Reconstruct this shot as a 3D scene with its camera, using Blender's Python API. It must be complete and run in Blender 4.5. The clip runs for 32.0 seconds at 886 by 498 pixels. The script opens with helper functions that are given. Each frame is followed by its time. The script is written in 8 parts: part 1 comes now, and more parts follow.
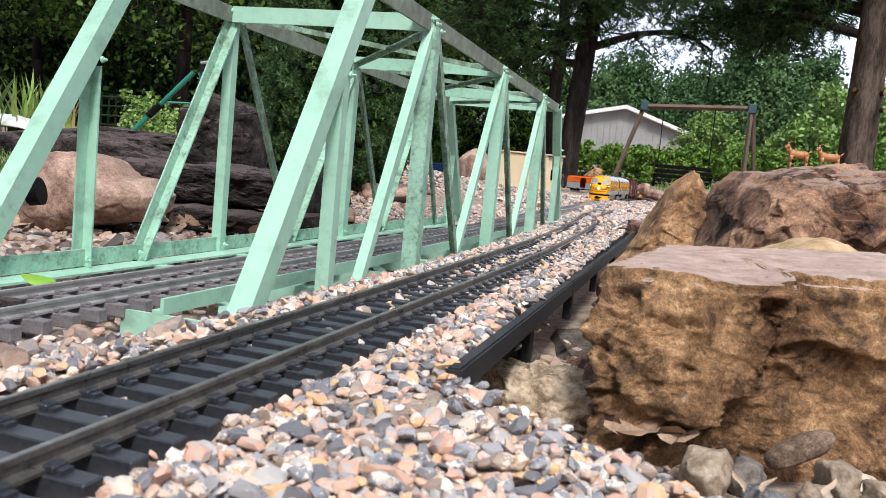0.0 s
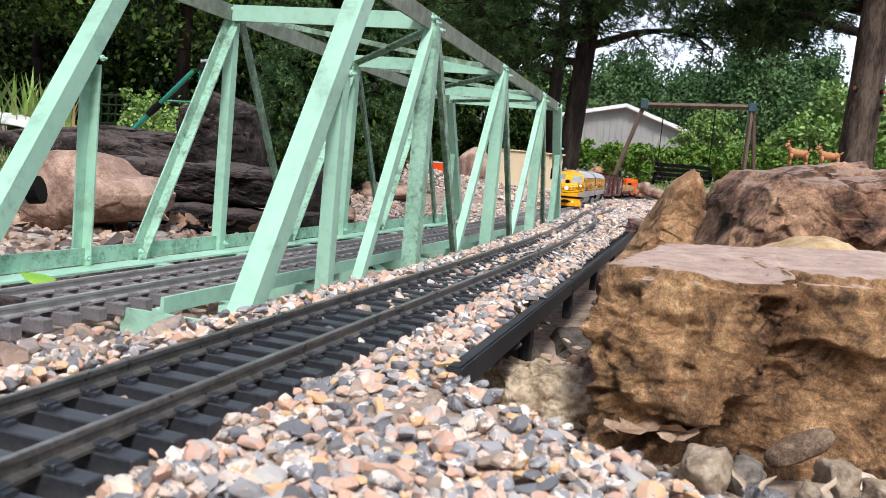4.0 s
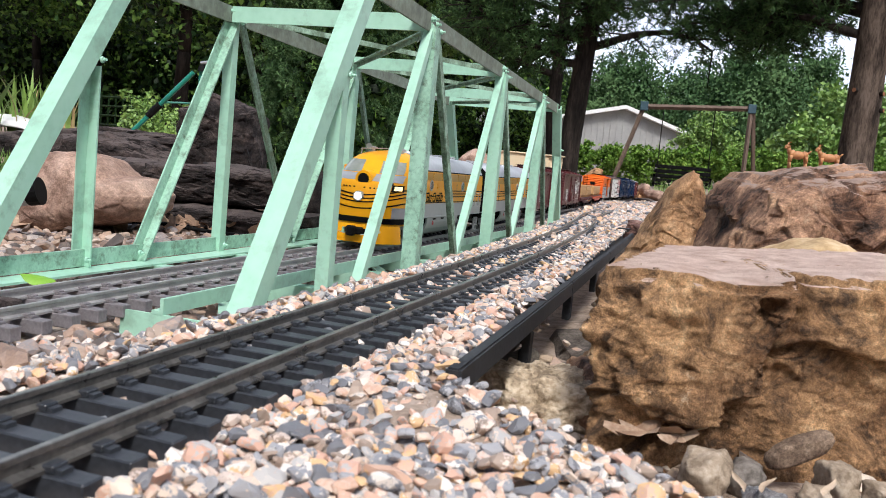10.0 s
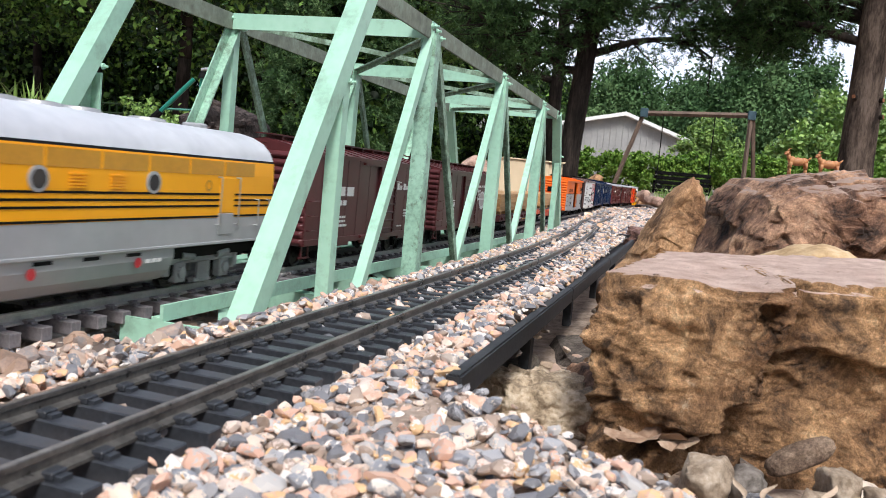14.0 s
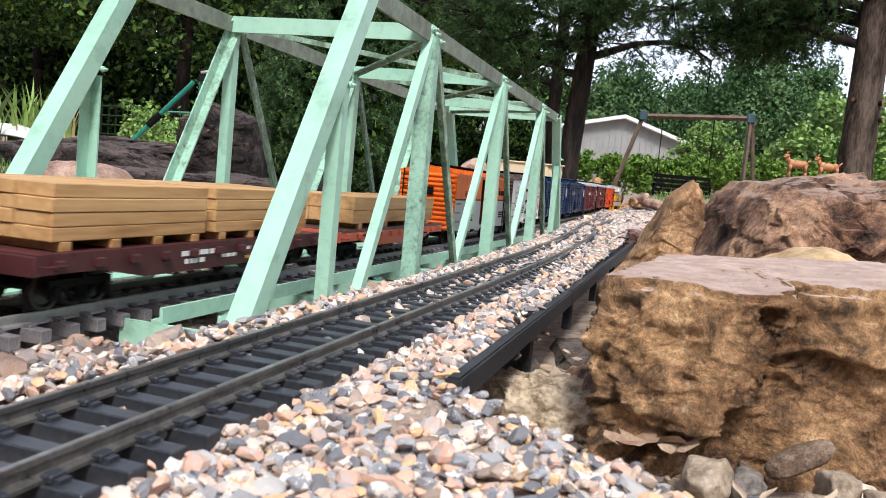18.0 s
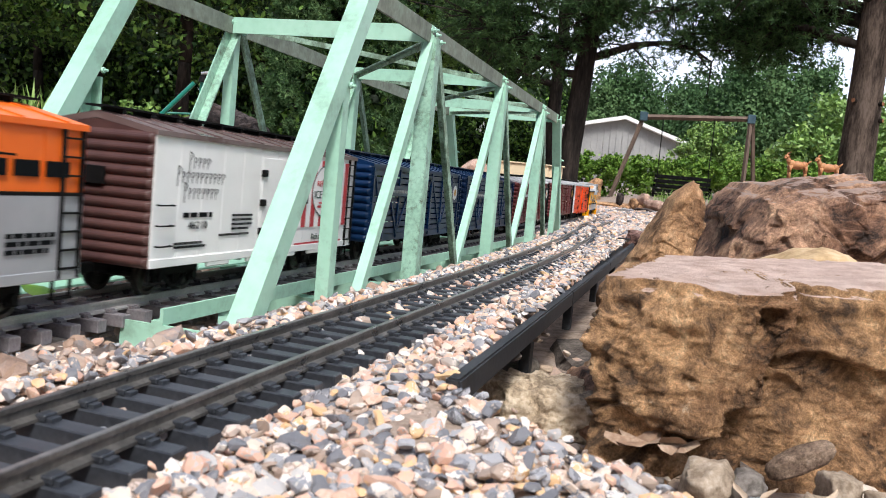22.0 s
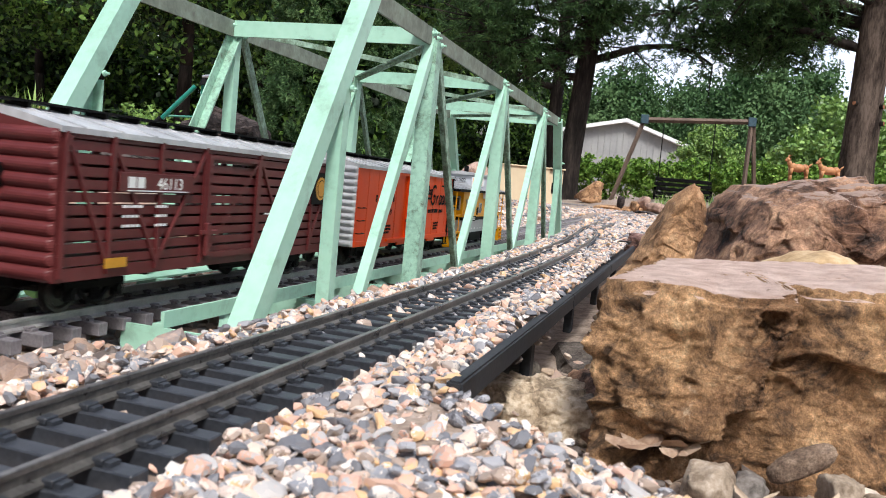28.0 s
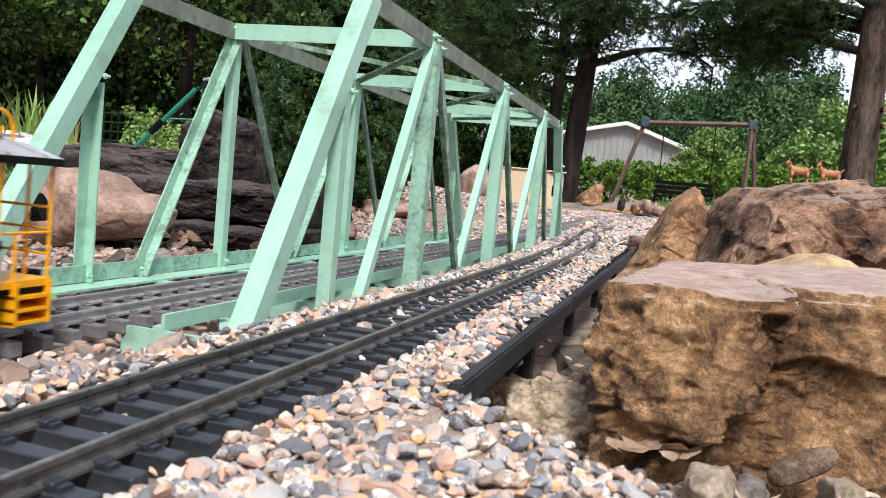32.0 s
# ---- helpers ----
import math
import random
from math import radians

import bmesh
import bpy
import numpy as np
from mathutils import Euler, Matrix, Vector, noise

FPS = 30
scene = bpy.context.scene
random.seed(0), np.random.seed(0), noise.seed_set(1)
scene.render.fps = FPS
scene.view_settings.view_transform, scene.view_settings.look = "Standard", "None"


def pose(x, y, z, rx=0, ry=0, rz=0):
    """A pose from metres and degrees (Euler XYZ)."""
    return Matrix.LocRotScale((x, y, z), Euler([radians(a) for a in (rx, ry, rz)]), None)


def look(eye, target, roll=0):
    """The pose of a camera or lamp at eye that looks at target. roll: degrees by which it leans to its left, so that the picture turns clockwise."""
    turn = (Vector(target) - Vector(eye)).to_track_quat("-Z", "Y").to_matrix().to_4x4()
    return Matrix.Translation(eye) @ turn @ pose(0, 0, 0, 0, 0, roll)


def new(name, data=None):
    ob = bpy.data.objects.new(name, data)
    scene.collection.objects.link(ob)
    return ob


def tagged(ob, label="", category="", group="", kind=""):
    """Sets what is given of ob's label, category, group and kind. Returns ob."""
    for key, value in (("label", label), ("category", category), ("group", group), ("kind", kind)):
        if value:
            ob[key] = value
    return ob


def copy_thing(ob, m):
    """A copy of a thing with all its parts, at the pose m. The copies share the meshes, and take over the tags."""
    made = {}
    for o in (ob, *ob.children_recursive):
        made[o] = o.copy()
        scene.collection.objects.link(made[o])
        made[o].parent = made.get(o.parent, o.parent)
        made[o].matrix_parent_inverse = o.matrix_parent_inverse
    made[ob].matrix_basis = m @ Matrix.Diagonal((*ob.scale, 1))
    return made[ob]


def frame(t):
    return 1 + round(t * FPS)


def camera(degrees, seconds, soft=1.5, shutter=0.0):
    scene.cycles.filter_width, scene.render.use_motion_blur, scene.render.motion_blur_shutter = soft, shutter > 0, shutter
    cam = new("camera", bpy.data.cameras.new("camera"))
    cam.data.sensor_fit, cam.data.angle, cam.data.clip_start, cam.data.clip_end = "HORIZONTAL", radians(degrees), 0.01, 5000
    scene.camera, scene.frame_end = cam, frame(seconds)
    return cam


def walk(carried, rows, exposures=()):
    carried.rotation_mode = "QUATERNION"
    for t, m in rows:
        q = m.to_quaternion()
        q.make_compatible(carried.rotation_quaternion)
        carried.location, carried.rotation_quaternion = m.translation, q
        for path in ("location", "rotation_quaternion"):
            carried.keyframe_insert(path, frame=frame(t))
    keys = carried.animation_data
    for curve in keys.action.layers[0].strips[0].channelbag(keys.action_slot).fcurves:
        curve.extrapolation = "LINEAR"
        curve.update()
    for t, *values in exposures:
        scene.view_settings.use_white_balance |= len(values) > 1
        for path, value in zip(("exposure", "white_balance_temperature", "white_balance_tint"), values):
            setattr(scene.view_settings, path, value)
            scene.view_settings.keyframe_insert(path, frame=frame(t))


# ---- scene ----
cam = camera(56.8, 32.0, soft=0.8, shutter=0.35)

cam.data.dof.use_dof, cam.data.dof.focus_distance, cam.data.dof.aperture_fstop = True, 1.0, 30

# The camera lies on the ballast and slowly tips up: place, then yaw, pitch and roll in degrees
EYE = (0.5647, -0.9332, 0.1242)
YAW, PITCH, ROLL = -15.964, -5.402, 5.395
TIPS = [(0, 0, 0, 0), (1.5, .005, -.047, 0), (2.5, .011, -.114, -.008), (3.5, .011, -.114, -.008), (5.5, .007, -.003, .01),
        (7, .022, -.057, .01), (9, .045, -.068, .03), (10, .02, .014, .02), (11, 0, 0, 0), (11.5, -.01, .078, 0), (12, -.023, .231, .01),
        (12.5, -.033, .325, .02), (13, -.036, .361, .01), (14, -.034, .458, .02), (14.5, -.028, .486, .02), (16.5, -.02, .655, .02),
        (17, -.018, .689, .03), (18, -.024, .653, .02), (19, -.05, .767, 0), (20, -.043, .666, .02), (21, -.051, .674, .03),
        (22, -.053, .713, 0), (23, -.053, .713, 0), (23.5, -.07, .803, .02), (24, -.083, .851, .03), (25.5, -.083, .835, .03),
        (27.5, -.125, .869, 0), (28, -.135, .908, -.012), (28.5, -.15, .966, -.02), (29, -.156, 1.001, -.03), (30, -.163, 1.023, -.015),
        (31, -.177, 1.081, 0), (31.5, -.19, 1.112, 0), (32, -.188, 1.1, 0)]


def aim(yaw, pitch, roll):
    a, b = radians(YAW + yaw), radians(PITCH + pitch)
    ahead = Vector((math.sin(a) * math.cos(b), math.cos(a) * math.cos(b), math.sin(b)))
    return look(EYE, Vector(EYE) + ahead, ROLL + roll)


walk(cam, [(t, aim(a, b, c)) for t, a, b, c in TIPS], [(t, stops, 6130, 9) for t, stops in ((0, .31), (11, .31), (17, .43), (22, .46), (26, .48), (30, .39), (32, .37))])

# ---- light: bright overcast sky over a shaded garden
world = bpy.data.worlds.new("sky")
scene.world = world
world.use_nodes = True
wn = world.node_tree.nodes
sky = wn.new("ShaderNodeTexSky")
sky.sky_type, sky.sun_disc = "NISHITA", False
sky.sun_elevation, sky.sun_rotation = radians(53), radians(155)
sky.air_density, sky.dust_density, sky.ozone_density = 1.0, 4.0, 1.0
wn["Background"].inputs["Strength"].default_value = 0.115
world.node_tree.links.new(sky.outputs[0], wn["Background"].inputs[0])
sun = new("sun", bpy.data.lights.new("sun", "SUN"))
sun.data.energy, sun.data.angle, sun.data.color = 2.7, radians(12), (1, .95, .88)
sun.matrix_world = look((0, 0, 0), (-0.32, 0.68, -1.0))


# ---- materials
def material(name, colours, scale=40, rough=.7, metal=0.0, bump=.15, fine=6.0, vary="", spread=.0, stains=None, stain_scale=6, gloss=.5, stretch=None, bump_dist=.002, grainy=.5):
    """A surface whose colour wanders between colours at two scales, with fine relief. vary: per piece ("object" or "island")."""
    m = bpy.data.materials.new(name)
    m.use_nodes = True
    nt = m.node_tree
    N, L = nt.nodes, nt.links
    bsdf = N["Principled BSDF"]
    co = N.new("ShaderNodeTexCoord")
    mp = N.new("ShaderNodeMapping")
    if stretch:
        mp.inputs["Scale"].default_value = stretch
    L.new(co.outputs["Object"], mp.inputs[0])
    n1 = N.new("ShaderNodeTexNoise")
    n1.inputs["Scale"].default_value, n1.inputs["Detail"].default_value = scale, 6
    L.new(mp.outputs[0], n1.inputs["Vector"])
    n2 = N.new("ShaderNodeTexNoise")
    n2.inputs["Scale"].default_value, n2.inputs["Detail"].default_value = scale * fine, 4
    L.new(mp.outputs[0], n2.inputs["Vector"])
    mix = N.new("ShaderNodeMix")
    mix.data_type = "FLOAT"
    mix.inputs[0].default_value = .35
    L.new(n1.outputs[0], mix.inputs[2])
    L.new(n2.outputs[0], mix.inputs[3])
    ramp = N.new("ShaderNodeValToRGB")
    els = ramp.color_ramp.elements
    ramp.color_ramp.interpolation = "LINEAR" if len(colours) < 9 else "CONSTANT"
    lo, hi = (.41, .59) if grainy > .6 else (.36, .64)
    n1.inputs["Roughness"].default_value = n2.inputs["Roughness"].default_value = grainy
    for i, c in enumerate(colours):
        p = lo + (hi - lo) * i / max(1, len(colours) - 1)
        e = els[i] if i < 2 else els.new(p)
        e.position, e.color = p, (*c, 1)
    if len(colours) == 1:
        els[1].color = (*colours[0], 1)
    value = mix.outputs[0]
    if vary:
        if vary == "object":
            rnd = N.new("ShaderNodeObjectInfo").outputs["Random"]
        else:
            rnd = N.new("ShaderNodeNewGeometry").outputs["Random Per Island"]
        mx = N.new("ShaderNodeMix")
        mx.data_type = "FLOAT"
        mx.inputs[0].default_value = spread
        L.new(value, mx.inputs[2])
        mr = N.new("ShaderNodeMapRange")
        mr.inputs["To Min"].default_value, mr.inputs["To Max"].default_value = lo - .06, hi + .06
        L.new(rnd, mr.inputs[0])
        L.new(mr.outputs[0], mx.inputs[3])
        value = mx.outputs[0]
    L.new(value, ramp.inputs[0])
    col = ramp.outputs[0]
    if stains:
        n3 = N.new("ShaderNodeTexNoise")
        n3.inputs["Scale"].default_value, n3.inputs["Detail"].default_value = stain_scale, 8
        n3.inputs["Roughness"].default_value = .7
        L.new(co.outputs["Object"], n3.inputs["Vector"])
        r3 = N.new("ShaderNodeValToRGB")
        r3.color_ramp.elements[0].position, r3.color_ramp.elements[1].position = .53, .72
        L.new(n3.outputs[0], r3.inputs[0])
        m3 = N.new("ShaderNodeMix")
        m3.data_type = "RGBA"
        L.new(r3.outputs[0], m3.inputs[0])
        L.new(col, m3.inputs[6])
        m3.inputs[7].default_value = (*stains, 1)
        col = m3.outputs[2]
    L.new(col, bsdf.inputs["Base Color"])
    bsdf.inputs["Metallic"].default_value = metal
    bsdf.inputs["Specular IOR Level"].default_value = gloss
    rr = N.new("ShaderNodeMapRange")
    rr.inputs["To Min"].default_value, rr.inputs["To Max"].default_value = max(.03, rough - .12), min(1, rough + .12)
    L.new(n1.outputs[0], rr.inputs[0])
    L.new(rr.outputs[0], bsdf.inputs["Roughness"])
    if bump:
        b = N.new("ShaderNodeBump")
        b.inputs["Strength"].default_value, b.inputs["Distance"].default_value = bump, bump_dist
        L.new(mix.outputs[0], b.inputs["Height"])
        L.new(b.outputs[0], bsdf.inputs["Normal"])
    return m


def glow(name, colour, strength):
    m = bpy.data.materials.new(name)
    m.use_nodes = True
    b = m.node_tree.nodes["Principled BSDF"]
    b.inputs["Base Color"].default_value = (*colour, 1)
    b.inputs["Emission Color"].default_value = (*colour, 1)
    b.inputs["Emission Strength"].default_value = strength
    return m


MINT = material("mint_paint", [(.33, .57, .44), (.39, .655, .51), (.43, .69, .55)], 9, .38, bump=.06, fine=14, stains=(.25, .40, .305), stain_scale=26, bump_dist=.0005)
MINT_AGED = material("stained_mint_paint", [(.20, .33, .245), (.31, .52, .40), (.39, .63, .50)], 16, .45, bump=.12, fine=12, stains=(.085, .11, .07), stain_scale=70, bump_dist=.0005, grainy=.66)
MINT_GREY = material("grey_mint_paint", [(.13, .15, .12), (.20, .23, .18), (.26, .33, .26)], 40, .7, bump=.2, stains=(.10, .10, .08), stain_scale=60, bump_dist=.0006)
# Moss and grime, with the shade on inner legs put into the same colour
MINT_MOSS_SHADE = material("mossy_shaded_mint_paint", [(.13, .19, .13), (.23, .34, .25), (.36, .53, .41)], 45, .65, bump=.2, stains=(.075, .095, .065), stain_scale=85, bump_dist=.0006, grainy=.65)
RAIL = material("rail_metal", [(.10, .094, .088), (.25, .235, .215)], 60, .30, .6, bump=.05)
RAIL_OLD = material("rail_grey", [(.34, .33, .33), (.48, .47, .46)], 60, .42, .5, bump=.05)
TIE = material("black_plastic_tie", [(.020, .0225, .028), (.052, .057, .067)], 90, .42, bump=.3, bump_dist=.0006)
TIE_OLD = material("brown_plastic_tie", [(.13, .118, .125), (.25, .23, .24)], 90, .65, bump=.25, bump_dist=.0006)
BOARD = material("black_board", [(.018, .019, .022), (.042, .044, .048)], 40, .6, bump=.15, gloss=.2)
PEBBLE = material("pebbles", [(.17, .17, .185), (.35, .345, .36), (.62, .47, .37), (.60, .385, .285), (.66, .43, .23), (.74, .67, .61), (.27, .275, .30), (.67, .54, .44), (.44, .42, .41), (.60, .37, .28), (.66, .54, .47), (.36, .275, .22)], 120, .55, bump=.3, vary="island", spread=.86, bump_dist=.001)
PEBBLE_BROWN = material("brown_pebbles", [(.10, .08, .07), (.25, .17, .13), (.38, .26, .19), (.55, .45, .38), (.24, .22, .22), (.46, .32, .24)], 120, .6, bump=.3, vary="island", spread=.8, bump_dist=.001)
PEBBLE_DIP = material("dip_pebbles", [(.10, .08, .07), (.30, .22, .16), (.50, .38, .27), (.62, .52, .42), (.24, .22, .22), (.46, .32, .24)], 120, .6, bump=.3, vary="island", spread=.8, bump_dist=.001)
SOIL = material("soil_and_grit", [(.16, .11, .08), (.30, .23, .18), (.42, .34, .28)], 60, .9, bump=.6, bump_dist=.004)


def stone(name, colours, size=28, patch=6.0, crack=.6, grain=.35, pale=(.5, .4, .28), layers=0.0, top=None, relief=1.0, above=-9.0):
    """Broken sandstone: patches, mottling at three scales, dark cracks, speckled grain; top: paler colours of upward
    bedding faces, for dust and sky light.
    """
    m = bpy.data.materials.new(name)
    m.use_nodes = True
    nt = m.node_tree
    N, L = nt.nodes, nt.links
    bsdf = N["Principled BSDF"]
    co = N.new("ShaderNodeTexCoord").outputs["Object"]

    def tex(scale, detail, rough, warp=0.0, vec=None):
        n = N.new("ShaderNodeTexNoise")
        for k, v in (("Scale", scale), ("Detail", detail), ("Roughness", rough), ("Distortion", warp)):
            n.inputs[k].default_value = v
        L.new(vec or co, n.inputs["Vector"])
        return n.outputs[0]

    def ramp(fac, stops):
        r = N.new("ShaderNodeValToRGB")
        for k, (p, c) in enumerate(stops):
            e = r.color_ramp.elements[k] if k < 2 else r.color_ramp.elements.new(p)
            e.position, e.color = p, (*c, 1)
        L.new(fac, r.inputs[0])
        return r.outputs[0]

    def mix(fac, a, b, how="MIX"):
        x = N.new("ShaderNodeMix")
        x.data_type, x.blend_type = "RGBA", how
        for sock, v in ((0, fac), (6, a), (7, b)):
            if isinstance(v, (int, float)):
                x.inputs[sock].default_value = v
            elif isinstance(v, tuple):
                x.inputs[sock].default_value = (*v, 1)
            else:
                L.new(v, x.inputs[sock])
        return x.outputs[2]

    def maths(op, a, b):
        x = N.new("ShaderNodeMath")
        x.operation = op
        for sock, v in ((0, a), (1, b)):
            if isinstance(v, (int, float)):
                x.inputs[sock].default_value = v
            else:
                L.new(v, x.inputs[sock])
        return x.outputs[0]

    vec = co
    if layers:
        mp = N.new("ShaderNodeMapping")
        mp.inputs["Scale"].default_value = (1, 1, layers)
        L.new(co, mp.inputs[0])
        vec = mp.outputs[0]
    mid = tex(size, 12, .74, .6, vec)
    big = tex(patch, 4, .6, .8)
    fine = tex(size * 9, 4, .7)
    n = len(colours)
    light = ramp(mid, [(.37 + .27 * k / (n - 1), c) for k, c in enumerate(colours)])
    dull = mix(1.0, light, (.56, .51, .50), "MULTIPLY")
    col = mix(ramp(big, [(.42, (0, 0, 0)), (.58, (1, 1, 1))]), light, dull)
    col = mix(ramp(tex(size * .6, 9, .78, 1.0), [(.60, (0, 0, 0)), (.70, (.8, .8, .8))]), col, pale)
    speck = ramp(fine, [(.38, (1 - grain,) * 3), (.50, (1, 1, 1)), (.62, (1 + grain,) * 3)])
    dust = ramp(tex(size * 30, 3, .75), [(.38, (1 - grain * .8,) * 3), (.62, (1 + grain * .8,) * 3)])
    col = mix(1.0, mix(1.0, col, speck, "MULTIPLY"), dust, "MULTIPLY")
    warp = N.new("ShaderNodeVectorMath")
    warp.operation = "MULTIPLY_ADD"
    nz = N.new("ShaderNodeTexNoise")
    nz.inputs["Scale"].default_value, nz.inputs["Detail"].default_value = size * .8, 6
    L.new(vec, nz.inputs["Vector"])
    L.new(nz.outputs[1], warp.inputs[0])
    warp.inputs[1].default_value = (2.2 / size,) * 3
    L.new(vec, warp.inputs[2])
    vo = N.new("ShaderNodeTexVoronoi")
    vo.feature = "DISTANCE_TO_EDGE"
    vo.inputs["Scale"].default_value = size * .45
    L.new(warp.outputs[0], vo.inputs["Vector"])
    gap = ramp(vo.outputs["Distance"], [(0, (1, 1, 1)), (.035, (0, 0, 0))])
    gap = mix(ramp(big, [(.45, (0, 0, 0)), (.6, (1, 1, 1))]), (0, 0, 0), gap)
    col = mix(maths("MULTIPLY", gap, crack), col, tuple(.25 * c for c in colours[0]))
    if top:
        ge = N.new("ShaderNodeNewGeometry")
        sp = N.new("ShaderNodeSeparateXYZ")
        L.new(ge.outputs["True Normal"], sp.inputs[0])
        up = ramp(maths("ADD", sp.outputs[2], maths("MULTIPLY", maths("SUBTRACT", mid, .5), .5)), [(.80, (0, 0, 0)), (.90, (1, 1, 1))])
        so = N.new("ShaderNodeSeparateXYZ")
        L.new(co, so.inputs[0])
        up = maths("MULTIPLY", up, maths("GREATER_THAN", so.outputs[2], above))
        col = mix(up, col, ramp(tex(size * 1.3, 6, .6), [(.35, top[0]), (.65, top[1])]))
    L.new(col, bsdf.inputs["Base Color"])
    bsdf.inputs["Roughness"].default_value, bsdf.inputs["Specular IOR Level"].default_value = .82, .3
    b1 = N.new("ShaderNodeBump")
    b1.inputs["Strength"].default_value, b1.inputs["Distance"].default_value = .9, .16 * relief / size
    L.new(maths("SUBTRACT", mid, maths("MULTIPLY", gap, .35)), b1.inputs["Height"])
    b2 = N.new("ShaderNodeBump")
    b2.inputs["Strength"].default_value, b2.inputs["Distance"].default_value = .8, .03 * relief / size
    L.new(fine, b2.inputs["Height"])
    L.new(b1.outputs[0], b2.inputs["Normal"])
    L.new(b2.outputs[0], bsdf.inputs["Normal"])
    return m


ROCK_TAN = stone("tan_sandstone", [(.13, .078, .045), (.34, .195, .10), (.54, .32, .165), (.68, .45, .26)], 28, grain=.22, pale=(.48, .36, .23))
ROCK_RUST = stone("rust_sandstone", [(.07, .048, .038), (.26, .15, .10), (.50, .30, .19), (.66, .43, .27)], 20, 5, .75, .22, pale=(.56, .45, .32), top=((.27, .19, .155), (.42, .31, .255)), above=.085, relief=1.3)

# Pink bedding top, its colours raised to carry light from the sky
ROCK_FRONT = stone("layered_sandstone", [(.10, .062, .038), (.33, .19, .095), (.56, .33, .165), (.74, .50, .28)], 36, 6, .8, .28, (.74, .58, .40), top=((.58, .40, .32), (.80, .62, .53)), relief=2.6, above=.0745)
ROCK_PINK = stone("pink_sandstone", [(.26, .165, .125), (.42, .28, .215), (.51, .36, .285), (.58, .43, .35)], 14, 5, .25, .2, (.58, .46, .38), relief=.5)
ROCK_RED = stone("red_sandstone", [(.05, .03, .026), (.14, .075, .06), (.24, .14, .115), (.33, .22, .19)], 30, layers=3)
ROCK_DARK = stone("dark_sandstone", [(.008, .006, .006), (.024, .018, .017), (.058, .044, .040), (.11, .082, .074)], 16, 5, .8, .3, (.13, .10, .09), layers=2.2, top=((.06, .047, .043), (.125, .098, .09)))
BARK_BROWN = material("brown_bark", [(.025, .019, .016), (.075, .056, .045), (.14, .108, .088)], 9, .9, bump=1.0, gloss=.1, stretch=(1, 1, .22), bump_dist=.03, grainy=.68)
BARK = material("bark", [(.008, .007, .006), (.022, .018, .016), (.05, .040, .034)], 9, .9, bump=1.0, gloss=.1, stretch=(1, 1, .2), bump_dist=.02)
LEAF = material("leaves", [(.010, .030, .006), (.045, .11, .020), (.23, .40, .08)], 2, .55, bump=0, gloss=.18, vary="island", spread=.6)
# Deep shade and the lit leaves within it are put into this colour range
LEAF_SHADED = material("shade_darkened_leaves", [(.002, .007, .002), (.014, .038, .009), (.19, .34, .065)], 2, .5, bump=0, gloss=.18, vary="island", spread=.6)
LEAF_LIGHT = material("bright_leaves", [(.08, .16, .03), (.16, .28, .06), (.28, .42, .10)], 2, .5, bump=0, vary="island", spread=.6)
NEEDLE = material("needles", [(.010, .026, .008), (.030, .070, .020), (.075, .135, .042)], 2, .6, bump=0, gloss=.18, vary="island", spread=.6)
HEDGE = material("hedge_leaves", [(.05, .11, .016), (.12, .23, .035), (.24, .38, .07)], 2, .5, bump=0, gloss=.18, vary="island", spread=.6)
LEAF_FAR = material("far_leaves", [(.035, .078, .030), (.070, .135, .052), (.12, .20, .080)], .5, .6, bump=0, gloss=.1, vary="island", spread=.2)
GRASS = material("grass", [(.06, .13, .02), (.12, .22, .04), (.20, .30, .07)], 8, .7, bump=.3, vary="island", spread=.4)
TIMBER = material("weathered_timber", [(.09, .06, .045), (.17, .12, .09)], 6, .8, bump=.4, stretch=(1, 1, .15))
CREAM = material("cream_card", [(.62, .50, .33), (.70, .57, .39)], 4, .7, bump=.05)
STEEL_WALL = material("ribbed_steel", [(.27, .27, .27), (.34, .34, .335)], 2, .5, bump=.05)
WHITE = material("white_paint", [(.72, .72, .72), (.82, .82, .81)], 20, .45, bump=.03)
YELLOW = material("train_yellow", [(.88, .385, .004), (.94, .43, .006)], 8, .36, bump=.02, gloss=.3)
SILVER = material("train_silver", [(.36, .37, .39), (.44, .45, .47)], 10, .4, .3, bump=.03)
BLACK = material("black_paint", [(.003, .003, .0033), (.009, .009, .009)], 40, .6, bump=.05, gloss=.1)
BROWN = material("boxcar_brown", [(.070, .018, .020), (.105, .028, .031)], 14, .36, bump=.05, gloss=.3)
ORANGE = material("boxcar_orange", [(.68, .058, .003), (.76, .074, .005)], 10, .42, bump=.03, gloss=.2)
BLUE = material("stock_car_blue", [(.002, .014, .055), (.004, .026, .088)], 14, .34, bump=.04, gloss=.3)
MAROON = material("flat_car_maroon", [(.05, .014, .016), (.085, .024, .026)], 14, .5, bump=.05, gloss=.3)
RED = material("flat_car_red", [(.44, .075, .04), (.56, .12, .065)], 14, .5, bump=.05)
LUMBER = material("lumber", [(.32, .16, .055), (.52, .30, .125), (.64, .41, .19)], 34, .65, bump=.25, stretch=(1, .08, 1), bump_dist=.001)
CHROME = material("bright_steel", [(.5, .5, .5), (.65, .65, .65)], 20, .3, .8, bump=.02)
TRUCK_GREY = material("truck_grey", [(.26, .27, .28), (.40, .41, .42)], 40, .5, bump=.1)
LAMP_GLOW = glow("headlight", (1, .95, .85), 14)


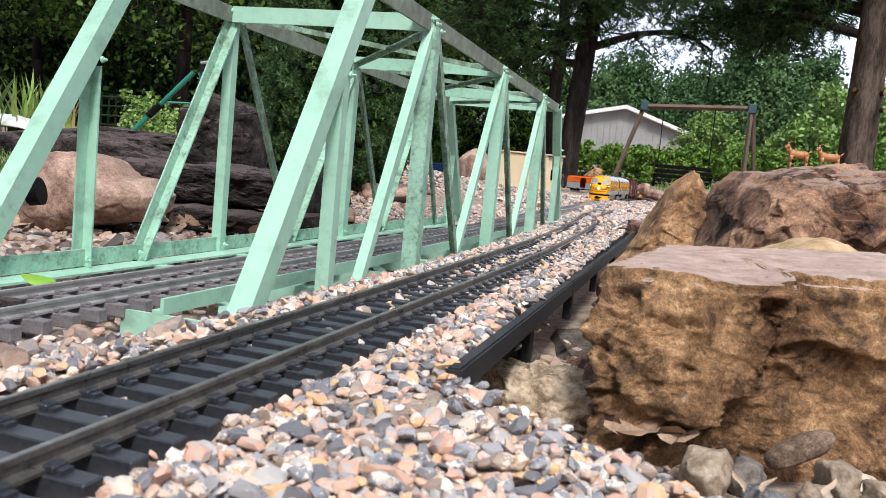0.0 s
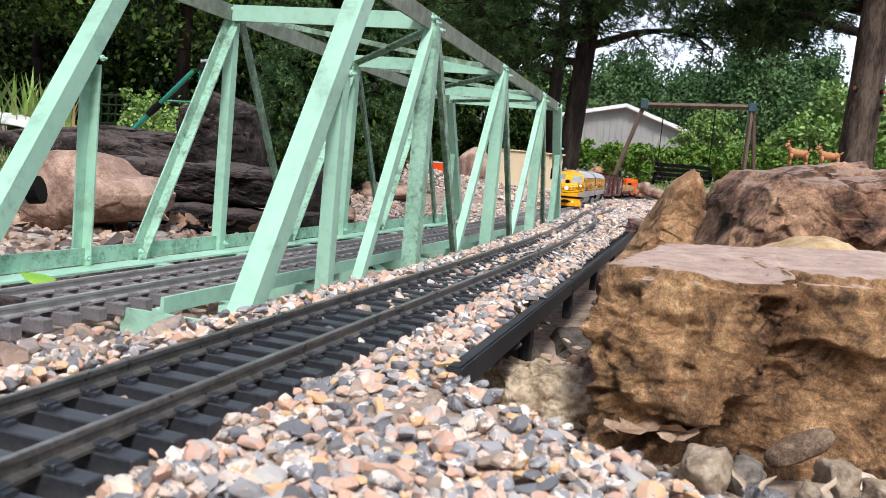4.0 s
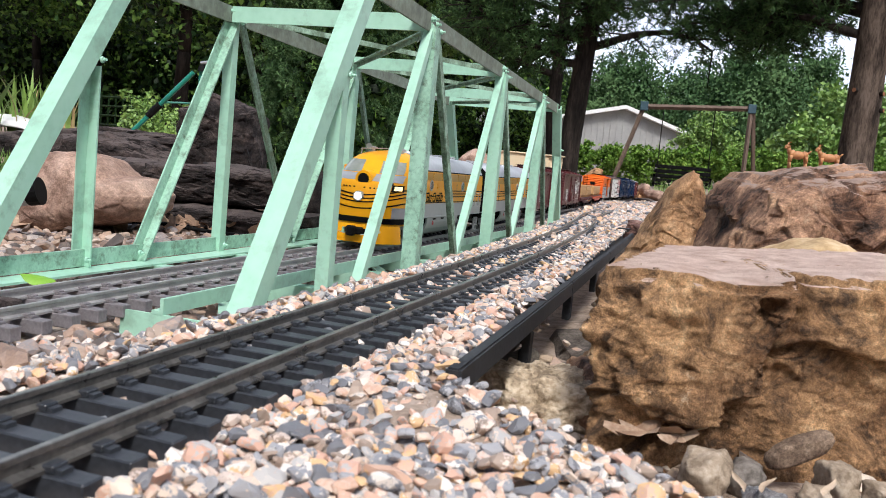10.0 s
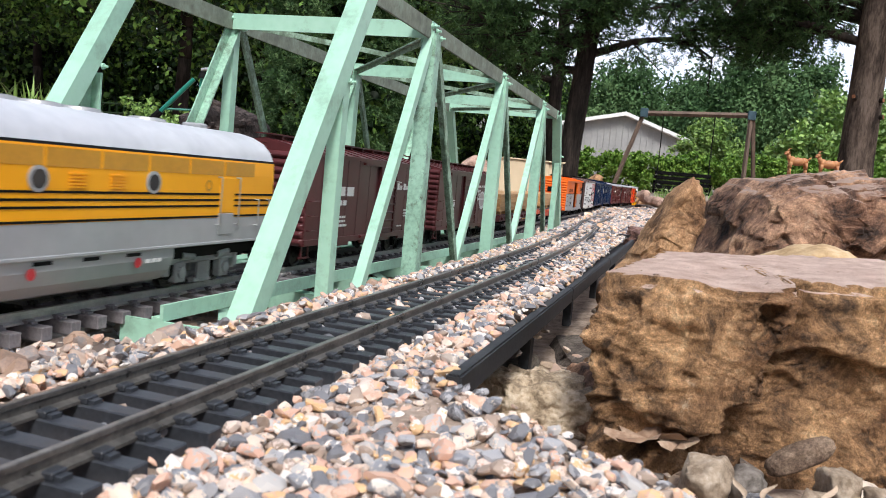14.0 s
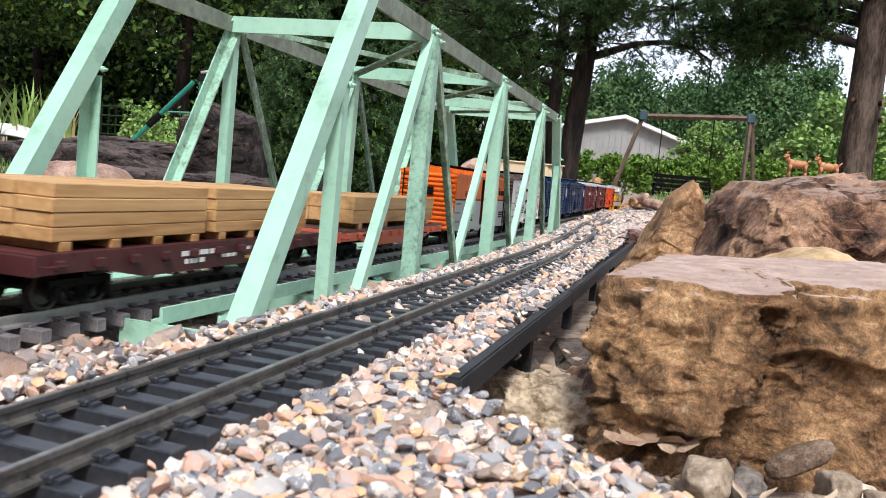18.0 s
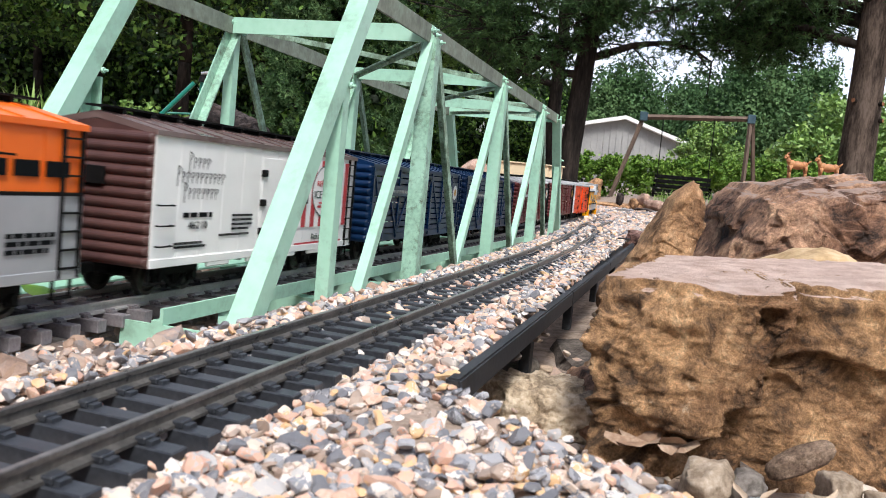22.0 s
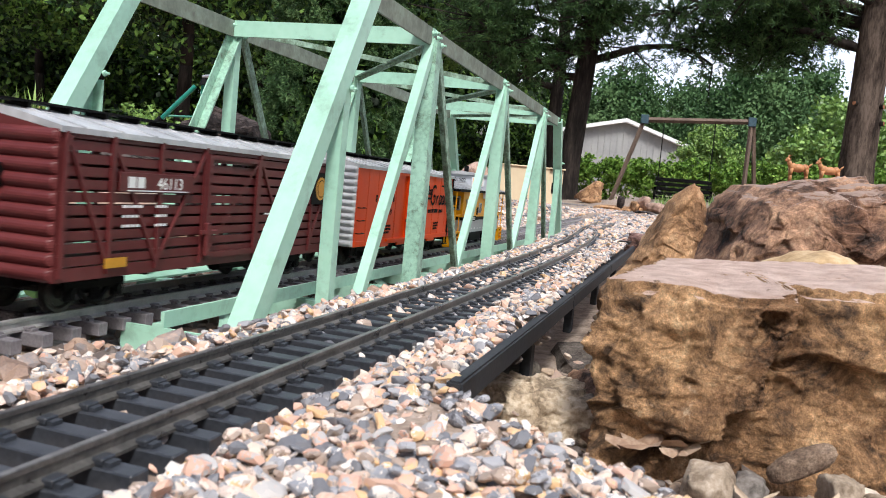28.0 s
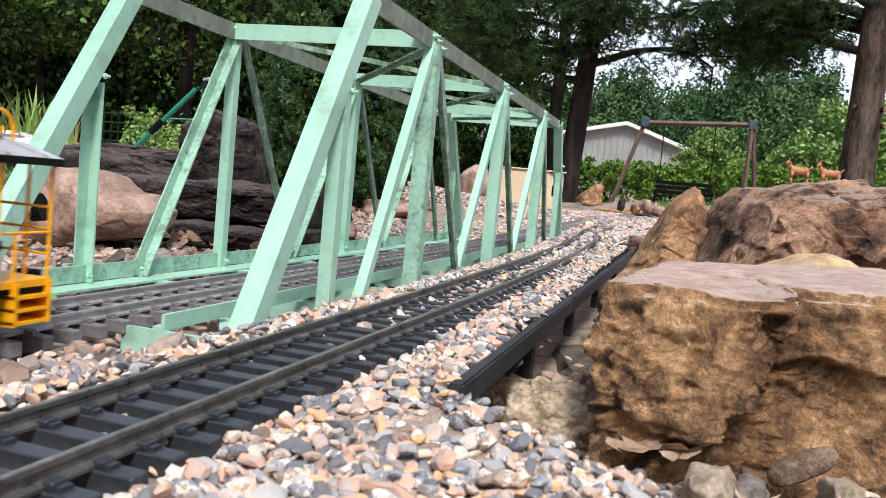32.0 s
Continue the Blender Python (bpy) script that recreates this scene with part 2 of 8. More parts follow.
# ---- building blocks
def part(name, bm, mat, parent=None, label="", smooth=False):
    me = bpy.data.meshes.new(name)
    bm.to_mesh(me)
    bm.free()
    me.materials.append(mat)
    if smooth:
        me.shade_smooth()
    ob = new(name, me)
    if parent is not None:
        ob.parent = parent
    if label:
        ob["label"] = label
    return ob


def share(name, me, parent, m):
    ob = new(name, me)
    ob.parent = parent
    ob.matrix_basis = m
    return ob


def block(bm, x0, x1, y0, y1, z0, z1, bevel=0.0, m=None):
    vs = [bm.verts.new(c) for c in ((x0, y0, z0), (x1, y0, z0), (x1, y1, z0), (x0, y1, z0), (x0, y0, z1), (x1, y0, z1), (x1, y1, z1), (x0, y1, z1))]
    fs = [bm.faces.new([vs[i] for i in f]) for f in ((3, 2, 1, 0), (4, 5, 6, 7), (0, 1, 5, 4), (1, 2, 6, 5), (2, 3, 7, 6), (3, 0, 4, 7))]
    if m is not None:
        for v in vs:
            v.co = m @ v.co
    if bevel:
        es = list({e for f in fs for e in f.edges})
        bmesh.ops.bevel(bm, geom=es, offset=bevel, segments=1, affect="EDGES")
    return bm


def boxed(*a, **k):
    return block(bmesh.new(), *a, **k)


def rod(bm, p0, p1, r0, r1=None, seg=10, cap=True):
    p0, p1 = Vector(p0), Vector(p1)
    r1 = r0 if r1 is None else r1
    q = (p1 - p0).to_track_quat("Z", "Y")
    rings = []
    for p, r in ((p0, r0), (p1, r1)):
        rings.append([bm.verts.new(p + q @ Vector((r * math.cos(2 * math.pi * i / seg), r * math.sin(2 * math.pi * i / seg), 0))) for i in range(seg)])
    for i in range(seg):
        bm.faces.new((rings[0][i], rings[0][(i + 1) % seg], rings[1][(i + 1) % seg], rings[1][i]))
    if cap:
        bm.faces.new(rings[0][::-1])
        bm.faces.new(rings[1])
    return bm


def sweep(bm, profile, y0, y1, m=None):
    """A closed (x, z) profile, swept along y."""
    a = [bm.verts.new((x, y0, z)) for x, z in profile]
    b = [bm.verts.new((x, y1, z)) for x, z in profile]
    n = len(profile)
    for i in range(n):
        bm.faces.new((a[i], b[i], b[(i + 1) % n], a[(i + 1) % n]))
    bm.faces.new(a)
    bm.faces.new(b[::-1])
    if m is not None:
        for v in a + b:
            v.co = m @ v.co
    return bm


def thing(name, label, category, group="", kind="", m=None):
    ob = new(name)
    if m is not None:
        ob.matrix_basis = m
    return tagged(ob, label, category, group, kind)


# ---- the plan: centre lines of the two tracks
def spline(points, n=12):
    out = []
    P = [Vector(p) for p in points]
    for i in range(len(P) - 1):
        a, b, c, d = P[max(i - 1, 0)], P[i], P[i + 1], P[min(i + 2, len(P) - 1)]
        for k in range(n):
            t = k / n
            out.append(.5 * ((2 * b) + (c - a) * t + (2 * a - 5 * b + 4 * c - d) * t * t + (3 * b - a - 3 * c + d) * t ** 3))
    out.append(P[-1])
    return out


class Line:
    def __init__(self, points):
        self.p = spline(points)
        self.s = [0.0]
        for a, b in zip(self.p, self.p[1:]):
            self.s.append(self.s[-1] + (b - a).length)

    def at(self, s):
        if s <= 0:
            d = (self.p[1] - self.p[0]).normalized()
            return self.p[0] + d * s, d
        for i in range(len(self.s) - 1):
            if s <= self.s[i + 1]:
                d = (self.p[i + 1] - self.p[i]).normalized()
                return self.p[i] + d * (s - self.s[i]), d
        d = (self.p[-1] - self.p[-2]).normalized()
        return self.p[-1] + d * (s - self.s[-1]), d

    def place(self, s):
        p, d = self.at(s)
        return Matrix.Translation(p) @ Euler((math.atan2(d.z, math.hypot(d.x, d.y)), 0, -math.atan2(d.x, d.y))).to_matrix().to_4x4()


RAIL_TOP = .0098
# s = 3 at y = 0 on the bridge
MAIN = Line([(.128, -3, RAIL_TOP), (.128, -1.5, RAIL_TOP), (.128, 0, RAIL_TOP), (.128, .6, RAIL_TOP), (.128, .85, .0105), (.129, 1.17, .015), (.132, 1.5, .022), (.135, 2.0, .028), (.135, 2.52, .033), (.128, 3.02, .039),
             (.122, 3.53, .042), (.142, 4.2, .046), (.165, 4.8, .05), (.15, 5.65, .054), (.02, 6.25, .056), (-.32, 6.7, .058), (-.9, 6.85, .06), (-2, 6.8, .06), (-4, 6.8, .06), (-7, 6.8, .06)])
SIDE = Line([(.3246, -1.45, .0122), (.3403, -1.0, .019), (.3575, -.5, .0265), (.3746, 0, .034), (.372, .5, .038), (.348, 1.0, .040), (.310, 1.5, .040), (.285, 2.4, .040), (.252, 3.1, .041), (.238, 3.75, .043), (.26, 4.2, .046), (.31, 4.5, .048)])


def smooth(a, b, x):
    t = min(1, max(0, (x - a) / (b - a)))
    return t * t * (3 - 2 * t)


def side_x(y):
    if y < 0:
        return .3746 + .0343 * y
    return float(np.interp(y, (0, .5, 1, 1.5, 2.4, 3.3, 4.1), (.3746, .372, .348, .31, .285, .245, .2)))


def lip_x(y):
    """Where the ballast breaks off towards the dip."""
    return .462 + 1.25 * max(0, -.545 - y)


def ground_z(x, y, bare=False):
    """Height of the pebble bed, or of the bare ground below the roadbed plank."""
    ramp = float(np.interp(y, (.9, 1.5, 2.5, 3.5, 5), (0, .0175, .0285, .0375, .048))) * smooth(-.40, -.12, x)
    z = base = -.012 + ramp
    sx = side_x(y)
    zn = .034 + .015 * min(y, .4)
    bank = smooth(sx - .13, sx - .05, x)
    d = abs(x - sx)
    z += (zn - .0165 + .0055 * smooth(-.45, -.2, y) * (1 - smooth(.046, .066, d)) + .0075 * smooth(.046, .066, d) - base) * bank
    z += .007 * smooth(.42, .455, x) * smooth(-.62, -.54, y) * (1 - smooth(.9, 1.4, y))
    near = smooth(-.545, -.62, y)
    lip = lip_x(y) - (.05 * smooth(-.56, -.53, y) if bare else 0)
    dip = smooth(lip, lip + .012 + .09 * near, x) * (1 - smooth(.9, 1.6, y))
    z -= dip * (.075 - .03 * near)
    under = smooth(-.47, -.42, y) * (1 - smooth(1.0, 1.15, y)) * smooth(-.06, 0.0, x) * (1 - smooth(.24, .30, x))
    z -= .022 * under
    z += .17 * smooth(.45, 1.6, -.8 * x + .25 * y) * (1 - smooth(2.5, 4.5, y))
    z += .015 * smooth(1.2, 4, y) * (1 - smooth(-.40, -.12, x))
    far = smooth(5, 9, y)
    z += far * (.13 + .05 * max(-3, min(4, x)))
    z += .5 * smooth(12, 30, y)
    return z


# ---- ground
def axis(fine, lo, hi, step, far):
    a = list(np.arange(lo, hi, step))
    v, s = hi, step
    while v < far:
        a.append(v)
        s *= 1.25
        v += s
    a.append(far)
    v, s, b = lo, step, []
    while v > -far:
        s *= 1.25
        v -= s
        b.append(max(v, -far))
    return b[::-1] + a


def build_ground():
    xs, ys = axis(0, -.7, 1.0, .02, 400), axis(0, -.9, 2.2, .02, 400)
    xs = sorted(xs + [.411, .415, .418, .422, .4615, .466, .470, .475])
    co, fa = [], []
    for y in ys:
        for x in xs:
            z = ground_z(x, y, True)
            if abs(x) < 3 and y < 8:
                z += .006 * noise.noise((x * 14, y * 14, 0)) * (.4 if .25 < x < .45 else 1)
            co.append((x, y, z))
    w = len(xs)
    for j in range(len(ys) - 1):
        for i in range(w - 1):
            a = j * w + i
            fa.append((a, a + 1, a + w + 1, a + w))
    me = bpy.data.meshes.new("ground")
    me.from_pydata(co, [], fa)
    me.materials.append(SOIL)
    me.shade_smooth()
    tagged(new("ground", me), "brown soil and grit under pale pebbles", "ground", kind="structure")


build_ground()


def pebble_shape(rng):
    """Corners and faces of one unit pebble: a blunt chip."""
    bm = bmesh.new()
    for k in range(24):
        d = Vector((rng.gauss(0, 1), rng.gauss(0, 1), rng.gauss(0, 1))).normalized()
        m = max(abs(c) for c in d)
        bm.verts.new(d / m ** .45 * rng.uniform(.86, 1.0))
    bmesh.ops.convex_hull(bm, input=bm.verts)
    for v in [v for v in bm.verts if not v.link_faces]:
        bm.verts.remove(v)
    bm.verts.index_update()
    co = np.array([v.co[:] for v in bm.verts])
    fa = np.array([[v.index for v in f.verts] for f in bm.faces])
    bm.free()
    return co, fa


RNG = random.Random(7)
SHAPES = [pebble_shape(RNG) for i in range(14)]


def scatter(name, mat, label, spots, rng):
    """Many pebbles in one mesh: spots are (x, y, z, size)."""
    cs, fs, base = [], [], 0
    for x, y, z, size in spots:
        co, fa = SHAPES[rng.randrange(len(SHAPES))]
        e = Euler((rng.gauss(0, .45), rng.gauss(0, .45), rng.uniform(0, 6.28))).to_matrix()
        s = np.array((rng.uniform(.8, 1.25), rng.uniform(.65, 1.0), rng.uniform(.30, .6))) * size * .5
        cs.append((co * s) @ np.array(e).T + (x, y, z + s[2] * .35))
        fs.append(fa + base)
        base += len(co)
    co, fa = np.concatenate(cs), np.concatenate(fs)
    me = bpy.data.meshes.new(name)
    me.vertices.add(len(co))
    me.vertices.foreach_set("co", co.astype(np.float32).ravel())
    me.loops.add(fa.size)
    me.loops.foreach_set("vertex_index", fa.astype(np.int32).ravel())
    me.polygons.add(len(fa))
    me.polygons.foreach_set("loop_start", np.arange(0, fa.size, 3, dtype=np.int32))
    me.update(calc_edges=True)
    me.shade_flat()
    me.materials.append(mat)
    return tagged(new(name, me), label, "gravel", kind="stuff")


def spots_in(x0, x1, y0, y1, pitch, size, rng, keep=lambda x, y: True, lift=0.0):
    out = []
    for i in range(int((x1 - x0) / pitch)):
        for j in range(int((y1 - y0) / pitch)):
            x, y = x0 + (i + rng.random()) * pitch, y0 + (j + rng.random()) * pitch
            if keep(x, y):
                out.append((x, y, ground_z(x, y) + lift + rng.uniform(-.3, .25) * size, size * rng.lognormvariate(0, .24)))
    return out


def clear(x, y):
    """Not between or under the rails' ties."""
    d = abs(x - side_x(y))
    if d < .042 and RNG.random() < (.92 if y < -.4 else .45):
        return False
    if -.435 < y < 1.05 and -.02 < x < .275:
        return False
    if y < 1.6 and abs(x - .128) < .047 and RNG.random() < .9:
        return False
    return True


def level(x, y):
    return x < lip_x(y) + .05 * smooth(-.56, -.64, y)


build = spots_in(.10, .70, -.88, -.30, .0052, .0073, RNG, lambda x, y: clear(x, y) and level(x, y))
build += spots_in(.10, .70, -.88, -.30, .0080, .0078, RNG, lambda x, y: clear(x, y) and level(x, y), .003)
build += spots_in(.27, .462, -.30, .75, .0060, .0078, RNG, clear)
build += spots_in(-.25, .10, -.80, -.36, .0095, .0135, RNG, clear)
scatter("ballast_pebbles", PEBBLE, "pale pink, grey and tan pebble ballast beside the tracks", build, RNG)
build = spots_in(-.6, .462, .75, 2.2, .0112, .0125, RNG, lambda x, y: clear(x, y) and x > -.35 + .12 * y)
build += spots_in(.462, .75, .95, 2.2, .016, .016, RNG)
build += spots_in(-1.0, .9, 2.2, 5.6, .022, .021, RNG, lambda x, y: abs(x - MAIN.at(y + 3)[0].x) > .035)
scatter("far_ballast_pebbles", PEBBLE, "pale pebble ballast spread beyond the bridge", build, RNG)
build = spots_in(-.75, .30, -.36, 1.6, .0135, .0155, RNG, lambda x, y: (x < .0 or y < 1.05) and not (y > .9 and x > 0))
build += spots_in(-1.0, -.35, 1.4, 3.4, .024, .022, RNG)
build += spots_in(.04, .29, -.60, -.38, .013, .0135, RNG, lambda x, y: abs(x - .128) > .05 and x < side_x(y) - .055, .002)
build += spots_in(.255, .30, -.40, .8, .013, .011, RNG, lambda x, y: x < side_x(y) - .05, .002)
scatter("brown_pebbles", PEBBLE_BROWN, "brown creek pebbles among dry leaves", build, RNG)
build = spots_in(.47, 1.0, -.62, .9, .014, .014, RNG, lambda x, y: not level(x, y) and noise.noise((x * 9, y * 9, 3)) > -.25)
build += spots_in(.462, .530, -.46, -.24, .0075, .0085, RNG, lambda x, y: noise.noise((x * 22, y * 22, 6)) > -.15, .006)
build += spots_in(.50, .72, -.56, -.42, .0095, .0095, RNG, lambda x, y: noise.noise((x * 22, y * 22, 9)) > -.1, .003)
scatter("dip_pebbles", PEBBLE_DIP, "scattered pebbles in the dip beside the rocks", build, RNG)


# ---- tracks
RAIL_PROFILE = [(-.0042, -.0082), (.0042, -.0082), (.0042, -.0068), (.0009, -.0058), (.0009, -.0026), (.0016, -.0022), (.0016, -.0003), (.0011, 0), (-.0011, 0), (-.0016, -.0003), (-.0016, -.0022), (-.0009, -.0026), (-.0009, -.0058), (-.0042, -.0068)]


def rail(line, s0, s1, side, mat, parent, step=.06):
    bm = bmesh.new()
    rings = []
    n = max(1, int((s1 - s0) / step))
    for k in range(n + 1):
        m = line.place(s0 + (s1 - s0) * k / n)
        rings.append([bm.verts.new(m @ Vector((x + side * .0235, 0, z))) for x, z in RAIL_PROFILE])
    for a, b in zip(rings, rings[1:]):
        for i in range(len(a)):
            bm.faces.new((a[i], b[i], b[(i + 1) % len(a)], a[(i + 1) % len(a)]))
    bm.faces.new(rings[0])
    bm.faces.new(rings[-1][::-1])
    part("rail", bm, mat, parent)


def tie_mesh(mat, length=.088, wide=.0098, high=.0095):
    bm = bmesh.new()
    z = -.0082
    block(bm, -length / 2, length / 2, -wide / 2, wide / 2, z - high, z, .0006)
    for s in (-1, 1):
        for k in (-1, 1):
            block(bm, s * .0235 + k * .0048 - .0024, s * .0235 + k * .0048 + .0024, -.0036, .0036, z, z + .0030, .0005)
            block(bm, s * .0235 + k * .0082 - .0018, s * .0235 + k * .0082 + .0018, -.0026, .0026, z, z + .0018)
    me = bpy.data.meshes.new("tie")
    bm.to_mesh(me)
    bm.free()
    me.materials.append(mat)
    return me


def track(name, line, s0, s1, pitch, rail_mat, tie_mat, label, many):
    t = thing(name, label, "railway track")
    for side in (-1, 1):
        rail(line, s0, s1, side, rail_mat, t)
    me = tie_mesh(tie_mat)
    n = int((s1 - s0) / pitch)
    bm = bmesh.new()
    for k in range(n):
        m = line.place(s0 + (k + .5) * pitch)
        if k < many:
            share("tie", me, t, m)
        else:
            i0 = len(bm.verts)
            bm.from_mesh(me)
            bm.verts.ensure_lookup_table()
            for v in bm.verts[i0:]:
                v.co = m @ v.co
    if len(bm.verts):
        tagged(part("far_ties", bm, tie_mat, t), kind="stuff")
    return t


track("siding_track", SIDE, 0.0, SIDE.s[-1], .0226, RAIL, TIE, "model railway track with dark rails and black ties on pebbles", 170)
track("main_track", MAIN, 2.2, 15.5, .0269, RAIL_OLD, TIE_OLD, "model railway track with grey rails and brown ties over the bridge", 150)

# ---- black edging board
edging = thing("edging_board", "black board holding the pebble ballast beside the track", "edging board")
for k in range(4):
    ya, yb = -.555 + k * .42, -.5565 + (k + 1) * .42
    za, zb = .0300, .0300
    bm = bmesh.new()
    vs = [bm.verts.new(c) for c in ((.4635, ya, za - .015), (.4715, ya, za - .015), (.4715, yb, zb - .015), (.4635, yb, zb - .015), (.4635, ya, za), (.4715, ya, za), (.4715, yb, zb), (.4635, yb, zb))]
    for f in ((3, 2, 1, 0), (4, 5, 6, 7), (0, 1, 5, 4), (1, 2, 6, 5), (2, 3, 7, 6), (3, 0, 4, 7)):
        bm.faces.new([vs[i] for i in f])
    bmesh.ops.bevel(bm, geom=list(bm.edges), offset=.0012, segments=2, affect="EDGES")
    part("board", bm, BOARD, edging)
for y in (-.30, -.06, .2, .5):
    part("stake", boxed(.455, .4632, y - .008, y + .008, -.02, .016, .0008), BOARD, edging)

bm = bmesh.new()
for k in range(14):
    ya, yb = -.55 + k * .12, -.4302 + k * .12
    za = .0195
    block(bm, .436, .4632, ya, yb, za - .010, za - .004)
part("roadbed_plank", bm, BOARD, edging)

# ---- truss bridge
Y1, YB, YP, YE = -.254, (-.170, .19, .575, .95), (0.0, .39, .78), (-.40, 1.18)
TOP, XR = .290, .262
YT = (-.205, .985)


def angle(bm, p0, p1, wide, deep, out, thick=.003, flip=1):
    """An L-shaped bar from p0 to p1; its broad leg faces along out."""
    p0, p1, out = Vector(p0), Vector(p1), Vector(out)
    z = (p1 - p0).normalized()
    o = (out - z * out.dot(z)).normalized()
    w = z.cross(o) * flip
    prof = [(-wide / 2, 0), (wide / 2, 0), (wide / 2, -deep), (wide / 2 - thick, -deep), (wide / 2 - thick, -thick), (-wide / 2, -thick)]
    a = [bm.verts.new(p0 + w * u + o * v) for u, v in prof]
    b = [bm.verts.new(p1 + w * u + o * v) for u, v in prof]
    for i in range(6):
        bm.faces.new((a[i], a[(i + 1) % 6], b[(i + 1) % 6], b[i]))
    bm.faces.new(a[::-1])
    bm.faces.new(b)
    bmesh.ops.recalc_face_normals(bm, faces=bm.faces)
    return bm


def screw(m, parent):
    share("screw", SCREW, parent, m)


def screw_mesh():
    bm = rod(bmesh.new(), (0, 0, 0), (0, 0, .0022), .0032, .0028, 10)
    rod(bm, (0, 0, .002), (0, 0, .006), .0013, .0013, 8)
    me = bpy.data.meshes.new("screw")
    bm.to_mesh(me)
    bm.free()
    me.materials.append(MINT)
    return me


SCREW = screw_mesh()
SIDEWAYS = Matrix.Rotation(math.pi / 2, 4, "Y")


def build_bridge():
    br = thing("truss_bridge", "mint green painted steel truss bridge, weathered with lichen stains", "bridge")
    for x in (0.0, XR):
        far = x == 0
        cx = -.003 if far else .205
        part("bottom_chord", angle(bmesh.new(), (cx, YE[0] - .012, .0045), (cx, YE[1], .0045), .017 if far else .0125, .020 if far else .010, (1, 0, 0), flip=1), MINT_AGED if far else MINT, br)
        if far:
            part("flange", boxed(-.003, .024, YE[0] - .012, YE[1], -.0072, -.0050), MINT, br)
        part("top_chord", angle(bmesh.new(), (x - .001, YT[0] - .012, TOP + .004), (x - .001, YT[1] + .012, TOP + .004), .020, .020, (1, 0, 0), flip=-1), MINT_GREY, br, "grey-green stained top chord")
        for yb, yt in zip(YE, YT):
            part("end_post", angle(bmesh.new(), (x + .007, yb, -.012), (x + .007, yt, TOP + .006), .019, .019, (1, 0, 0), flip=-1), MINT, br)
        for y, top in ((Y1, .205), (YP[0], TOP), (YP[1], TOP), (YP[2], TOP), (YE[1] - .13, .205)):
            # half-inch bars for the hangers, three-quarter-inch for the posts; the far truss is turned about
            w = .0127 if top < .25 or (far and y == YP[0]) else .0185
            if far and top < .25:
                bar = angle(bmesh.new(), (x - .009, y, -.008), (x - .009, y, top - .01), w, -w, (1, 0, 0), -.002, flip=1)
            else:
                inset = .002 if far and y == YP[0] else .006
                bar = angle(bmesh.new(), (x + inset, y, -.008), (x + inset, y, top), w, w, (1, 0, 0), .0025, flip=-1)
            part("post", bar, MINT if y != YP[0] or far else MINT_AGED, br)
            screw(Matrix.Translation((x + .006, y - .002, .004)) @ SIDEWAYS, br)
            screw(Matrix.Translation((x + .0075, y + .003, top - .004)) @ SIDEWAYS, br)
            if top > .25:
                screw(Matrix.Translation((x - .001, y - .009, TOP + .008)) @ SIDEWAYS, br)
                screw(Matrix.Translation((x - .001, y + .011, TOP + .006)) @ SIDEWAYS, br)
                screw(Matrix.Translation((x - .001, y + .001, TOP + .010)) @ SIDEWAYS, br)
        for a, b in ((YB[0], YP[0]), (YB[1], YP[0]), (YB[1], YP[1]), (YB[2], YP[1]), (YB[2], YP[2]), (YB[3], YP[2])):
            near = a < b
            p, q = (x + .004, a - (.006 if near and not far else 0), -.004), (x + .002, b + (.012 if a > b else -.002), TOP)
            if far and near:
                bar = angle(bmesh.new(), (x - .007, a, -.004), (x - .007, b - .006, TOP), .0127, -.0127, (1, 0, 0), -.002, flip=1)
            else:
                bar = angle(bmesh.new(), p, q, .0112, .0105, (1, 0, 0), .002, flip=-1 if near else 1)
            part("diagonal", bar, (MINT_AGED if far else MINT) if near else MINT_MOSS_SHADE, br, "" if near else "mossy diagonal brace with shade put into its colour")
            screw(Matrix.Translation((x + .004, a, .005)) @ SIDEWAYS, br)
    for y in (YP[0], YP[1], YP[2], YT[1]):
        part("top_strut", angle(bmesh.new(), (0, y - .010, TOP + .004), (XR, y - .010, TOP + .004), .0195, .018, (0, -1, 0), flip=-1), MINT, br)
    for a, b in ((YP[0], YP[1]), (YP[1], YP[2]), (YP[2], YT[1])):
        for s in (0, 1):
            p, q = ((.005, a + .01, TOP + .006), (XR - .005, b - .01, TOP + .006)) if s else ((XR - .005, a + .01, TOP + .003), (.005, b - .01, TOP + .003))
            part("top_brace", angle(bmesh.new(), p, q, .008, .007, (0, 0, 1), .002), MINT_MOSS_SHADE, br)
    for y in (YE[0] - .012, -.17, 0.0, .19, .39, .575, .78, .95, YE[1]):
        part("floor_beam", angle(bmesh.new(), (0 if y > -.3 else .168, y, -.0115 if y < -.3 else -.017), (XR + (.006 if y < -.3 else .0), y, -.0115 if y < -.3 else -.017), .020, .008 if y < -.3 else .019, (0, -1, 0), flip=1 if y < -.3 else -1), MINT, br)
    for a, b in ((YE[0], 0), (0, .39), (.39, .78), (.78, YE[1])):
        for s in (0, 1):
            p, q = ((.01, a, -.016), (XR - .01, b, -.016)) if s else ((XR - .01, a, -.0185), (.01, b, -.0185))
            part("floor_brace", angle(bmesh.new(), p, q, .014, .004, (0, 0, 1), .002), MINT, br)
    return br


build_bridge()


# ---- rocks
def jitter(cell, k):
    return Vector((noise.noise(cell * 3.1 + Vector((k, 1.7, 0))), noise.noise(cell * 2.7 + Vector((5, k, 2))), noise.noise(cell * 3.7 + Vector((9, 3, k))))) * 1.6


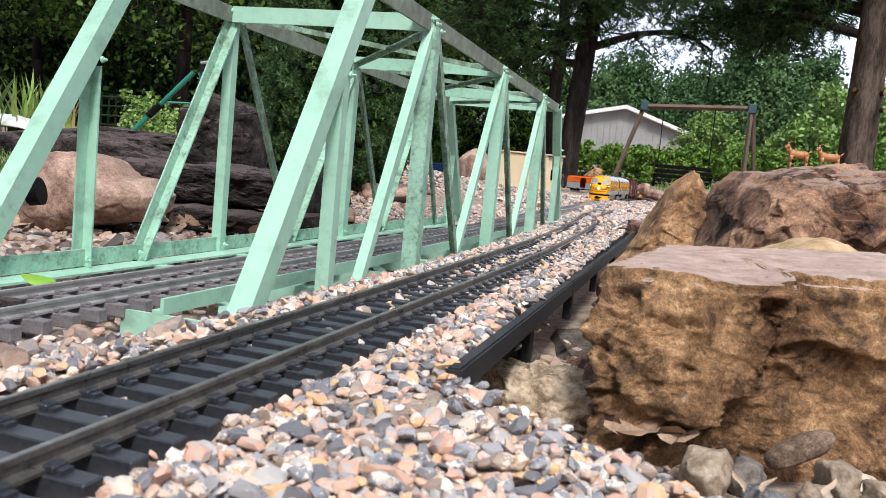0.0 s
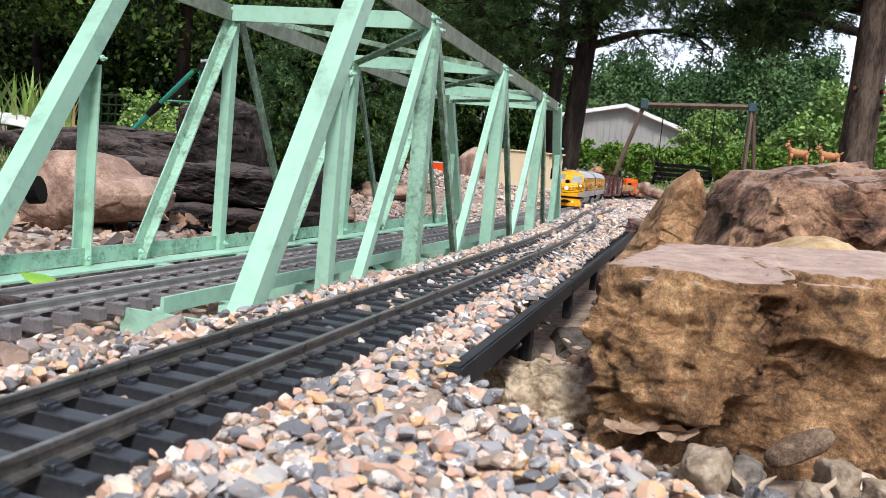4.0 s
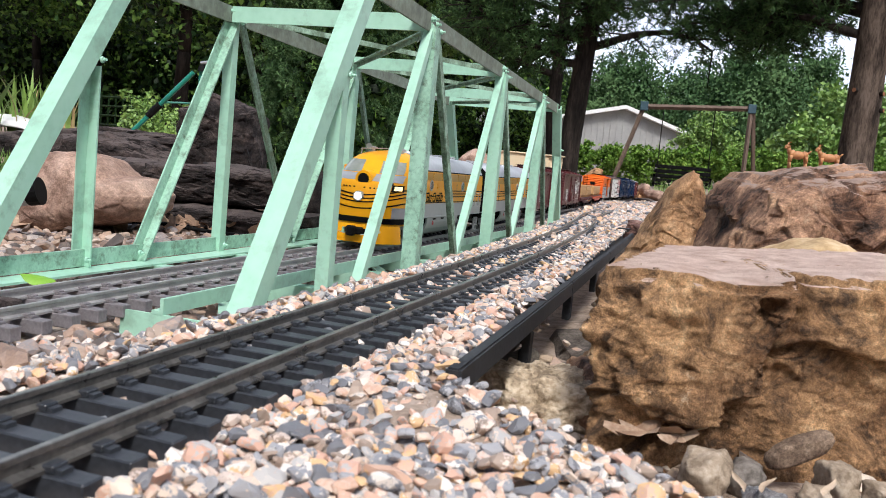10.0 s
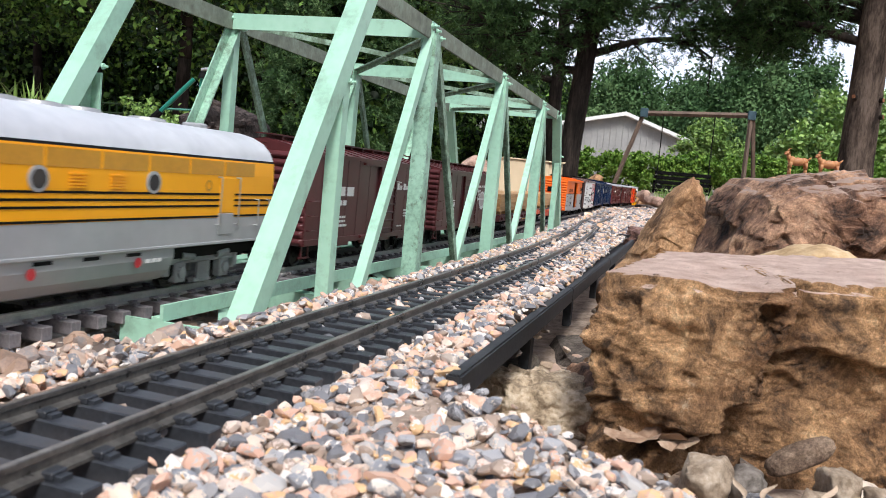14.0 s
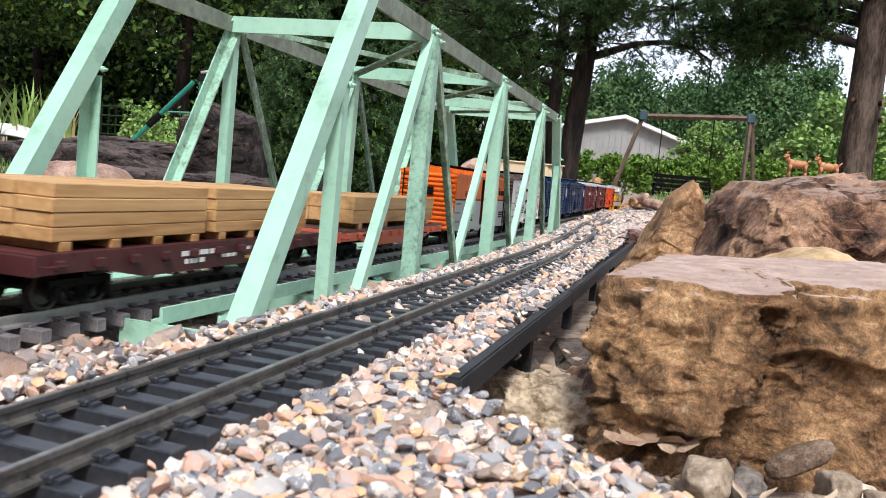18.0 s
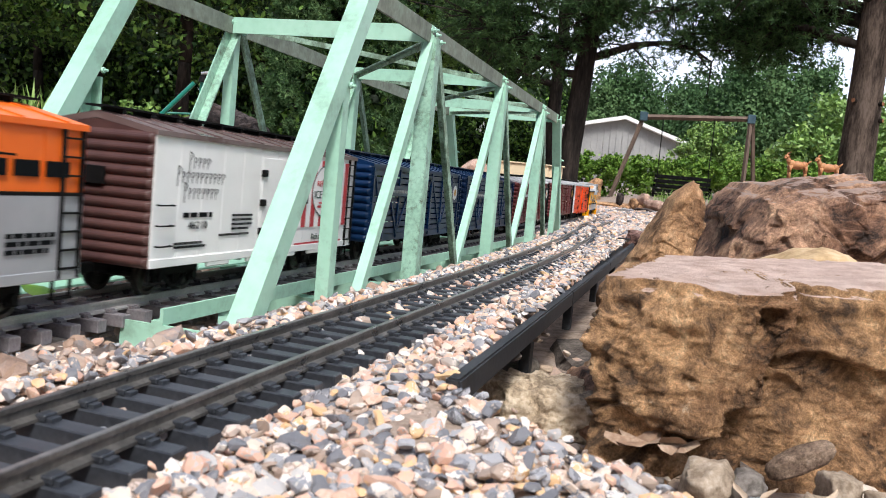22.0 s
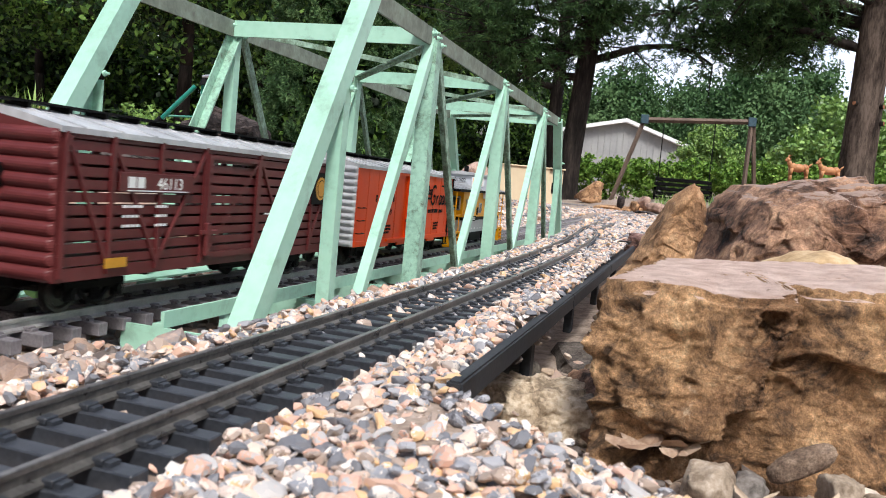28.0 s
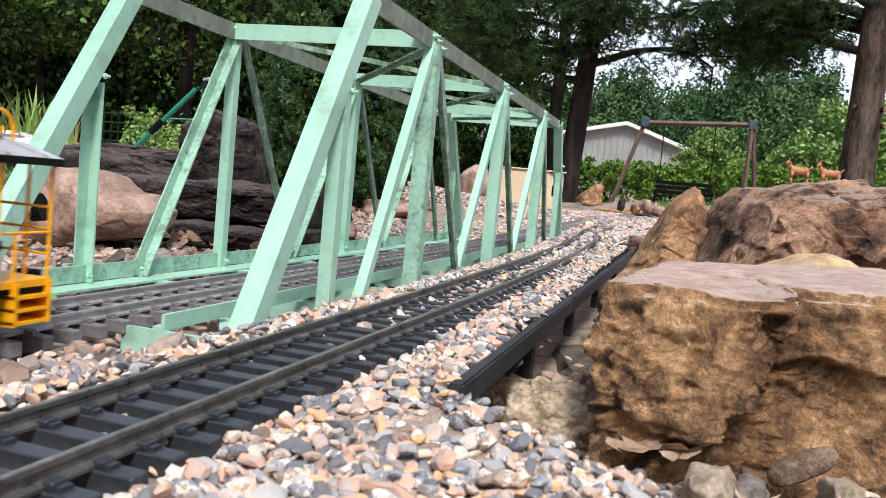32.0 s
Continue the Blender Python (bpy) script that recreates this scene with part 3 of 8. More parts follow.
def rock(name, label, mat, at, half, seed, turn=0, tilt=(0, 0), sub=4, square=4.0, cuts=7, facet=.16, chips=.05, strata=0.0, carve=None, category="rock", crisp=0.0, planes=(), flat=0.0):
    """A boulder: a squared ball, cut by planes, broken into tilted facets and layers. half: its half sizes in metres."""
    rng = random.Random(seed)
    bm = bmesh.new()
    bmesh.ops.create_icosphere(bm, subdivisions=sub, radius=1.0)
    trims = [(Vector((rng.gauss(0, 1), rng.gauss(0, 1), rng.gauss(0, .8))).normalized(), rng.uniform(.80, 1.05)) for k in range(cuts)]
    cleaves = [(Vector(n).normalized(), Vector(n).normalized().dot(Vector(at0))) for n, at0 in planes]
    off = Vector((seed * 1.37, seed * .71, seed * .29))
    H = Vector(half)
    big = max(half)
    for v in bm.verts:
        d = v.co
        p = d / (abs(d.x) ** square + abs(d.y) ** square + abs(d.z) ** square) ** (1 / square)
        for n, h in trims:
            e = p.dot(n) - h
            if e > 0:
                p = p - n * e
        if cleaves:
            w = Vector((d.x * H.x, d.y * H.y, d.z * H.z))
            p = d * min(h / max(1e-6, n.dot(w)) for n, h in cleaves if n.dot(w) > 1e-6)
        calm = 1 - flat * smooth(.93, .99, p.z)
        q = Vector((p.x * H.x, p.y * H.y, p.z * H.z)) / big
        g = q * 1.7 + off
        dist, cells = noise.voronoi(g)
        tip = [(g - c).dot(jitter(c, seed)) * .9 + .5 * noise.noise(c * 2.3) for c in cells[:2]]
        k = .5 + .5 * smooth(0, .12, dist[1] - dist[0])
        p = p * (1 + facet * calm * (tip[0] * k + tip[1] * (1 - k)))
        if crisp:
            for scale, amp in ((4.3, crisp), (9.5, crisp * .45), (19.0, crisp * .2)):
                g = Vector((q.x, q.y, q.z * 1.25)) * scale + off
                dist, cells = noise.voronoi(g)
                tip = [(g - c).dot(jitter(c, seed + 3)) * .8 + .5 * noise.noise(c * 1.9) for c in cells[:2]]
                k = .5 + .5 * smooth(0, .10, dist[1] - dist[0])
                p = p * (1 + amp * calm * (tip[0] * k + tip[1] * (1 - k)))
        st = Vector((q.x, q.y, q.z * 1.6))
        p = p * (1 + .05 * (1 - .6 * flat) * noise.fractal(q * 2.5 + off, 1, 2.1, 3) + calm * chips * (.5 - abs(noise.noise(st * 4.2 + off))) + chips * .55 * (.5 - abs(noise.noise(st * 9.5 - off))) + chips * .28 * (.5 - abs(noise.noise(st * 22 + off))) + chips * .12 * noise.noise(st * 48))
        if strata:
            lay = p.z * 3.2 + 1.1 * noise.noise(q * 1.6 + off)
            f = lay % 1
            side = (1 - abs(p.z) ** 3) * max(0, noise.noise(q * 3 - off) + .3)
            p = Vector((p.x * (1 - strata * side * smooth(.8, 1, f)), p.y * (1 - strata * side * smooth(.8, 1, f)), p.z))
        w = Vector((p.x * H.x, p.y * H.y, p.z * H.z))
        v.co = carve(w) if carve else w
    ob = part(name, bm, mat, smooth=True)
    ob.matrix_basis = pose(*at, tilt[0], tilt[1], turn)
    return tagged(ob, label, category)


def crag(name, label, mat, at, turn, pts, front, back, seed, res=(150, 56), facet=.05, coarse=1.0, p=4.0, layers=1.0, jag=.03, category="rock"):
    """A broken block with the given (x, z) outline: a cleft front of tilted facets and steps, its edge running jaggedly round to a plain back."""
    rng = random.Random(seed)
    P = [Vector((x, 0, z)) for x, z in pts]
    c = sum(P, Vector()) / len(P)
    size = max(max(v.x for v in P) - min(v.x for v in P), max(v.z for v in P) - min(v.z for v in P))
    lens = [(b - a).length for a, b in zip(P, P[1:] + P[:1])]
    nt, nr = res
    rim = []
    for k in range(nt):
        d = sum(lens) * k / nt
        i = 0
        while d > lens[i]:
            d -= lens[i]
            i += 1
        rim.append(P[i].lerp(P[(i + 1) % len(P)], d / lens[i]))
    off = Vector((seed * 1.37, seed * .71, seed * .29))
    bm = bmesh.new()

    def broken(g, key):
        dist, cells = noise.voronoi(g)
        tip = [(g - q).dot(jitter(q, key)) * .8 + .55 * noise.noise(q * 1.9 + off) for q in cells[:2]]
        k = .5 + .5 * smooth(0, .05, dist[1] - dist[0])
        return tip[0] * k + tip[1] * (1 - k)

    def surface(b, r, y):
        q = c + (b - c) * r
        q.y = y
        g = Vector((q.x, q.y, q.z * layers)) / size + off
        d = facet * (broken(g * 3.2 * coarse, seed) + .45 * broken(g * 8 * coarse, seed + 3) + .20 * broken(g * 19 * coarse, seed + 5))
        d += facet * .25 * noise.fractal(g * 9, 1, 2.1, 4)
        n = (b - c).normalized() * r ** p + Vector((0, -1 if y < 0 else 1, 0)) * (1 - r ** p) ** .5
        return q + n.normalized() * d * size + (b - c) * jag * r * noise.fractal(b / size * 7 + off, 1, 2, 3)

    rings = []
    for k in range(1, nr + 1):
        r = 1 - (1 - k / nr) ** 1.7
        y = front * (1 - r ** p) ** (1 / p) if r < 1 else 0.0
        rings.append([bm.verts.new(surface(b, r, y)) for b in rim])
    for k in range(1, 10):
        a = math.pi / 2 * k / 10
        r = math.cos(a) ** .4
        rings.append([bm.verts.new(surface(b, r, back * math.sin(a) ** .5 + 1e-5)) for b in rim])
    for a, b in zip(rings, rings[1:]):
        for i in range(nt):
            bm.faces.new((a[i], a[(i + 1) % nt], b[(i + 1) % nt], b[i]))
    bm.faces.new(rings[0][::-1])
    bm.faces.new(rings[-1])
    bmesh.ops.recalc_face_normals(bm, faces=bm.faces)
    ob = part(name, bm, mat, smooth=True)
    ob.data.set_sharp_from_angle(angle=radians(38))
    ob.matrix_basis = pose(*at, 0, 0, turn)
    return tagged(ob, label, category)


def overhang(w):
    """The front boulder: its lower face lies back under a broken ledge, a crack runs down it, and its top edge is scooped."""
    z = float(np.interp(w.x, (-.19, -.163, -.149, -.1414, -.1257, -.1186, -.0977, -.0965, -.0801, -.0684, -.0647, -.0629, -.0547, -.0448, -.031, -.0166, .0003, .15), (.006, .005, -.0015, -.010, -.0104, -.0133, -.0124, .0037, .0069, .0127, .0235, .0306, .0363, .0419, .0408, .0344, .0298, .03)))
    z += .0025 * noise.noise(w * 70)
    front = smooth(.02, -.06, w.y)
    below = smooth(z + .0016, z - .0016, w.z)
    deep = .008 + .016 * smooth(-.135, -.115, w.x)
    w.y += front * deep * below
    w.y -= front * .010 * below * smooth(z - .02, z - .09, w.z)
    c = float(np.interp(w.z, (.018, .027, .0376, .052, .0697, .094), (-.069, -.0678, -.0635, -.0543, -.0472, -.0475))) + .002 * noise.noise(w * 90)
    w.y += front * (1 - below) * (.030 * math.exp(-((w.x - c) / .0038) ** 2) + .012 * smooth(c, c + .003, w.x))
    # a notch beside the crack, and thin spalled layers stepping back towards the top
    n = float(np.interp(w.z, (.045, .0686), (-.0815, -.0735)))
    w.y += front * (1 - below) * .013 * smooth(n + .0125, n + .0115, w.x) * smooth(n - .001, n + .001, w.x) * smooth(.044, .048, w.z) * smooth(.070, .066, w.z)
    for k, lift in enumerate((.022, .040, .056, .070)):
        edge = lift + .012 * noise.noise((w.x * 16, k * 3.7, 1.3)) + .004 * noise.noise((w.x * 60, k * 5.1, 4))
        w.y += front * (1 - below) * .0022 * smooth(edge - .0012, edge + .0012, w.z) * (1 if k % 2 else .6)
    scoop = smooth(.066, .080, w.z) * smooth(.02, -.10, w.y)
    w.z -= .007 * scoop * math.exp(-((w.x + .085) / .032) ** 2)
    return w


def outline(points, front, back, seed, lean=.25, chamfers=6):
    """Cleavage planes of a block with the given (x, z) outline, its front and back faces leaning back, corners knocked off."""
    rng = random.Random(seed)
    out = []
    for (ax, az), (bx, bz) in zip(points, points[1:] + points[:1]):
        out.append(((az - bz, rng.uniform(-.12, .12) * math.hypot(az - bz, bx - ax), bx - ax), (ax, 0, az)))
    out += [((0, -1, lean), (0, front, 0)), ((0, 1, .2), (0, back, 0))]
    cx, cz = sum(p[0] for p in points) / len(points), sum(p[1] for p in points) / len(points)
    for k in range(chamfers):
        px, pz = points[rng.randrange(len(points))]
        out.append((((px - cx) / abs(front) * .8, rng.uniform(-1.3, -.7), (pz - cz) / abs(front) * .8 + .15), (px * .90 + cx * .1, front * .80, pz * .90 + cz * .1)))
    return out


FRONT = [((0, 0, 1), (0, 0, .081)), ((0, -1, .05), (0, -.115, 0)), ((-1, .45, .03), (-.180, -.115, 0)), ((1, -.1, 0), (.17, 0, 0)), ((0, 1, .1), (0, .115, 0)), ((0, 0, -1), (0, 0, -.08)),
         ((-.35, -1, .14), (-.13, -.113, .03)), ((.30, -1, .10), (.045, -.114, .02)), ((-.7, -1, 1.2), (-.165, -.107, .078))]
rock("boulder", "large tan layered sandstone boulder with a flat top", ROCK_FRONT, (.664, -.271, .001), (.140, .118, .076), 3, 16, (0, -3), sub=7, cuts=0, facet=.04, chips=.040, carve=overhang, crisp=.050, planes=FRONT, flat=.85)
crag("boulder", "tall tan sandstone slab leaning on end", ROCK_TAN, (.538, .010, .058), 16, [(-.058, -.115), (-.052, -.035), (-.024, -.004), (.004, .050), (.010, .070), (.030, .090), (.042, .088), (.050, .068), (.048, .045), (.030, -.005), (.020, -.035), (.014, -.115)], -.032, .034, 5, (190, 80), .045, 1.1, 5, 1, .02)
GOAT_ROCK = crag("boulder", "broad brown sandstone boulder with a domed top", ROCK_RUST, (.808, .362, .052), 16, [(-.232, -.10), (-.212, -.002), (-.196, .045), (-.178, .092), (-.160, .112), (-.0857, .121), (-.02, .126), (.05, .120), (.12, .098), (.18, .075), (.23, -.10)], -.15, .15, 9, (260, 130), .038, 1.25, 3.6, 1.3, .02)
rock("boulder", "small yellowish sandstone wedge", material("yellow_sandstone", [(.36, .24, .12), (.50, .35, .19), (.60, .45, .28)], 20, .85, bump=.6, grainy=.65), (.70, .02, .060), (.042, .045, .030), 21, 20, facet=.1)
rock("boulder", "reddish flat sandstone lump beside the track", ROCK_RED, (.495, .93, .030), (.040, .05, .026), 22, -10, (0, 12), facet=.10, sub=5, square=5, crisp=.06)
STONE_DIP = stone("dark_grey_stone", [(.05, .042, .035), (.11, .092, .078), (.17, .145, .125), (.24, .21, .185)], 40, 9, .5, .25, (.24, .21, .18), layers=2.5)
# the dip between the board and the front boulder
crag("boulder", "dark flat-topped boulder under the edging board", STONE_DIP, (.487, -.09, -.062), 14, [(-.046, -.05), (-.040, .006), (-.028, .026), (.02, .031), (.075, .026), (.080, -.05)], -.060, .10, 31, (150, 60), .035, .9, 5)
rock("boulder", "flat grey-brown layered slab in the dip", material("grey_slab", [(.06, .05, .04), (.13, .11, .085), (.20, .17, .13)], 20, .9, bump=1.0, stretch=(1, 1, 6), grainy=.65), (.441, -.290, -.027), (.030, .045, .013), 32, 5, strata=.08, facet=.05, crisp=.03)
rock("boulder", "lumpy pale tan rubble below the slab", material("pale_rubble", [(.20, .15, .10), (.46, .36, .25), (.66, .56, .43)], 40, .9, bump=1.0, bump_dist=.005, grainy=.66), (.484, -.350, -.045), (.050, .036, .031), 33, 12, sub=6, square=5, facet=.06, chips=.14, crisp=.10, cuts=2)
rock("boulder", "dark brown stone at the foot of the front boulder", ROCK_RUST, (.535, -.342, -.038), (.036, .055, .032), 34, 14, sub=6, square=5, facet=.05, crisp=.06, chips=.05)
STONE_GREY = material("grey_brown_stone", [(.10, .085, .07), (.19, .165, .145), (.28, .25, .22)], 40, .8, bump=.6, grainy=.65)
STONE_BLUE = stone("blue_grey_stone", [(.12, .12, .13), (.22, .22, .23), (.33, .33, .34), (.42, .42, .42)], 60, 20, .3, .3, (.45, .44, .42))
STONE_BROWN = stone("brown_stone", [(.11, .075, .05), (.20, .14, .10), (.29, .21, .15), (.38, .29, .22)], 60, 20, .2, .3, (.40, .32, .25))
STONE_TAN = material("tan_stone", [(.19, .14, .095), (.33, .26, .19), (.47, .39, .31)], 40, .8, bump=1.0, grainy=.65)
FOOT = ((.514, -.440, -.040, .024, .020, .013, STONE_GREY, "grey-brown rounded stone"), (.549, -.445, -.037, .022, .016, .011, STONE_GREY, "grey-brown flat stone"), (.567, -.462, -.040, .018, .013, .008, ROCK_DARK, "dark flat stone"),
        (.596, -.446, -.030, .022, .020, .019, STONE_TAN, "pale angular stone"), (.619, -.430, -.034, .020, .016, .015, STONE_GREY, "grey-brown angular stone"), (.628, -.462, -.034, .020, .015, .010, STONE_BLUE, "blue-grey flat stone"),
        (.652, -.452, -.030, .014, .012, .009, STONE_TAN, "pale rounded stone"), (.668, -.430, -.026, .019, .015, .015, STONE_TAN, "tan block of stone"), (.690, -.440, -.026, .016, .013, .011, STONE_TAN, "pale rounded stone"),
        (.640, -.475, -.034, .012, .010, .008, STONE_TAN, "small tan stone"), (.676, -.470, -.028, .013, .010, .009, STONE_GREY, "small grey stone"), (.608, -.490, -.036, .011, .009, .007, STONE_TAN, "small tan stone"), (.583, -.492, -.038, .013, .010, .007, STONE_GREY, "small grey stone"))
for k, (x, y, z, a, b, c, mat, label) in enumerate(FOOT):
    rock("stone", label + " at the foot of the boulder", mat, (x, y, z - .005), (a * .68, b * .68, c * .68), 141 + k, k * 67, (8 - k * 3 % 17, k * 5 % 13 - 6), sub=4, square=5.0, facet=.20, cuts=12, crisp=.04)
rock("stone", "long brown stone leaning on the boulder", STONE_BROWN, (.648, -.408, -.022), (.021, .0085, .0075), 160, 8, (0, -32), sub=4, square=2.4, cuts=3, facet=.08)
rock("stone", "brown stone lying beside the track", ROCK_DARK, (.115, -.475, .001), (.020, .010, .007), 52, 10, sub=3, facet=.15)
# behind the bridge
PINK_OUTLINE = [(-.115, -.06), (-.108, .000), (-.085, .040), (-.066, .060), (-.015, .064), (.010, .058), (.040, .036), (.072, .034), (.098, .012), (.094, -.008), (.070, -.026), (.02, -.035), (-.05, -.060)]
crag("boulder", "long pinkish sandstone boulder behind the bridge", ROCK_PINK, (-.250, .075, .038), 14, PINK_OUTLINE, -.075, .09, 11, (200, 80), .026, .6, 2.6)
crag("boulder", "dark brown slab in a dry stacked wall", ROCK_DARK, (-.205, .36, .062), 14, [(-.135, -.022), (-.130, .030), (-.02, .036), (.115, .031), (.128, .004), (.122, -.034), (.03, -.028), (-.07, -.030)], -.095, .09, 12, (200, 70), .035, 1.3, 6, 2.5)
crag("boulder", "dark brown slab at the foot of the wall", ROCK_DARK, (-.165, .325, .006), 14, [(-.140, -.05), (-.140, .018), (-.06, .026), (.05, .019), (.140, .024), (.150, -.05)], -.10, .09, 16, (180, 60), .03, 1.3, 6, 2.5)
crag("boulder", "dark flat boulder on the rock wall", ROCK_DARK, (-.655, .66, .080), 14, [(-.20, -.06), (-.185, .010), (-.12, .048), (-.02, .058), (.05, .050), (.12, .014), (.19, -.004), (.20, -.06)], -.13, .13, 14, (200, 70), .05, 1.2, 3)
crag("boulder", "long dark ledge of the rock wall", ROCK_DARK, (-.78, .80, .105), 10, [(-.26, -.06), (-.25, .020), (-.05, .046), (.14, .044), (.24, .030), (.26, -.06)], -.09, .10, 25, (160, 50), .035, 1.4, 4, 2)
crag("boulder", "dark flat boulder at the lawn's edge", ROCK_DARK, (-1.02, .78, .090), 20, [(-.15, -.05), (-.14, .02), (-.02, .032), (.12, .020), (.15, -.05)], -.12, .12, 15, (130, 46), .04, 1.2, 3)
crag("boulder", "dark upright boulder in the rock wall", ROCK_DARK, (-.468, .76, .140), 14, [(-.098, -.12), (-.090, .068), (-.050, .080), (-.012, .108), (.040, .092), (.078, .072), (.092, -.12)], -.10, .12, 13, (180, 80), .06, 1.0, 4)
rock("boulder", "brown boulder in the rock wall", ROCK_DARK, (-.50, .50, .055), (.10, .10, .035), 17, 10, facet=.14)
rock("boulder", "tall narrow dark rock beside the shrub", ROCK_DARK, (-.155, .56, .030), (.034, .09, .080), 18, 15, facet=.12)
rock("boulder", "flat pink sandstone piece beside the bridge", ROCK_PINK, (-.150, .69, .008), (.045, .05, .020), 19, 15, facet=.12)
rock("boulder", "small dark block by the iris bed", ROCK_DARK, (-1.28, 1.08, .150), (.05, .1, .04), 20, 15, facet=.12)
rock("boulder", "grey-brown boulder among the leaves", ROCK_DARK, (-.42, 1.15, .03), (.10, .10, .04), 23, 40, facet=.14)
rock("boulder", "low brown boulder beyond the bridge", ROCK_PINK, (-.36, 1.6, .03), (.10, .08, .03), 24, 10, facet=.14)
# far bank
for x, y, z, a, b, c, mat, seed, lab in ((.06, 5.85, .13, .042, .07, .075, ROCK_DARK, 61, "dark upright rock on the far bank"), (.17, 5.9, .11, .045, .1, .06, ROCK_TAN, 62, "tan round rock on the far bank"), (.235, 6.0, .145, .042, .1, .075, ROCK_PINK, 63, "brown rock on the far bank"),
                                 (.345, 5.9, .11, .10, .13, .06, ROCK_PINK, 64, "pale flat rock on the far bank"), (.475, 5.5, .075, .08, .1, .06, ROCK_TAN, 65, "tan rock on the far bank"), (.62, 5.7, .09, .07, .1, .06, ROCK_TAN, 66, "tan rock on the far bank"), (-.37, 7.4, .20, .11, .15, .10, ROCK_TAN, 67, "tan pointed rock below the pine"),
                                 (.28, 5.5, .06, .10, .08, .035, ROCK_DARK, 68, "grey wet rock on the far bank"), (.10, 5.95, .055, .30, .10, .03, ROCK_TAN, 69, "long low bank rock"), (-.56, 3.5, .13, .085, .08, .12, ROCK_PINK, 70, "red-brown rock beside the model platform")):
    a, b, c = (q if seed in (67, 70, 69) else q * .72 for q in (a, b, c))
    rock("boulder", lab, mat, (x, y, z - (0 if seed in (67, 70, 69) else .02)), (a, b, c), seed, seed * 11 % 60, facet=.10, sub=4, crisp=.05, planes=outline([(-a, -c), (-a * .9, -c * .3), (a * .45, c), (a, c * .6), (a * .8, -c)], -b, b, seed) if seed == 67 else ())


# ---- goat figures
def goat(m, flip):
    bm = bmesh.new()

    def ball(c, r, s=(1, 1, 1)):
        q = Matrix.Translation(c) @ Matrix.Diagonal((s[0] * r, s[1] * r, s[2] * r, 1))
        bmesh.ops.create_icosphere(bm, subdivisions=2, radius=1, matrix=q)
    ball((0, 0, .0205), .0068, (1.75, .85, .95))
    ball((-.0085, 0, .0215), .0062, (1, .85, 1.05))
    ball((.0090, 0, .0212), .0060, (1, .85, 1.0))
    rod(bm, (-.011, 0, .022), (-.0155, 0, .0305), .0040, .0027, 10)
    ball((-.0168, -.0012, .0318), .0033, (1.25, .85, .95))
    ball((-.0195, -.0022, .0300), .0020, (1.2, .9, .8))
    for s in (-1, 1):
        rod(bm, (-.0158, s * .001, .0340), (-.0150, s * .0028, .0378), .0010, .0007, 6)
        rod(bm, (-.0150, s * .0028, .0378), (-.0125, s * .0050, .0388), .0007, .0003, 6)
        rod(bm, (-.0150, s * .0020, .0330), (-.0138, s * .0062, .0335), .0011, .0004, 6)
        for x, lean in ((-.0105, -.0005), (.0112, .0012)):
            rod(bm, (x, s * .0032, .0195), (x + lean, s * .0034, .0095), .0028, .0014, 8)
            rod(bm, (x + lean, s * .0034, .0095), (x + lean * .4, s * .0034, 0), .0013, .0016, 8)
    rod(bm, (.0140, 0, .0235), (.0190, 0, .0285), .0018, .0008, 8)
    ob = part("goat_figure", bm, material("goat_tan", [(.36, .145, .055), (.50, .24, .10)], 150, .55, bump=.2), smooth=True)
    ob.matrix_basis = m
    return tagged(ob, "small tan toy goat standing on the boulder", "toy goat", "toy goats")


bpy.context.view_layer.update()


def on_top(ob, x, y):
    inv = ob.matrix_world.inverted()
    ok, p, n, i = ob.ray_cast(inv @ Vector((x, y, 2)), inv.to_3x3() @ Vector((0, 0, -1)))
    return (ob.matrix_world @ p).z if ok else 0


g = None
for x, y, turn in ((.717, .372, 14), (.761, .384, 10)):
    z = min(on_top(GOAT_ROCK, x + a, y + b) for a in (-.011, 0, .011) for b in (-.004, .004))
    m = pose(x, y, z, 0, 0, turn)
    g = goat(m, 0) if g is None else copy_thing(g, m)


# ---- leaves and plants
def cards(name, mat, parent, pos, long, wide, seed, ways=None, label="", droop=0.0):
    """Many small pointed leaves at pos, in one mesh."""
    r = np.random.default_rng(seed)
    n = len(pos)
    a = r.normal(size=(n, 3)) if ways is None else ways + r.normal(size=(n, 3)) * .35
    a[:, 2] -= droop
    a /= np.linalg.norm(a, axis=1)[:, None] + 1e-9
    b = np.cross(a, r.normal(size=(n, 3)))
    b /= np.linalg.norm(b, axis=1)[:, None] + 1e-9
    s = r.uniform(.7, 1.3, (n, 1))
    base, tip = pos - a * s * long / 2, pos + a * s * long / 2
    v = np.stack([base, pos + b * s * wide / 2, tip, pos - b * s * wide / 2], 1).reshape(-1, 3)
    me = bpy.data.meshes.new(name)
    me.vertices.add(4 * n)
    me.vertices.foreach_set("co", v.astype(np.float32).ravel())
    me.loops.add(4 * n)
    me.loops.foreach_set("vertex_index", np.arange(4 * n, dtype=np.int32))
    me.polygons.add(n)
    me.polygons.foreach_set("loop_start", np.arange(0, 4 * n, 4, dtype=np.int32))
    me.update(calc_edges=True)
    me.materials.append(mat)
    ob = new(name, me)
    if parent is not None:
        ob.parent = parent
    if label:
        ob["label"] = label
    return ob


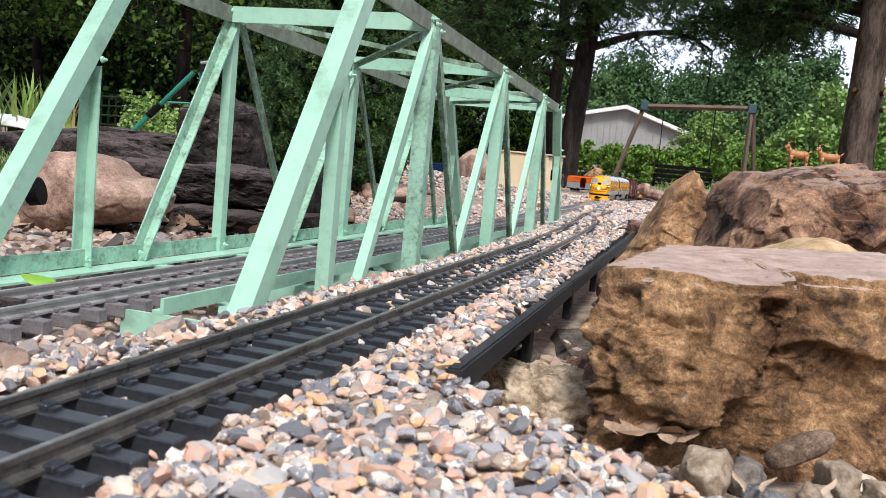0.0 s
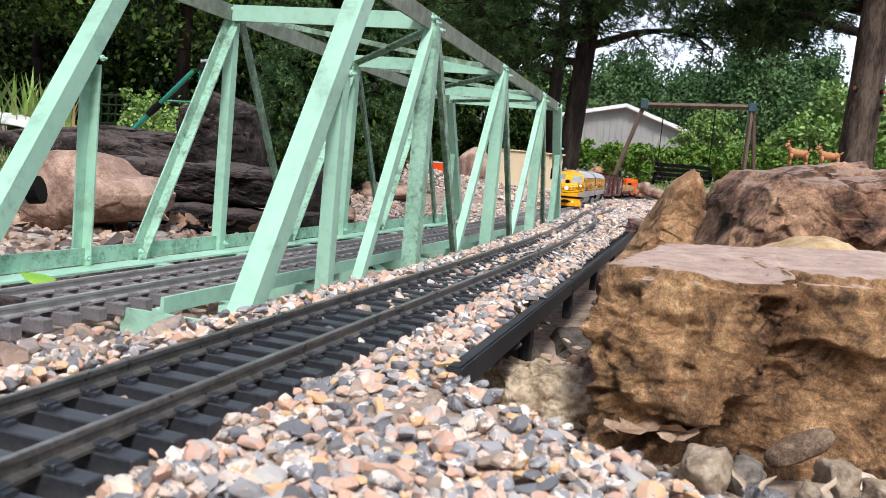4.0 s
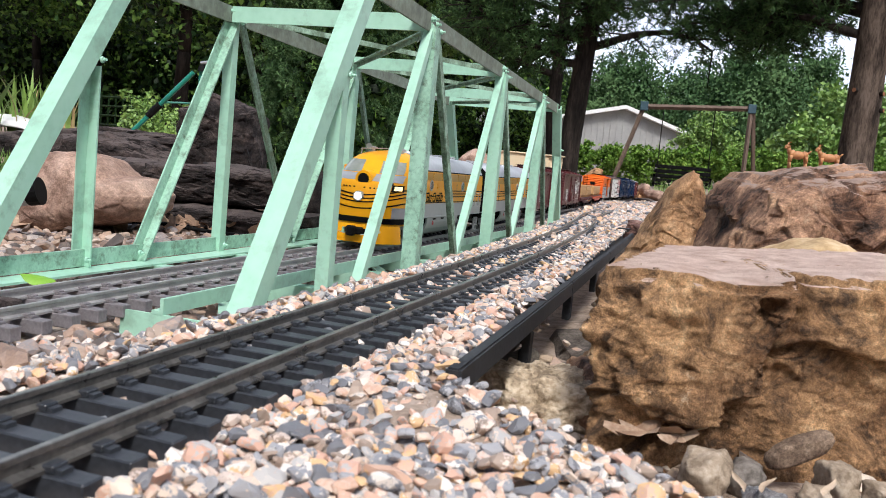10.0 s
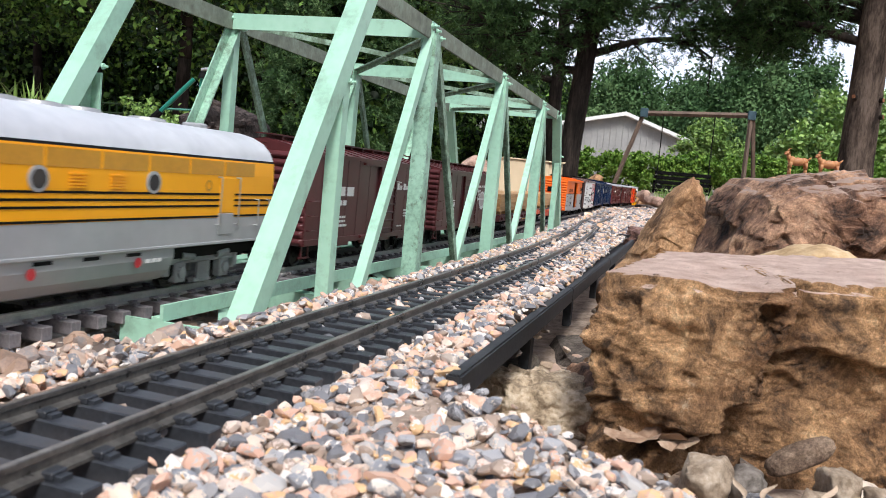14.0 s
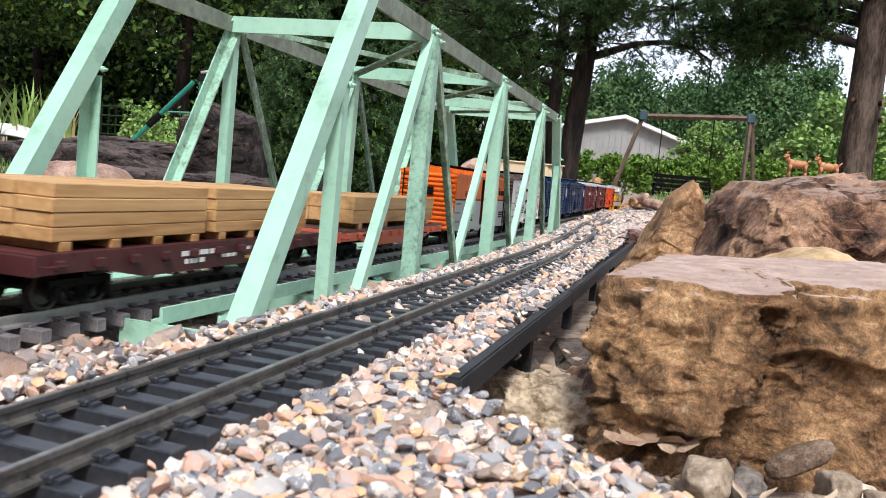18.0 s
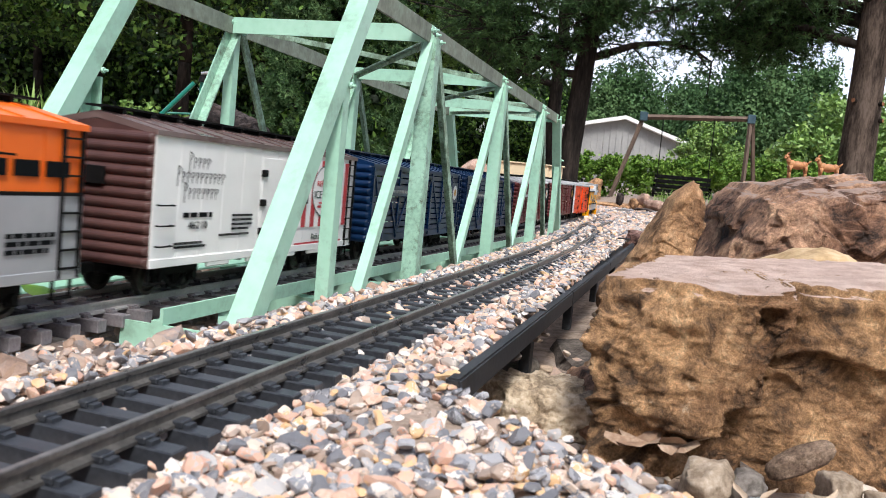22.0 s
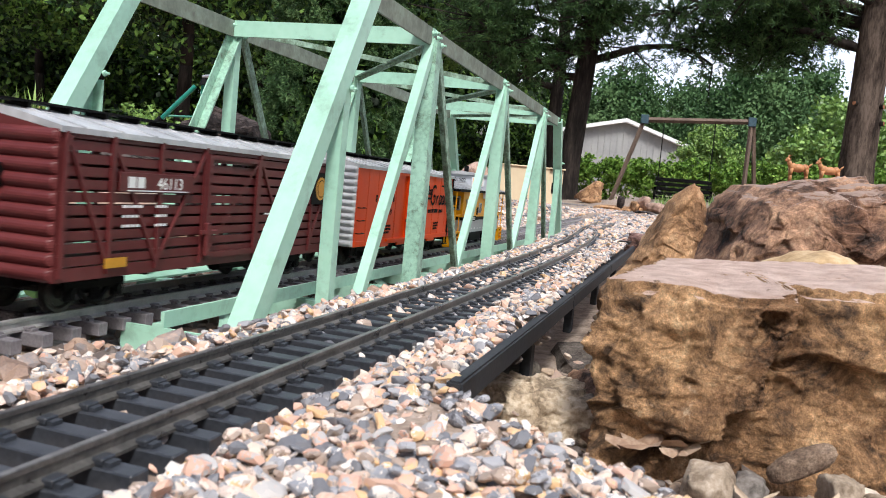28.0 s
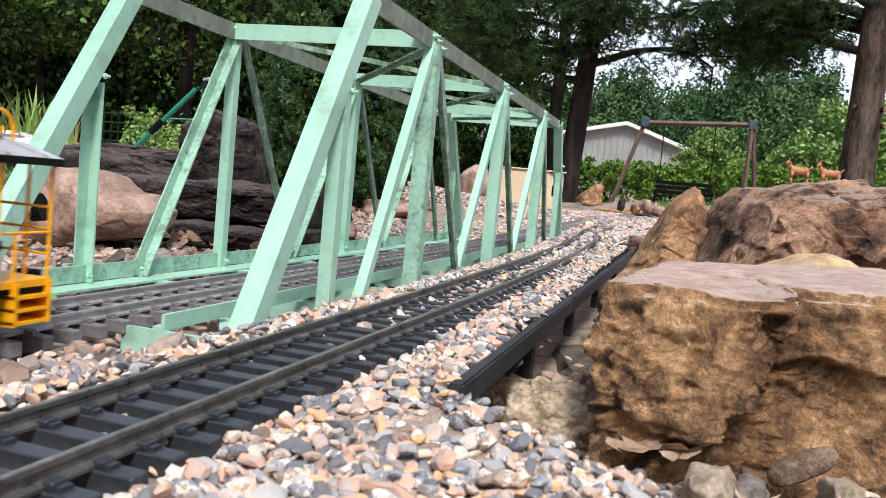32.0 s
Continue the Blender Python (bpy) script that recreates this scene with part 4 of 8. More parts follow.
def cloud(blobs, n, seed, shell=.45, clump=.5):
    """Points in a union of ellipsoids (x, y, z, rx, ry, rz), gathered in clumps towards their skins."""
    r = np.random.default_rng(seed)
    vol = np.array([b[3] * b[4] * b[5] for b in blobs]) ** .67
    out = []
    for b, k in zip(blobs, (n * vol / vol.sum()).astype(int)):
        m = max(6, int(k / 45))
        d = r.normal(size=(m, 3))
        d /= np.linalg.norm(d, axis=1)[:, None]
        heart = d * (r.uniform(shell ** 3, 1, (m, 1)) ** (1 / 3)) * (1 + .18 * r.normal(size=(m, 1)))
        pts = heart[r.integers(0, m, k)] + r.normal(size=(k, 3)) * .13 * clump * 2
        out.append(pts * np.array(b[3:6]) + np.array(b[:3]))
    return np.concatenate(out)


def broadleaf(label, at, height, r0, blobs, n, leaf, mat, seed, lean=(0, 0), group="", limbs=4):
    t = thing("tree", label, "tree", group)
    x, y, z = at
    rng = random.Random(seed)
    top = Vector((x + lean[0], y + lean[1], z + height))
    bm = bmesh.new()
    prev, pr = Vector((x, y, z - .1)), r0 * 1.15
    for k in range(1, 7):
        p = Vector((x, y, z)).lerp(top, k / 6) + Vector((rng.uniform(-1, 1), rng.uniform(-1, 1), 0)) * r0 * .3
        rr = r0 * (1 - .09 * k)
        rod(bm, prev, p, pr, rr, 12)
        prev, pr = p, rr
    part("trunk", bm, BARK, t, smooth=True)
    for k in range(limbs):
        b = blobs[k % len(blobs)]
        s = Vector((x, y, z)).lerp(top, rng.uniform(.45, .95))
        part("limb", rod(bmesh.new(), s, Vector(b[:3]) + Vector((rng.uniform(-.3, .3) * b[3], rng.uniform(-.3, .3) * b[4], 0)), r0 * .35, r0 * .12, 8), BARK, t)
    cards("crown", mat, t, cloud(blobs, n, seed), leaf, leaf * .55, seed)
    return t


# trees behind the bridge; their deep shade is put into the leaf colours
for k, (x, y, h, mat) in enumerate(((-9.6, 7.6, 2.2, LEAF_SHADED), (-8.0, 9.4, 2.4, LEAF), (-5.6, 8.1, 2.3, LEAF_SHADED), (-6.2, 11.0, 2.8, LEAF), (-4.3, 10.6, 3.0, LEAF_SHADED), (-11.0, 11.5, 2.6, LEAF_SHADED))):
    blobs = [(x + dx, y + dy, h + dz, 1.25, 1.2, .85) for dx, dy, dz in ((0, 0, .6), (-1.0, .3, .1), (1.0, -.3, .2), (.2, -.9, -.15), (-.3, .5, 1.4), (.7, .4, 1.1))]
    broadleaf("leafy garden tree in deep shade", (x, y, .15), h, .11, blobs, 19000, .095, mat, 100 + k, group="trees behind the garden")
cards("undergrowth", LEAF_SHADED, None, np.concatenate([cloud([(-15 + 1.4 * k, 13.0 + .3 * k, 1.6, 1.3, .8, 2.2)], 9000, 140 + k, .2, .8) for k in range(9)]), .16, .09, 150)
tagged(bpy.data.objects["undergrowth"], "undergrowth at the wood's edge, deep shade put into its colour", "undergrowth", kind="stuff")
# bright bush and lattice
b = thing("bush", "bright green clipped bush behind the rocks", "bush")
cards("foliage", LEAF_LIGHT, b, cloud([(-3.45, 4.7, .27, .30, .3, .24), (-3.15, 4.8, .20, .22, .25, .2)], 5200, 7, .6), .035, .02, 7)
part("stem", rod(bmesh.new(), (-3.4, 4.7, .05), (-3.4, 4.7, .3), .02, .012, 8), BARK, b)
lt = thing("lattice_fence", "dark green lattice fence panel in the shade", "fence")
for k in range(12):
    part("slat", rod(bmesh.new(), (-4.6 + k * .06, 5.05 + k * .018, .12), (-4.6 + k * .06, 5.05 + k * .018, .52), .008, seg=6), LEAF_SHADED, lt)
for k in range(5):
    part("rail", rod(bmesh.new(), (-4.62, 5.04, .16 + k * .08), (-3.9, 5.25, .19 + k * .08), .008, seg=6), LEAF_SHADED, lt)
TEAL = material("teal_enamel", [(.008, .14, .10), (.015, .22, .16)], 10, .35, bump=.02)
TEAL_BRIGHT = material("bright_teal", [(.02, .40, .33), (.03, .48, .40)], 10, .35, bump=.02)
tp = thing("garden_tripod", "teal metal tripod stand for a sprinkler", "tripod")
part("leg", rod(bmesh.new(), (-2.46, 2.98, .13), (-2.12, 3.10, .54), .013, seg=10), TEAL, tp)
part("leg", rod(bmesh.new(), (-2.02, 3.14, .30), (-2.055, 3.12, .56), .013, seg=10), TEAL_BRIGHT, tp, "bright teal leg")
part("leg", rod(bmesh.new(), (-2.12, 3.16, .28), (-2.085, 3.12, .55), .010, seg=10), TEAL, tp)
part("leg_clamp", rod(bmesh.new(), (-2.34, 3.02, .275), (-2.28, 3.04, .345), .020, seg=10), BLACK, tp)
part("brace", rod(bmesh.new(), (-2.27, 3.05, .36), (-2.10, 3.12, .37), .006, seg=8), TEAL, tp)
part("head", rod(bmesh.new(), (-2.08, 3.12, .55), (-2.08, 3.12, .585), .026, .016, 12), BLACK, tp)
part("nozzle", rod(bmesh.new(), (-2.09, 3.12, .595), (-2.04, 3.13, .605), .010, seg=8), CHROME, tp)

# dwarf spruce
sp = thing("dwarf_spruce", "dense dark green dwarf spruce behind the bridge", "shrub")
r = np.random.default_rng(21)
n = 2900
h = r.uniform(0, 1, n) ** 1.1
th = r.uniform(0, 2 * math.pi, n)
lump = np.sin(th * 7 + h * 29) * np.cos(h * 43 + th * 3)
rad = (.31 * (1 - h * .62)) * (1 + .24 * lump) * r.uniform(.80, 1.03, n) * np.where(h < .10, .55 + 4 * h, 1)
heart = np.stack([-.60 + rad * np.cos(th), 1.66 + rad * np.sin(th), .055 + h * 1.15], 1)
out = np.stack([np.cos(th), np.sin(th), .45 + 0 * th], 1)
k = 44
pos, way = np.repeat(heart, k, 0), np.repeat(out, k, 0) * .7 + r.normal(size=(n * k, 3)) * .8
way /= np.linalg.norm(way, axis=1)[:, None]
cards("foliage", material("spruce_needles", [(.016, .04, .014), (.055, .115, .040), (.17, .26, .105)], 14, .6, bump=0, gloss=.15, vary="island", spread=.35), sp, pos + way * .011, .019, .0032, 22, way)
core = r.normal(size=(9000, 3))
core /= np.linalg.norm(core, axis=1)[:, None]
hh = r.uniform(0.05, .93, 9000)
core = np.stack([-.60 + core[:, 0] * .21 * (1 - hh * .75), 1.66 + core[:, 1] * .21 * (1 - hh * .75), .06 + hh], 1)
# Near-black core: the shade between the tufts is put into its colour
cards("inner_foliage", LEAF_SHADED, sp, core, .05, .028, 23)
part("trunk", rod(bmesh.new(), (-.60, 1.66, -.02), (-.60, 1.66, .9), .032, .01, 10), BARK, sp, smooth=True)
for k in range(5):
    a = k * 1.3
    part("limb", rod(bmesh.new(), (-.60, 1.66, .10 + .05 * k), (-.60 + .2 * math.cos(a), 1.66 + .2 * math.sin(a), .17 + .06 * k), .010, .004, 6), BARK, sp)


# iris clump
def blades(name, mat, parent, spots, length, width, lean, seed, single=False):
    rng = random.Random(seed)
    bm = bmesh.new()
    for x, y, z in spots:
        a, l = rng.uniform(0, 6.28), length * rng.uniform(.6, 1.1)
        d = Vector((math.cos(a), math.sin(a), 0))
        e = Vector((-d.y, d.x, 0)) * width * rng.uniform(.7, 1.2) / 2
        k0 = lean * rng.uniform(.2, 1.2)
        rows = []
        for i in range(5):
            t = i / 4
            p = Vector((x, y, z)) + d * l * k0 * t * t + Vector((0, 0, l * t * (1 - .25 * k0 * t)))
            w = e * (1 - t ** 2.2)
            rows.append((bm.verts.new(p - w), bm.verts.new(p + w)) if i < 4 else (bm.verts.new(p),))
        for i in range(3):
            bm.faces.new((rows[i][0], rows[i][1], rows[i + 1][1], rows[i + 1][0]))
        bm.faces.new((rows[3][0], rows[3][1], rows[4][0]))
        if single:
            part(name, bm, mat, parent)
            bm = bmesh.new()
    if single:
        bm.free()
        return None
    return part(name, bm, mat, parent)


rng = random.Random(5)
ir = thing("iris_clump", "clump of tall green iris blades", "plant")
blades("blade", LEAF_LIGHT, ir, [(-1.12 + rng.gauss(0, .045), .85 + rng.gauss(0, .06), .12) for k in range(75)], .17, .012, .45, 6, True)
blades("dry_blade", material("dry_blade", [(.35, .24, .10), (.45, .34, .16)], 20, .7), ir, [(-1.06 + rng.gauss(0, .04), .86 + rng.gauss(0, .05), .12) for k in range(14)], .15, .009, .6, 8, True)
gr = blades("lawn_grass", GRASS, None, [(x, y, ground_z(x, y)) for x, y in ((-.83 + rng.uniform(-.5, .33), .33 + rng.uniform(-.33, .32)) for k in range(9000))], .032, .0028, .6, 9)
tagged(gr, "short green lawn grass beyond the rocks", "grass", kind="stuff")
gr = blades("weeds", LEAF_LIGHT, None, [(x, y, ground_z(x, y)) for x, y in ((.8 + rng.uniform(-.5, 1.2), 6.6 + rng.uniform(-.5, 1.5)) for k in range(500))], .14, .008, .5, 10)
tagged(gr, "thin weeds on the far bank", "weeds", kind="stuff")
bm = bmesh.new()
rngs = []
for i in range(15):
    rngs.append([bm.verts.new((-1.26 + .018 * i, .75 + .012 * j, .125 + .036 * math.sin(math.pi * min(1, i / 14)) ** .7 * (1 - ((j - 5) / 5.2) ** 2) ** .5 + .003 * noise.noise((i * .7, j * .7, 0)))) for j in range(11)])
for a, b2 in zip(rngs, rngs[1:]):
    for j in range(10):
        bm.faces.new((a[j], a[j + 1], b2[j + 1], b2[j]))
pl = part("white_pipe_cover", bm, WHITE, smooth=True)
md = pl.modifiers.new("solid", "SOLIDIFY")
md.thickness = .004
tagged(pl, "white plastic cover lying on the rocks", "cover")
gl = thing("garden_light", "small black and grey garden spotlight beside the bridge", "garden light")
part("housing", rod(bmesh.new(), (-.27, -.12, .035), (-.212, -.098, .050), .013, .0155, 16), TRUCK_GREY, gl)
part("lens_hood", rod(bmesh.new(), (-.214, -.099, .0495), (-.200, -.094, .053), .0165, .0175, 16), BLACK, gl)
part("stake", rod(bmesh.new(), (-.245, -.11, -.03), (-.245, -.11, .035), .004, seg=8), BLACK, gl)
lf = bmesh.new()
pts = [(-.026, 0), (-.012, .010), (.004, .013), (.020, .008), (.028, 0), (.018, -.009), (.002, -.013), (-.014, -.009)]
c0 = lf.verts.new((0, 0, .004))
vs = [lf.verts.new((x, y, .003 - abs(y) * .25 + .004 * (x / .028) ** 2)) for x, y in pts]
for i in range(8):
    lf.faces.new((c0, vs[i], vs[(i + 1) % 8]))
lf = part("green_leaf", lf, material("fresh_leaf", [(.16, .34, .03), (.24, .44, .05)], 30, .4, bump=.1), smooth=True)
lf.matrix_basis = pose(.066, -.385, .004, 30, 8, 20) @ Matrix.Diagonal((.55, .55, .55, 1))
tagged(lf, "fresh green leaf lying against the bridge", "leaf")


def dry_leaf_mesh(seed):
    rng = random.Random(seed)
    bm = bmesh.new()
    rim = []
    for k in range(22):
        a = 2 * math.pi * k / 22
        r = .019 * (1 - .42 * (k % 3 == 0) * rng.uniform(.5, 1)) * (1 + .45 * abs(math.cos(a)))
        x, y = r * math.cos(a) * 1.25, r * math.sin(a) * .75
        rim.append(bm.verts.new((x, y, .006 * math.sin(x * 120 + seed) + .9 * abs(y) * rng.uniform(.3, .7))))
    c = bm.verts.new((0, 0, 0))
    for k in range(22):
        bm.faces.new((c, rim[k], rim[(k + 1) % 22]))
    me = bpy.data.meshes.new("dry_leaf")
    bm.to_mesh(me)
    bm.free()
    me.materials.append(DRY)
    return me


DRY = material("dry_leaf", [(.12, .07, .045), (.27, .17, .11), (.50, .38, .28)], 40, .75, bump=.2, vary="object", spread=.5)
leafs = [dry_leaf_mesh(k) for k in range(4)]
rng = random.Random(12)
spots = [(-.165 + rng.gauss(0, .04), .235 + rng.gauss(0, .05)) for k in range(16)] + [(-.30 + rng.gauss(0, .08), .02 + rng.gauss(0, .04)) for k in range(6)] + [(.525 + rng.uniform(-.03, .05), .10 + rng.gauss(0, .07)) for k in range(22)] + [(.02 + rng.gauss(0, .06), .75 + rng.gauss(0, .2)) for k in range(10)]
for k, (x, y) in enumerate(spots):
    o = new("dry_leaf", leafs[k % 4])
    o.matrix_basis = pose(x, y, ground_z(x, y) + .012, rng.uniform(-35, 35), rng.uniform(-35, 35), rng.uniform(0, 360))
    tagged(o, "curled dry oak leaf on the pebbles", "dry leaf", "dry oak leaves")
scrap = bmesh.new()
cols = [[scrap.verts.new((.4640 + .0075 * u, -.506 + .003 * u * u, .012 - .0075 * v - .002 * u * v)) for u in (0, .5, 1)] for v in range(4)]
for a, b in zip(cols, cols[1:]):
    for k in range(2):
        scrap.faces.new((a[k], a[k + 1], b[k + 1], b[k]))
scrap = part("paper_scrap", scrap, WHITE, smooth=True)
scrap.modifiers.new("solid", "SOLIDIFY").thickness = .0005
tagged(scrap, "white scrap of card under the end of the board", "scrap")
SHARD = material("bleached_leaf", [(.34, .25, .17), (.48, .37, .27), (.62, .50, .38)], 40, .75, bump=.2, vary="object", spread=.5)


def shard_mesh(seed):
    """A torn strip of dry leaf, curled along its length."""
    rng = random.Random(seed)
    bm = bmesh.new()
    rows = []
    n = 9
    for k in range(n):
        t = k / (n - 1)
        w = .0042 * math.sin(math.pi * min(.97, .12 + t * .86)) * rng.uniform(.7, 1.15)
        c = Vector(((t - .5) * .036, .004 * math.sin(t * 4 + seed), .010 * t * t))
        rows.append([bm.verts.new(c + Vector((0, q * w, .0022 * q * q))) for q in (-1, -.3, .4, 1)])
    for a, b in zip(rows, rows[1:]):
        for i in range(3):
            bm.faces.new((a[i], a[i + 1], b[i + 1], b[i]))
    me = bpy.data.meshes.new("leaf_shard")
    bm.to_mesh(me)
    bm.free()
    me.materials.append(SHARD)
    me.shade_smooth()
    return me


shards = [shard_mesh(k) for k in range(5)]
rng = random.Random(77)
for k, (x, y, z, ry, rz) in enumerate(((.561, -.500, -.024, -50, 70), (.571, -.496, -.026, -25, 110), (.578, -.505, -.028, -12, 30), (.553, -.512, -.026, -15, 150), (.611, -.478, -.018, -72, 95), (.626, -.470, -.020, -40, 60), (.656, -.468, -.016, -55, 75), (.590, -.512, -.030, -10, 190), (.640, -.492, -.026, -14, 20), (.545, -.488, -.028, -18, 45), (.530, -.505, -.022, -12, 100), (.600, -.523, -.030, -8, 140))):
    o = new("leaf_shard", shards[k % 5])
    o.matrix_basis = pose(x, y, z - .008, rng.uniform(-40, 40), ry * .25, rz) @ Matrix.Diagonal((.42, .50, .30, 1))
    tagged(o, "torn strip of bleached dry leaf on the pebbles", "dry leaf", "torn leaf strips")
for k in range(14):
    x, y = rng.uniform(.478, .520), rng.uniform(-.16, .05)
    o = new("dry_leaf", leafs[k % 4])
    f = rng.uniform(.4, .65)
    o.matrix_basis = pose(x, y, -.048 + rng.uniform(0, .012), rng.uniform(-30, 30), rng.uniform(-30, 30), rng.uniform(0, 360)) @ Matrix.Diagonal((f, f, f, 1))
    tagged(o, "curled dry leaf in the dip below the board", "dry leaf", "dry oak leaves")
for x, y, z, a, s in ((.560, -.418, -.024, 15, .80), (.580, -.412, -.024, 60, .7)):
    o = new("dry_leaf", leafs[int(x * 1000) % 4])
    o.matrix_basis = pose(x, y, z, 8, -6, a) @ Matrix.Diagonal((s, s, s, 1))
    tagged(o, "curled dry oak leaf at the boulder's foot", "dry leaf", "dry oak leaves")


# ---- pines
def pine(label, x, y, z0, height, r0, lean, limbs, seed, bark=BARK):
    t = thing("pine_tree", label, "tree", "pines by the swing")
    rng = random.Random(seed)
    bm = bmesh.new()
    seg, n = 18, 26
    rings = []
    for k in range(n + 1):
        u = k / n
        cx, cy, cz = x + lean[0] * u * height, y + lean[1] * u * height, z0 + u * height
        rr = r0 * (1 - .45 * u) * (1 + .25 * max(0, .06 - u) / .06)
        ring = []
        for i in range(seg):
            a = 2 * math.pi * i / seg
            q = rr * (1 + .05 * noise.noise((math.cos(a) * 3, math.sin(a) * 3, cz * 2.5 + seed)) + .03 * noise.noise((math.cos(a) * 9, math.sin(a) * 9, cz * 5)))
            ring.append(bm.verts.new((cx + q * math.cos(a), cy + q * math.sin(a), cz)))
        rings.append(ring)
    for a, b in zip(rings, rings[1:]):
        for i in range(seg):
            bm.faces.new((a[i], a[(i + 1) % seg], b[(i + 1) % seg], b[i]))
    part("trunk", bm, bark, t, smooth=True)
    hearts = []
    for h, dx, dy, dz, r, fol in limbs:
        u = (h - z0) / height
        p = Vector((x + lean[0] * u * height, y + lean[1] * u * height, h))
        e = p + Vector((dx, dy, dz))
        bm = bmesh.new()
        prev = p
        for k in range(1, 7):
            s = k / 6
            q = p.lerp(e, s) + Vector((0, 0, .16 * math.sin(s * math.pi) * (1 if dz < .2 else -.6))) + Vector((rng.uniform(-1, 1), rng.uniform(-1, 1), rng.uniform(-1, 1))) * .04
            rod(bm, prev, q, r * (1 - .75 * (k - 1) / 6), r * (1 - .75 * k / 6), 8)
            if k > (2 if seed == 72 else 1):
                for j in range(int(fol * 1.9)):
                    tw = q + Vector((rng.gauss(0, .22), rng.gauss(0, .26), rng.gauss(-.07, .12)))
                    if j % 5 == 0:
                        rod(bm, q, tw, r * .22, r * .07, 5)
                    hearts.append(tw)
            prev = q
        part("limb", bm, BARK, t, smooth=True)
    g = np.random.default_rng(seed)
    hearts = np.array([v[:] for v in hearts])
    k = 22
    way = g.normal(size=(len(hearts) * k, 3))
    way[:, 2] += .2
    way /= np.linalg.norm(way, axis=1)[:, None]
    cards("crown", NEEDLE, t, np.repeat(hearts, k, 0) + way * .032, .072, .0085, seed, way)
    for h, a in ((1.28, -.75), (1.12, -.55), (1.30, -2.3)) if seed == 72 else ():
        u = (h - z0) / height
        rr = r0 * (1 - .45 * u)
        cx, cy = x + lean[0] * u * height, y + lean[1] * u * height
        st = part("branch_stub", rod(bmesh.new(), (cx, cy, h), (cx + (rr + .035) * math.cos(a), cy + (rr + .035) * math.sin(a), h + .01), .028, .024, 10), BARK, t)
        part("cut_face", rod(bmesh.new(), (cx + (rr + .034) * math.cos(a), cy + (rr + .034) * math.sin(a), h + .01), (cx + (rr + .038) * math.cos(a), cy + (rr + .038) * math.sin(a), h + .01), .020, seg=10), material("cut_wood", [(.20, .08, .035), (.28, .12, .06)], 30, .8), st, "orange cut wood")
    return t


pine("tall pine with a dark bare trunk and drooping needles", -.76, 8.35, .05, 6.5, .122, (.062, 0), [
    (1.45, -1.2, -.5, .50, .05, 26), (1.62, 1.35, .3, .12, .05, 8), (1.70, -.8, -.3, .25, .04, 18), (1.80, -1.5, .2, .25, .06, 30), (2.0, .15, -.6, .25, .05, 26), (2.05, .5, .2, .10, .04, 16), (2.10, -1.0, -.8, .1, .05, 30),
    (2.3, -1.7, .3, .1, .06, 30), (2.3, .5, -.9, .2, .05, 30), (2.6, -1.3, -.5, .2, .05, 36), (2.9, .2, 1.2, .4, .05, 24), (3.1, -.8, .8, .5, .05, 24), (3.3, 1.3, -.3, .4, .05, 24)], 71)
pine("tall pine with a rough brown trunk and pruned branches", 2.17, 8.25, .2, 6.5, .175, (.012, 0), [
    (1.80, -1.15, .3, .08, .045, 34), (1.85, -1.75, .2, .10, .05, 46), (2.05, -1.0, .9, .05, .05, 46), (2.1, -1.5, .5, .02, .06, 52), (2.2, -2.0, .1, .04, .06, 50), (2.3, -1.2, -.9, -.05, .05, 50), (2.35, .9, -.3, .2, .05, 30),
    (2.6, -1.3, -.6, .0, .05, 46), (2.7, .6, .8, .3, .05, 24), (3.0, -1.6, .5, .2, .05, 34), (3.2, .9, -.5, .3, .05, 24)], 72, BARK_BROWN)
pine("slim dark pine behind the first", -1.35, 10.6, .15, 6.0, .10, (.02, 0), [(1.6, -1.4, -.4, .6, .05, 24), (1.9, -1.2, .6, .4, .04, 26), (2.2, .7, -.4, .4, .04, 22), (2.5, -1.3, .1, .4, .04, 30), (2.9, -.7, -.7, .3, .04, 30), (2.9, .8, .5, .3, .04, 26)], 73)

# ---- hedge, far trees, shed, swing
hd = thing("hedge", "long dense green hedge along the garden's end", "hedge")
for k in range(13):
    x, y = -4.2 + k * .82, 13.6 + k * .22
    z = .36 + .05 * (x + .6) + .03 * math.sin(k * 2.1)
    cards("foliage", HEDGE, hd, cloud([(x, y, z + .16, .5, .40, .36), (x + .3, y - .1, z + .32, .32, .3, .22), (x - .2, y, z + .36, .28, .3, .20)], 7000, 300 + k, .6, .4), .062, .036, 300 + k)
    part("stem", rod(bmesh.new(), (x, y, 0), (x, y, z), .03, .02, 6), BARK, hd)
broadleaf("young bright green tree behind the hedge", (.9, 17, .3), 1.0, .05, [(.95, 17, 1.50, .42, .4, .40), (.62, 17, 1.2, .40, .4, .30), (1.3, 17.2, 1.15, .35, .4, .28)], 6500, .07, LEAF_LIGHT, 401)
